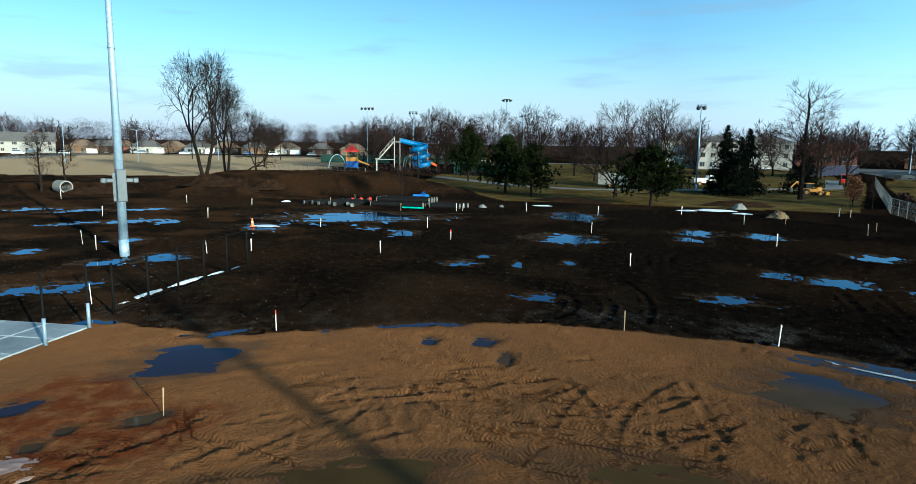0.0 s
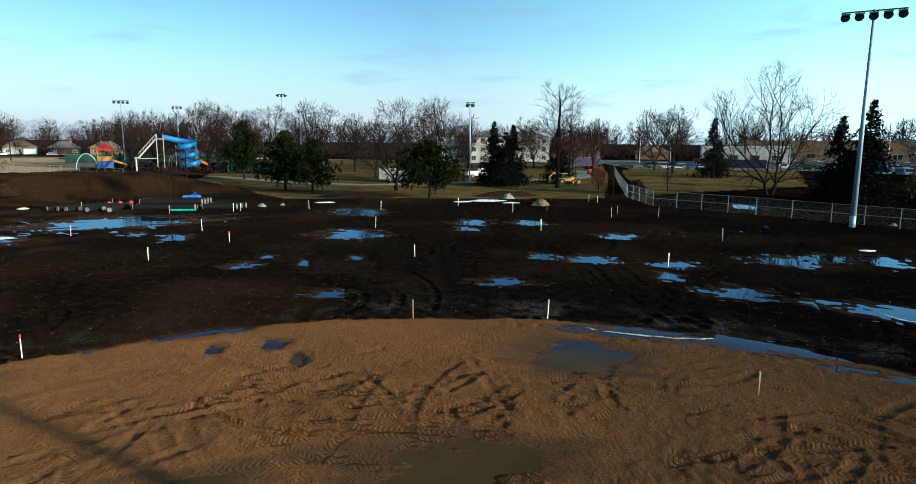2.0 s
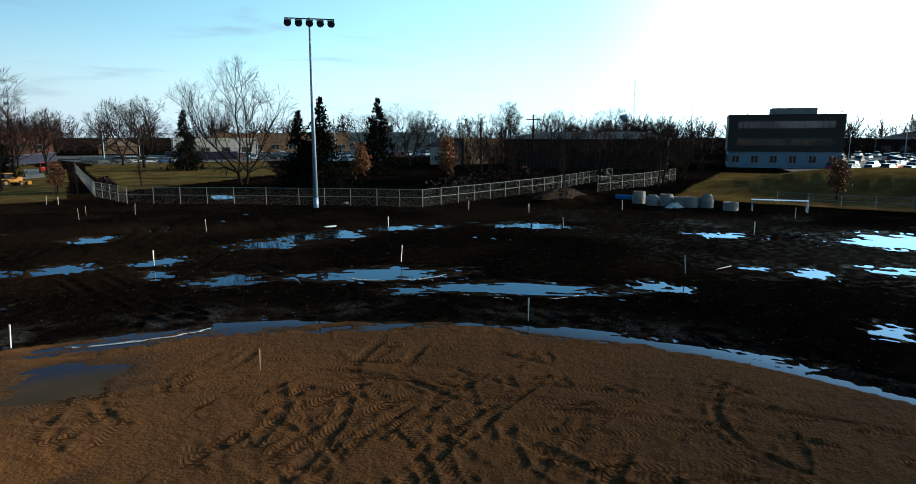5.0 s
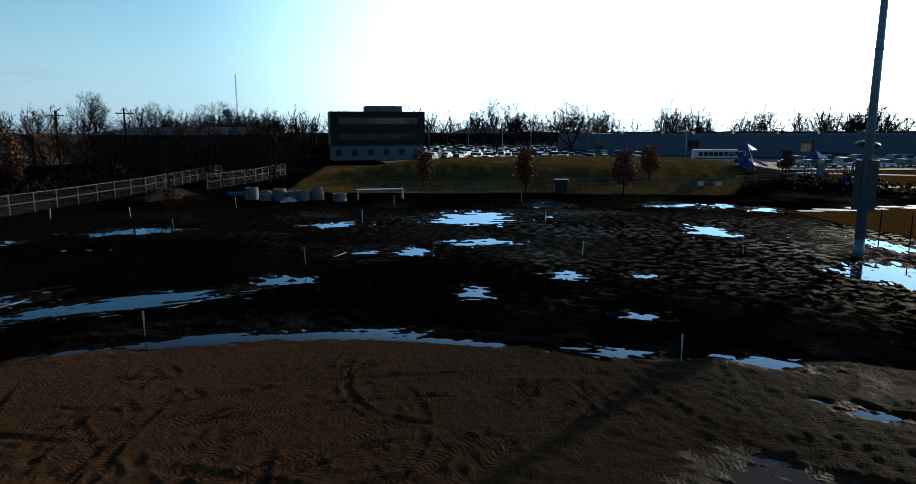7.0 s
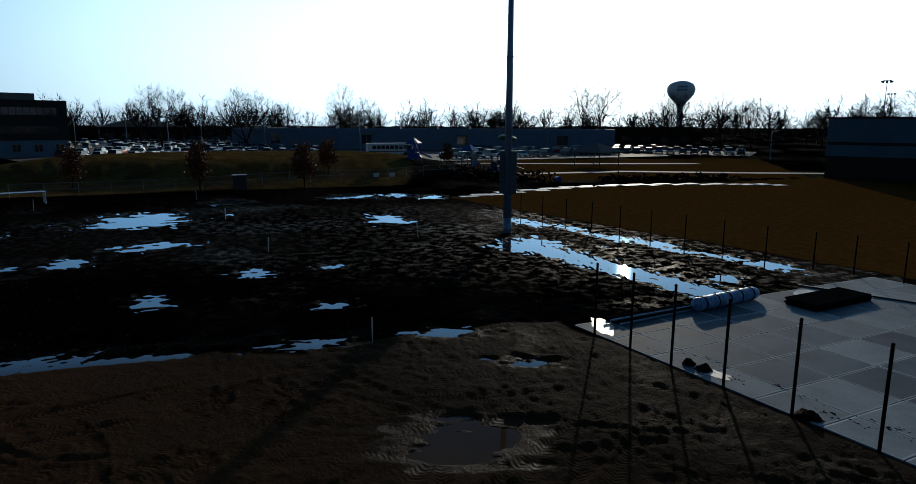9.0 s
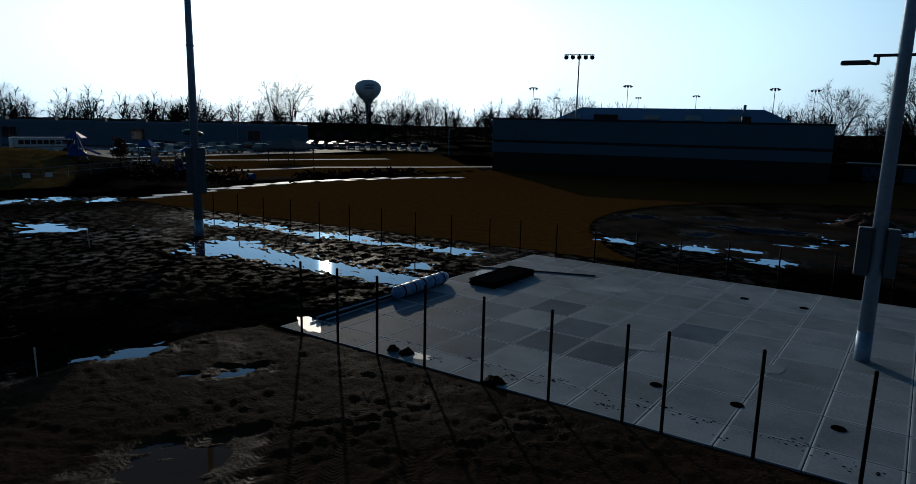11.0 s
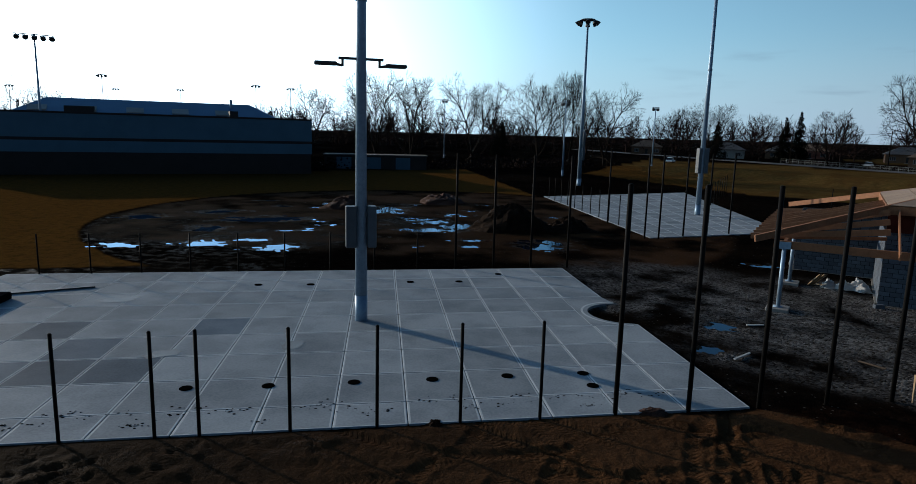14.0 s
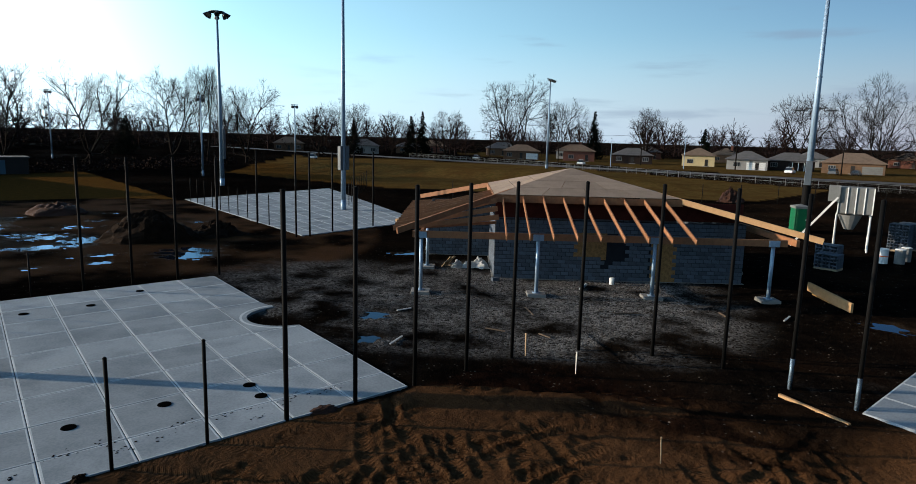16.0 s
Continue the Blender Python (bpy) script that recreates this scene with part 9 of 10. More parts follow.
for k in range(2):
    sg = thing("fence_sign", 76.0 + 0.05 * k, -17.4 - 2.0 * k, 0.7, 100, "small blank white sign on the wire fence", "sign")
    part("board", box(B(), -0.35, -0.02, 0, 0.35, 0.02, 0.5), M_WHITE, sg)
for x, y, r in ((-16.4, 69.0, 0.5), (-14.5, 70.3, 0.35), (11.5, 79.2, 0.9), (-29.8, 76.0, 0.4), (-28.6, 75.4, 0.45), (63.0, 41.5, 0.5), (41.5, 52.5, 0.4)):
    lump("boulder", x, y, r, r * 0.7, M_STUCCO, "pale rounded boulder on the soil", "rock", int(x * 3), 0.8, seg=18)


def wheels(parent, pts, r, w=0.35):
    for x, y in pts:
        wh = part("wheel", rod(B(), (x, y - w / 2, r), (x, y + w / 2, r), r, r, 18), M_TYRE, parent)
        part("rim", rod(B(), (x, y - w / 2 - 0.02, r), (x, y + w / 2 + 0.02, r), r * 0.5, r * 0.5, 12), M_YELLOW_PAINT, wh)


hoe = thing("backhoe", 25.0, 107.5, level(25, 107.5), -170, "yellow backhoe loader parked on the lawn", "backhoe")
hoe.scale = (0.72, 0.72, 0.72)
part("body", box(B(), -1.9, -0.6, 0.75, 1.3, 0.6, 1.5, bevel=0.08), M_YELLOW_PAINT, hoe)
part("hood", box(B(), -2.6, -0.5, 0.8, -0.9, 0.5, 1.75, bevel=0.08), M_YELLOW_PAINT, hoe)
part("cab", box(B(), -0.8, -0.65, 1.5, 0.7, 0.65, 2.45, bevel=0.05), M_GLASS, hoe)
part("cab_roof", box(B(), -0.9, -0.75, 2.45, 0.8, 0.75, 2.6, bevel=0.04), M_YELLOW_PAINT, hoe)
bm = B()
beam(bm, (1.2, 0, 1.1), (2.3, 0, 2.9), 0.25, 0.35)
beam(bm, (2.3, 0, 2.9), (3.5, 0, 1.6), 0.22, 0.28)
part("boom", bm, M_YELLOW_PAINT, hoe)
part("bucket", box(B(), 3.1, -0.35, 0.7, 3.7, 0.35, 1.5, bevel=0.08), M_DARK_METAL, hoe)
part("loader_bucket", box(B(), -4.0, -1.0, 0.15, -3.2, 1.0, 0.9, bevel=0.1), M_YELLOW_PAINT, hoe)
bm = B()
for s in (-0.55, 0.55):
    beam(bm, (-1.2, s, 1.3), (-3.3, s, 0.6), 0.12, 0.22)
part("loader_arm", bm, M_YELLOW_PAINT, hoe)
wheels(hoe, ((0.6, -0.8), (0.6, 0.8)), 0.7)
wheels(hoe, ((-2.2, -0.75), (-2.2, 0.75)), 0.48)
tractor = thing("utility_tractor", 39.0, 141.0, 0, 70, "small red utility tractor on the service path", "tractor")
part("body", box(B(), -1.2, -0.45, 0.5, 1.2, 0.45, 1.2, bevel=0.1), M_RED, tractor)
part("canopy", box(B(), -0.8, -0.6, 2.0, 0.5, 0.6, 2.08, bevel=0.03), M_RED, tractor)
for x in (-0.7, 0.4):
    for y in (-0.5, 0.5):
        part("canopy_post", rod(B(), (x, y, 1.2), (x, y, 2.0), 0.04, 0.04, 6), M_DARK_METAL, tractor)
wheels(tractor, ((-0.8, -0.6), (-0.8, 0.6), (0.9, -0.6), (0.9, 0.6)), 0.45)
truck = thing("pickup_truck", 12.6, 126.0, level(12.6, 126), 10, "white pickup truck on the park path", "truck")
bm = B()
box(bm, -2.7, -0.95, 0.5, 2.7, 0.95, 1.05, bevel=0.08)
part("body", bm, M_WHITE, truck)
bm = B()
for q in ((-2.7, -0.95, -0.3, -0.87), (-2.7, 0.87, -0.3, 0.95), (-2.7, -0.87, -2.6, 0.87)):
    box(bm, q[0], q[1], 1.05, q[2], q[3], 1.35)
part("bed_side", bm, M_WHITE, truck)
part("cab", box(B(), -0.3, -0.88, 1.05, 1.5, 0.88, 1.85, bevel=0.18), M_WHITE, truck)
part("glazing", box(B(), -0.1, -0.9, 1.2, 1.3, 0.9, 1.65, bevel=0.05), M_GLASS, truck)
wheels(truck, ((-1.7, -0.9), (-1.7, 0.9), (1.75, -0.9), (1.75, 0.9)), 0.4, 0.28)
trailer = thing("site_trailer", -4.0, 112.0, level(-4, 112), 8, "white corrugated storage trailer behind the pines", "trailer")
part("body", box(B(), -3.4, -1.15, 0.6, 3.4, 1.15, 2.88), M_STUCCO, trailer)
for k in range(28):
    part("rib", box(B(), -3.39 + k * 0.243, -1.165, 0.62, -3.25 + k * 0.243, 1.165, 2.89), M_STUCCO, trailer)
trailer.scale = (0.72, 0.8, 0.85)
wheels(trailer, ((-0.8, -1.0), (0.2, -1.0), (-0.8, 1.0), (0.2, 1.0)), 0.4)

# ---------------------------------------------------------------- builders' yard by the concession building
toilet = thing("portable_toilet", -51.3, -31.0, 0.0, facing(-51.3, -31) + 200, "dark green portable toilet with a grey roof", "toilet")
part("body", box(B(), -0.56, -0.56, 0.08, 0.56, 0.56, 2.05, bevel=0.03), M_GREEN, toilet)
part("roof", hip_roof(B(), -0.5, -0.5, 0.5, 0.5, 2.2, 0.16, 0.1), M_STUCCO, toilet)
part("roof_band", box(B(), -0.58, -0.58, 2.05, 0.58, 0.58, 2.12), M_WHITE, toilet)
door_ = part("door", box(B(), -0.4, -0.6, 0.2, 0.4, -0.565, 1.95, bevel=0.01), M_GREEN, toilet)
part("latch", box(B(), 0.28, -0.64, 1.05, 0.36, -0.6, 1.15), M_WHITE, door_)
part("skid", box(B(), -0.6, -0.6, 0, 0.6, 0.6, 0.08), M_DARK_METAL, toilet)


def block_pallet(x, y, turn, nx, ny, nz, label):
    """A cube of hollow blocks on a pallet, cells open to the side."""
    p = thing("block_stack", x, y, 0, turn, label, "block stack", "block stacks")
    part("pallet", box(B(), 0, 0, 0, nx * 0.2, ny * 0.41, 0.14), M_RAW_STAKE, p)
    for k in range(nz):
        for i in range(nx):
            for j in range(ny):
                ob = part("block", HOLLOW, None, p)
                ob.location = (i * 0.2, j * 0.41, 0.14 + k * 0.2)
    return p


bm = B()
t_ = 0.035
for q in ((0, 0, 0.194, t_), (0, 0.394 - t_, 0.194, 0.394), (0, 0.18, 0.194, 0.215)):
    box(bm, q[0], q[1], 0, q[2], q[3], 0.19)
box(bm, 0.0, t_, 0.0, 0.194, 0.394 - t_, 0.03)
box(bm, 0.0, t_, 0.16, 0.194, 0.394 - t_, 0.19)
HOLLOW = finish("block", bm, M_BLOCK)
yard_turn = 10
block_pallet(-38.6, -21.8, yard_turn, 5, 3, 6, "cube of hollow grey blocks on a pallet")
block_pallet(-37.6, -21.2, yard_turn, 5, 3, 4, "low stack of hollow grey blocks")
block_pallet(-49.3, -22.9, yard_turn, 5, 3, 9, "tall stack of hollow pale grey blocks")
block_pallet(-50.6, -22.9, yard_turn, 5, 3, 9, "tall stack of hollow pale grey blocks")
silo = thing("mortar_silo", -45.6, -23.8, 0, facing(-45.6, -23.8) + 180, "white mortar silo on a steel stand with a ladder", "silo")
part("bin", box(B(), -1.0, -0.7, 2.6, 1.1, 0.9, 4.4, bevel=0.06), M_STUCCO, silo)
bm = B()
for k in range(5):
    box(bm, -1.0 + k * 0.505, -0.76, 2.6, -0.93 + k * 0.505, -0.7, 4.4)
part("rib", bm, M_WHITE, silo)
bm = B()
rod(bm, (-0.2, 0, 1.5), (-0.2, 0, 2.5), 0.3, 0.75, 14)
part("hopper", bm, M_STUCCO, silo)
for x in (-1.0, 1.0):
    for y in (-0.6, 0.8):
        bm = B()
        rod(bm, (x, y, 0), (x, y, 2.5), 0.06, 0.06, 8)
        part("leg", bm, M_WHITE, silo)
for s in (-0.35, 0.35):
    bm = B()
    beam(bm, (-3.6, -0.5 + s, 0.1), (-1.0, -0.5 + s, 3.7), 0.06, 0.12)
    ladder = part("ladder_rail", bm, M_WHITE, silo)
for k in range(10):
    bm = B()
    f = (k + 0.5) / 10
    rod(bm, (-3.6 + 2.6 * f, -0.85, 0.1 + 3.6 * f), (-3.6 + 2.6 * f, -0.15, 0.1 + 3.6 * f), 0.03, 0.03, 6)
    part("rung", bm, M_WHITE, silo)
part("guard_panel", box(B(), -1.6, -0.85, 3.4, -0.9, -0.8, 4.5), M_STUCCO, silo)
for k, (x, y, m_, lab) in enumerate(((-42.6, -20.2, M_WHITE, "white plastic drum with coloured band"), (-43.4, -19.6, M_STUCCO, "grey steel drum near the silo"), (-44.6, -19.8, M_STUCCO, "grey steel drum near the silo"), (-20.3, -29.8, M_BLUE, "blue plastic drum beside the block wall"))):
    d_ = thing("drum", x, y, 0, 0, lab, "drum", "drums")
    part("barrel", rod(B(), (0, 0, 0), (0, 0, 0.9), 0.29, 0.29, 16), m_, d_, smooth=False)
    part("lid", rod(B(), (0, 0, 0.9), (0, 0, 0.94), 0.3, 0.28, 16), M_WHITE, d_)
    part("hoop", rod(B(), (0, 0, 0.44), (0, 0, 0.5), 0.305, 0.305, 16), M_ORANGE if k == 0 else m_, d_)
for k, (x, y) in enumerate(((-18.2, -29.6), (-19.2, -30.2), (-17.6, -29.9), (-18.8, -29.2))):
    lump("cement_bag", x, y, 0.65, 0.4, M_PLASTIC_WHITE, "slumped pale cement bag under sheeting", "bag", 70 + k, 0.6, k * 30, seg=18)
part_ = thing("timber_offcuts", -16.9, -29.8, 0, 30, "short timber offcuts leaning in a heap", "timber")
for k in range(6):
    bm = B()
    beam(bm, (-0.5 + 0.1 * k, -0.3, 0.05), (-0.3 + 0.12 * k, 0.4, 0.15 + 0.6 * abs(math.sin(k))), 0.1, 0.04)
    part("board", bm, M_RAW_STAKE, part_)
lvl = thing("laminated_beam", -28.7, -15.7, 0, math.degrees(math.atan2(3.0, 2.0)), "bright laminated timber beam lying on blocks", "timber")
part("beam", beam(B(), (-1.9, 0, 0.42), (1.9, 0, 0.34), 0.09, 0.42), M_PALE_LUMBER, lvl)
part("beam", beam(B(), (-1.7, 0.14, 0.3), (0.8, 0.14, 0.28), 0.05, 0.5), M_OSB, lvl)
part("board", beam(B(), (-2.0, 0.5, 0.06), (0.6, 0.45, 0.06), 0.35, 0.03), M_BLOCK, lvl)
tb = thing("timber_stack", -23.7, -47.8, 0.08, 25, "short stack of pale planks beside the slab", "timber")
for k in range(6):
    part("plank", box(B(), -1.3, -0.6 + (k % 3) * 0.4, (k // 3) * 0.12, 1.3, -0.25 + (k % 3) * 0.4, (k // 3) * 0.12 + 0.11), M_PALE_LUMBER, tb)
bm = B()
rod(bm, (-21.0, -23.2, 0.08), (-20.1, -22.6, 0.08), 0.07, 0.07, 10)
solid("plastic_pipe", bm, M_WHITE, "short white plastic pipe on the gravel", "pipe")
bm = B()
beam(bm, (-16.55, -10.2, 0.06), (-16.33, -8.15, 0.06), 0.09, 0.09)
solid("form_timber", bm, M_PALE_LUMBER, "pale form timber lying before the slab", "timber")
bm = B()
box(bm, -0.2, -0.1, 0, 0.2, 0.1, 0.19, bevel=0.005)
solid("loose_block", bm, M_BLOCK, "loose grey block on the gravel", "block", at=(-17.5, -26.0, 0))
bm = B()
rod(bm, (-22.4, -22.9, 0), (-22.4, -22.9, 0.35), 0.12, 0.12, 14)
solid("bucket", bm, M_WHITE, "white bucket beside the block wall", "bucket")
for k, (x, y, a, b) in enumerate(((-9.0, -19.5, 40, 0.5), (-12.8, -19.0, 120, 0.4), (-15.5, -20.5, 70, 0.6), (-11.0, -23.0, 10, 0.35), (-19.0, -18.5, 150, 0.5), (-22.5, -16.5, 60, 0.45), (-24.5, -15.0, 20, 0.5), (-14.0, -17.6, 95, 0.3))):
    bm = B()
    beam(bm, (-b, 0, 0.03), (b, 0, 0.04), 0.07, 0.035)
    solid("scrap_board", bm, M_WET_BOARD if k % 3 else M_PLASTIC_WHITE, "scrap of pale board on the gravel", "scrap", "scraps on the gravel", at=(x, y, 0.02), turn=a)

# ---------------------------------------------------------------- playgrounds
def tube_path(pts, r, material, name, parent, n=12, label=""):
    bm, prev = B(), None
    for k, p in enumerate(pts):
        d = (Vector(pts[min(k + 1, len(pts) - 1)]) - Vector(pts[max(k - 1, 0)])).normalized()
        u = d.cross(Vector((0, 0, 1))).normalized()
        w = u.cross(d)
        cur = [bm.verts.new(Vector(p) + (u * math.cos(6.28318 * i / n) + w * math.sin(6.28318 * i / n)) * r) for i in range(n)]
        if prev:
            for i in range(n):
                bm.faces.new((prev[i], prev[(i + 1) % n], cur[(i + 1) % n], cur[i]))
        prev = cur
    bmesh.ops.recalc_face_normals(bm, faces=bm.faces)
    return part(name, bm, material, parent, label, True)


ws = thing("water_slide", -55.0, 150.0, 0, facing(-55, 150) + 180, "tall white stair tower with blue spiral water slide", "water slide")
ws.scale = (0.62, 0.62, 0.95)
part("platform", box(B(), -5.2, -1.2, 7.4, -2.6, 1.2, 7.6), M_SIDING, ws)
for x in (-5.0, -2.8):
    for y in (-1.0, 1.0):
        part("tower_post", rod(B(), (x, y, 0), (x, y, 8.6), 0.14, 0.14, 8), M_SIDING, ws)
bm = B()
beam(bm, (-11.0, -0.8, 3.2), (-5.2, -0.8, 7.5), 0.1, 0.35)
beam(bm, (-11.0, 0.8, 3.2), (-5.2, 0.8, 7.5), 0.1, 0.35)
part("stringer", bm, M_SIDING, ws)
for k in range(22):
    f = k / 21
    part("tread", box(B(), -11.0 + 5.8 * f - 0.14, -0.8, 3.2 + 4.3 * f, -11.0 + 5.8 * f + 0.14, 0.8, 3.26 + 4.3 * f), M_SIDING, ws)
for s in (-0.85, 0.85):
    bm = B()
    beam(bm, (-11.0, s, 4.3), (-5.2, s, 8.6), 0.06, 0.08)
    for k in range(12):
        f = k / 11
        rod(bm, (-11.0 + 5.8 * f, s, 3.3 + 4.3 * f), (-11.0 + 5.8 * f, s, 4.3 + 4.3 * f), 0.03, 0.03, 6)
    box(bm, -11.4, s - 0.05, 2.9, -5.0, s + 0.05, 3.05)
    part("handrail", bm, M_SIDING, ws)
part("landing", box(B(), -12.6, -1.0, 3.0, -11.0, 1.0, 3.2), M_SIDING, ws)
part("landing_post", rod(B(), (-12.0, 0, 0), (-12.0, 0, 3.0), 0.3, 0.3, 10), M_SIDING, ws)
coil = [Vector((-2.6 + 1.1 * k, 0.1 * k, 7.9 - 0.16 * k)) for k in range(6)]
for k in range(52):
    a = radians(100 - k * 20)
    coil.append(Vector((4.6 + 3.1 * math.cos(a) + 0.03 * k, -2.2 + 2.7 * math.sin(a), 7.0 - 0.118 * k)))
tube_path(coil, 0.62, M_SKY_BLUE, "slide_tube", ws, label="blue enclosed tube slide")
for x, y in ((4.6, -2.2), (1.2, -0.5), (8.0, -2.5), (4.8, 0.9)):
    part("slide_post", rod(B(), (x, y, 0), (x, y, 6.0), 0.16, 0.14, 8), M_SIDING, ws)
for k in range(5):
    x, y = -34.0 + k * 1.5, 141.0 + 0.3 * k
    ar = thing("pool_pergola", x, y, 0, 20, "white pipe frame at the pool's edge", "frame", "pool frames")
    for s in (-0.7, 0.7):
        part("post", rod(B(), (s, 0, 0), (s, 0, 3.2), 0.06, 0.06, 6), M_WHITE, ar)
    part("rail", rod(B(), (-0.8, 0, 3.2), (0.8, 0, 3.2), 0.06, 0.06, 6), M_WHITE, ar)


def play_structure(x, y, turn, roof, panel, deck, slide, label, roof_shape=True, s=1.0):
    p = thing("play_structure", x, y, level(x, y), turn, label, "playground", "play structures")
    p.scale = (s, s, s)
    for px in (-1.2, 1.2):
        for py in (-1.2, 1.2):
            part("post", rod(B(), (px, py, 0), (px, py, 3.7), 0.09, 0.09, 8), panel, p)
    part("deck", box(B(), -1.3, -1.3, 1.45, 1.3, 1.3, 1.55), deck, p)
    if roof_shape:
        part("roof", hip_roof(B(), -1.2, -1.2, 1.2, 1.2, 3.7, 1.3, 0.35), roof, p)
    part("panel", box(B(), -1.3, -1.36, 0.2, 1.3, -1.26, 1.4, bevel=0.02), deck, p)
    part("guard", box(B(), -1.3, -1.34, 1.55, 1.3, -1.28, 2.4, bevel=0.02), panel, p)
    bm = B()
    beam(bm, (1.3, 0, 1.5), (4.4, 0, 0.25), 0.7, 0.08)
    beam(bm, (1.3, 0.38, 1.65), (4.4, 0.38, 0.4), 0.06, 0.3)
    beam(bm, (1.3, -0.38, 1.65), (4.4, -0.38, 0.4), 0.06, 0.3)
    part("slide", bm, slide, p)
    arch = [Vector((-1.4 - 2.2 * (1 - math.cos(k * 0.157)), 0, 2.6 * math.sin(k * 0.157) + 0.1)) for k in range(21)]
    tube_path([Vector((-1.3 - 3.6 * k / 20, -0.5, 2.9 * math.sin(3.1416 * k / 20) ** 0.5 if 0 < k < 20 else 0.05)) for k in range(21)], 0.07, M_GALV, "climbing_arch", p, 8)
    tube_path([Vector((-1.3 - 3.6 * k / 20, 0.5, 2.9 * math.sin(3.1416 * k / 20) ** 0.5 if 0 < k < 20 else 0.05)) for k in range(21)], 0.07, M_GALV, "climbing_arch", p, 8)
    return p


play_structure(-73.5, 158.0, facing(-73.5, 158) + 180, M_RED, M_YELLOW_PAINT, M_BLUE, M_YELLOW_PAINT, "yellow and blue play structure with red roof", s=1.25)
play_structure(-60.0, 176.0, facing(-60, 176) + 150, M_RED, M_RED, M_BLUE, M_ORANGE, "red and blue play structure by the trees", False, 1.2)
play_structure(91.0, -26.5, facing(91, -26.5) + 160, M_BLUE, M_BLUE, M_BLUE, M_SKY_BLUE, "blue tower with tall dark tube slide", s=0.62)
tw = thing("climbing_tower", 88.5, -25.5, 0, facing(88.5, -25.5) + 180, "blue climbing tower with steep pointed legs", "playground")
for a, b in (((-1.4, 0, 0), (0.3, 0, 4.9)), ((1.9, 0.3, 0), (0.3, 0, 4.9)), ((0.6, -1.2, 0), (0.3, 0, 4.9)), ((0.4, 1.4, 0), (0.3, 0, 4.9))):
    part("leg", rod(B(), a, b, 0.11, 0.09, 8), M_BLUE, tw)
part("roof", hip_roof(B(), -0.6, -0.6, 1.2, 0.6, 2.4, 0.8, 0.2), M_BLUE, tw)
part("panel", box(B(), -1.1, -0.9, 0.05, 1.4, -0.8, 1.3, bevel=0.03), M_STUCCO, tw)
for k, (x, y, m_) in enumerate(((86.0, -38.0, M_GREEN), (90.0, -40.5, M_BLUE), (93.0, -36.0, M_BLUE))):
    play_structure(x, y, facing(x, y) + 120 + 60 * k, m_, M_DARK_METAL, M_BLUE, M_GREEN, "dark play structure with green slide" if k == 0 else "dark blue play structure with slide", k != 0, 0.7)
tree_top = thing("shade_canopy", 86.2, -39.5, 0, 0, "green leaf-shaped canopies over the play deck", "playground")
part("pole", rod(B(), (0, 0, 0), (0, 0, 5.2), 0.12, 0.1, 8), M_DARK_METAL, tree_top)
for k in range(2):
    bm = B()
    bmesh.ops.create_uvsphere(bm, u_segments=14, v_segments=8, radius=0.9, matrix=pose(0.9 * (k * 2 - 1), 0.3 * k, 5.0 + 0.2 * k) @ Matrix.Diagonal((1.2, 0.9, 0.45, 1)))
    part("canopy", bm, M_GREEN, tree_top, smooth=True)
hut2 = thing("park_shelter", 98.0, -62.0, 0, 20, "small open park shelter with pointed dark roof", "shelter")
part("roof", hip_roof(B(), -3, -3, 3, 3, 2.5, 1.6, 0.5), M_SHINGLE_GREY, hut2)
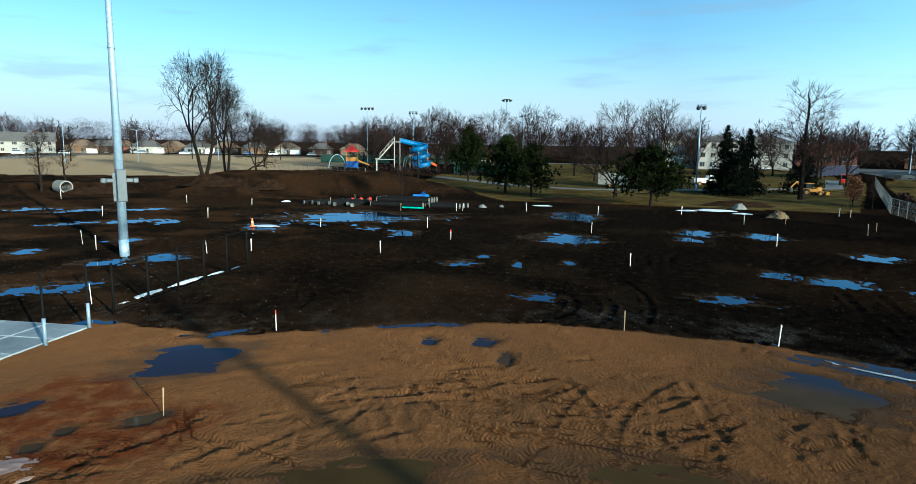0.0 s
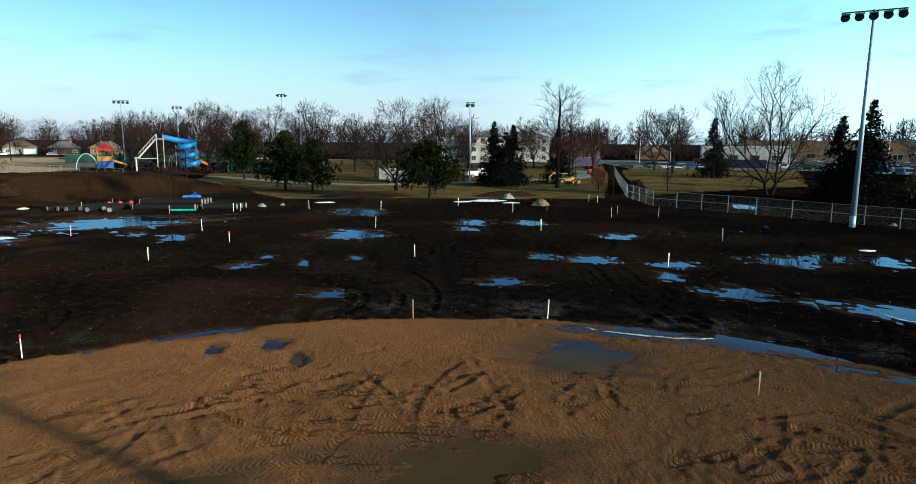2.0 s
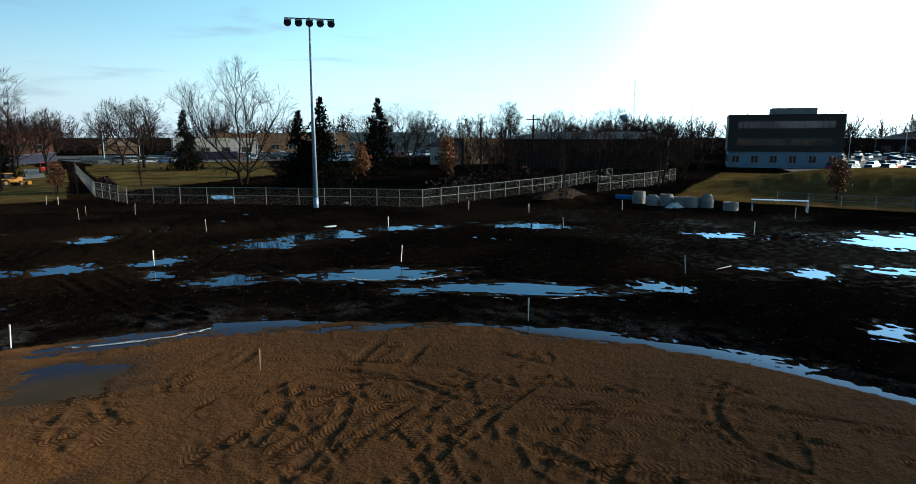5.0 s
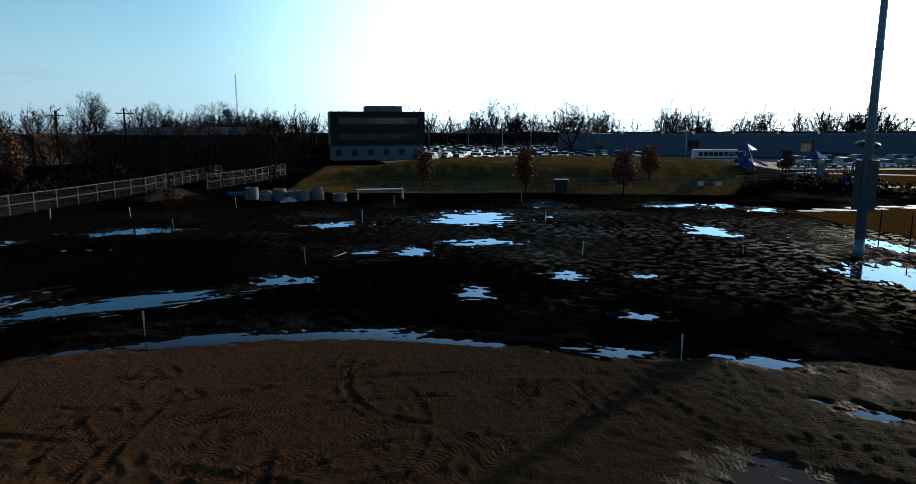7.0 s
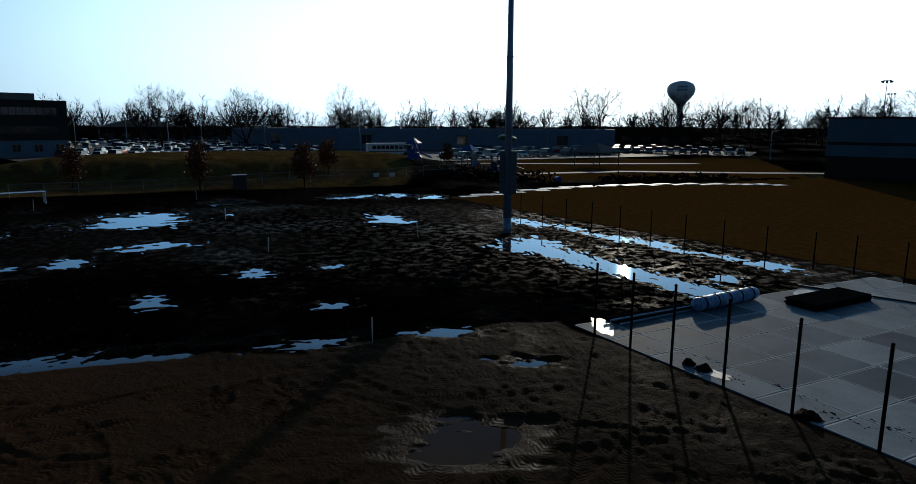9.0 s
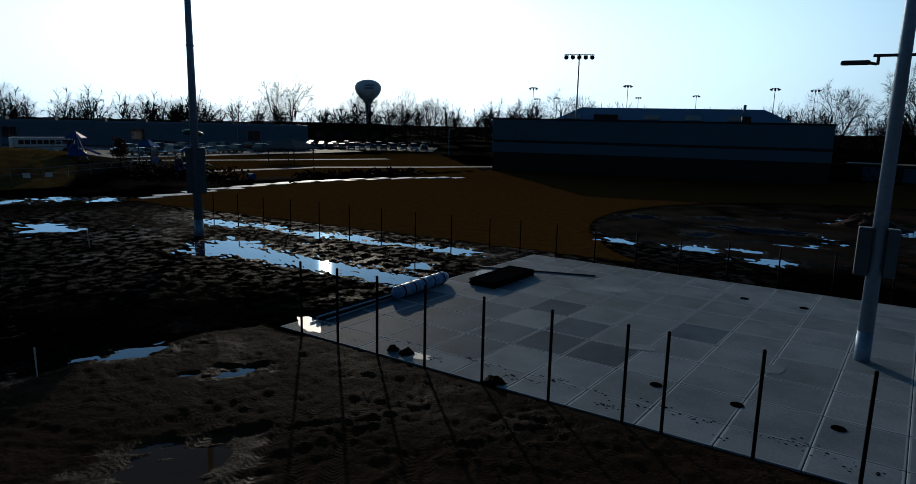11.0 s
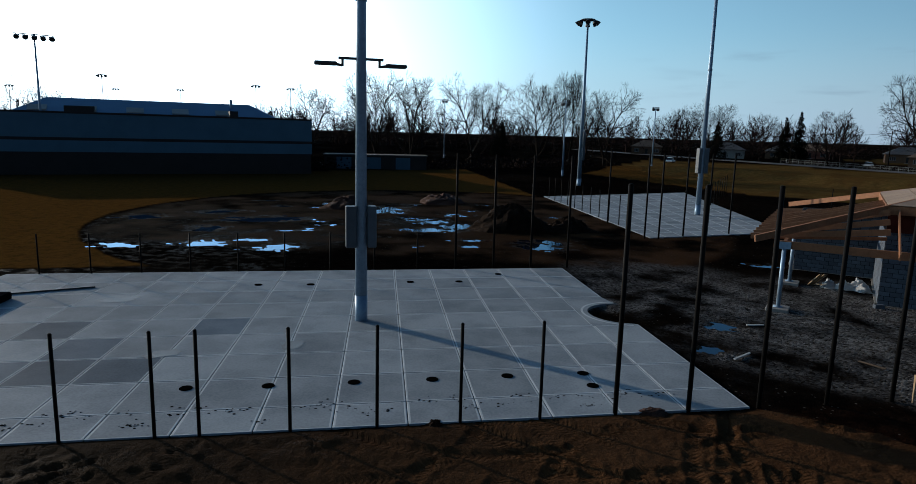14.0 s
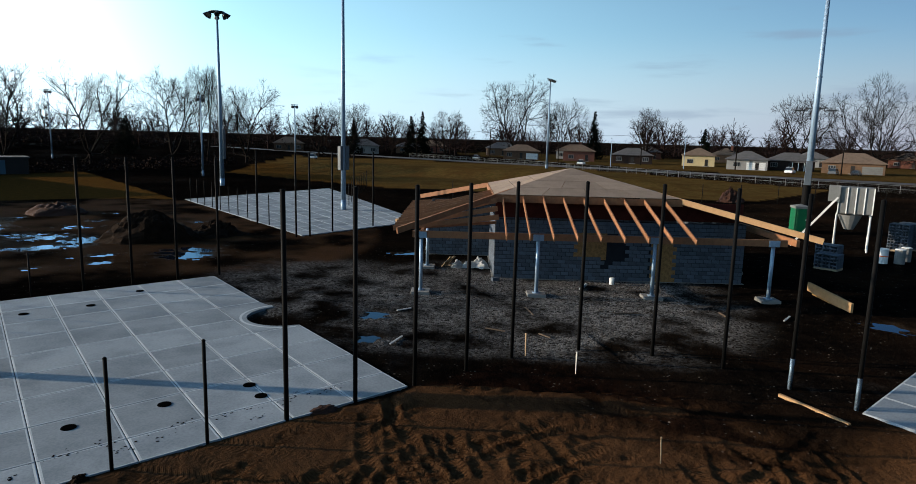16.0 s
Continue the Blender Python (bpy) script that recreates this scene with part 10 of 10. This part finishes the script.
for x in (-2.7, 2.7):
    for y in (-2.7, 2.7):
        part("post", rod(B(), (x, y, 0), (x, y, 2.5), 0.1, 0.1, 8), M_DARK_METAL, hut2)
bin_ = thing("barrel", 70.8, -39.3, 0, 0, "blue plastic barrel at the turf's far edge", "barrel")
part("drum", rod(B(), (-0.5, 0, 0.35), (0.5, 0, 0.35), 0.35, 0.35, 14), M_BLUE, bin_)


# ---------------------------------------------------------------- hedges and brush
def hedge(pts, h, w, seed, label):
    rnd_h, t = random.Random(seed), Tubes()
    for (ax, ay), (bx, by) in zip(pts, pts[1:]):
        d = math.hypot(bx - ax, by - ay)
        for _ in range(int(d * 42)):
            s = rnd_h.random()
            p = Vector((ax + (bx - ax) * s + rnd_h.gauss(0, w / 2), ay + (by - ay) * s + rnd_h.gauss(0, w / 2), rnd_h.uniform(0.05, h) * (0.75 + 0.3 * math.sin(s * 37))))
            t.leaf(p, rnd_h.uniform(0.25, 0.5), rnd_h)
    return tagged(new("hedge", t.mesh("hedge", M_TWIG, False)), label, "hedge")


hedge([(70.0, -37.5), (76.0, -32.5), (82.0, -27.0)], 1.5, 0.9, 1, "dense dark clipped hedge before the playground")
hedge([(66.0, -62.0), (70.0, -45.0)], 0.9, 0.8, 2, "low dark hedge beyond the turf")
hedge([(36.5, 104.0), (31.0, 86.0)], 1.0, 0.7, 3, "low dark brush along the fence")
hedge([(62.0, 58.0), (80.0, 62.0), (100.0, 72.0)], 1.6, 2.5, 4, "tangle of dark brush behind the fence")
hedge([(-66.0, 150.0), (-46.0, 144.0), (-30.0, 136.0)], 1.5, 1.0, 5, "tan brush before the pool")
hedge([(108.0, 118.0), (140.0, 100.0)], 2.2, 1.5, 6, "dark hedge beside the parked cars")
hedge([(30.0, -110.0), (-8.0, -128.0), (-30.0, -150.0)], 2.0, 2.0, 7, "dark brush behind the second field")

lump("concrete_spill", -12.65, 9.5, 1.1, 0.05, mat("pink_concrete", (0.27, 0.19, 0.165), (0.15, 0.10, 0.085), 0.85, scale=2.5, fine=25, relief=0.5, depth=0.02), "pinkish spill of hardened concrete on the sand", "concrete", 91, 0.7, 40, seg=28)
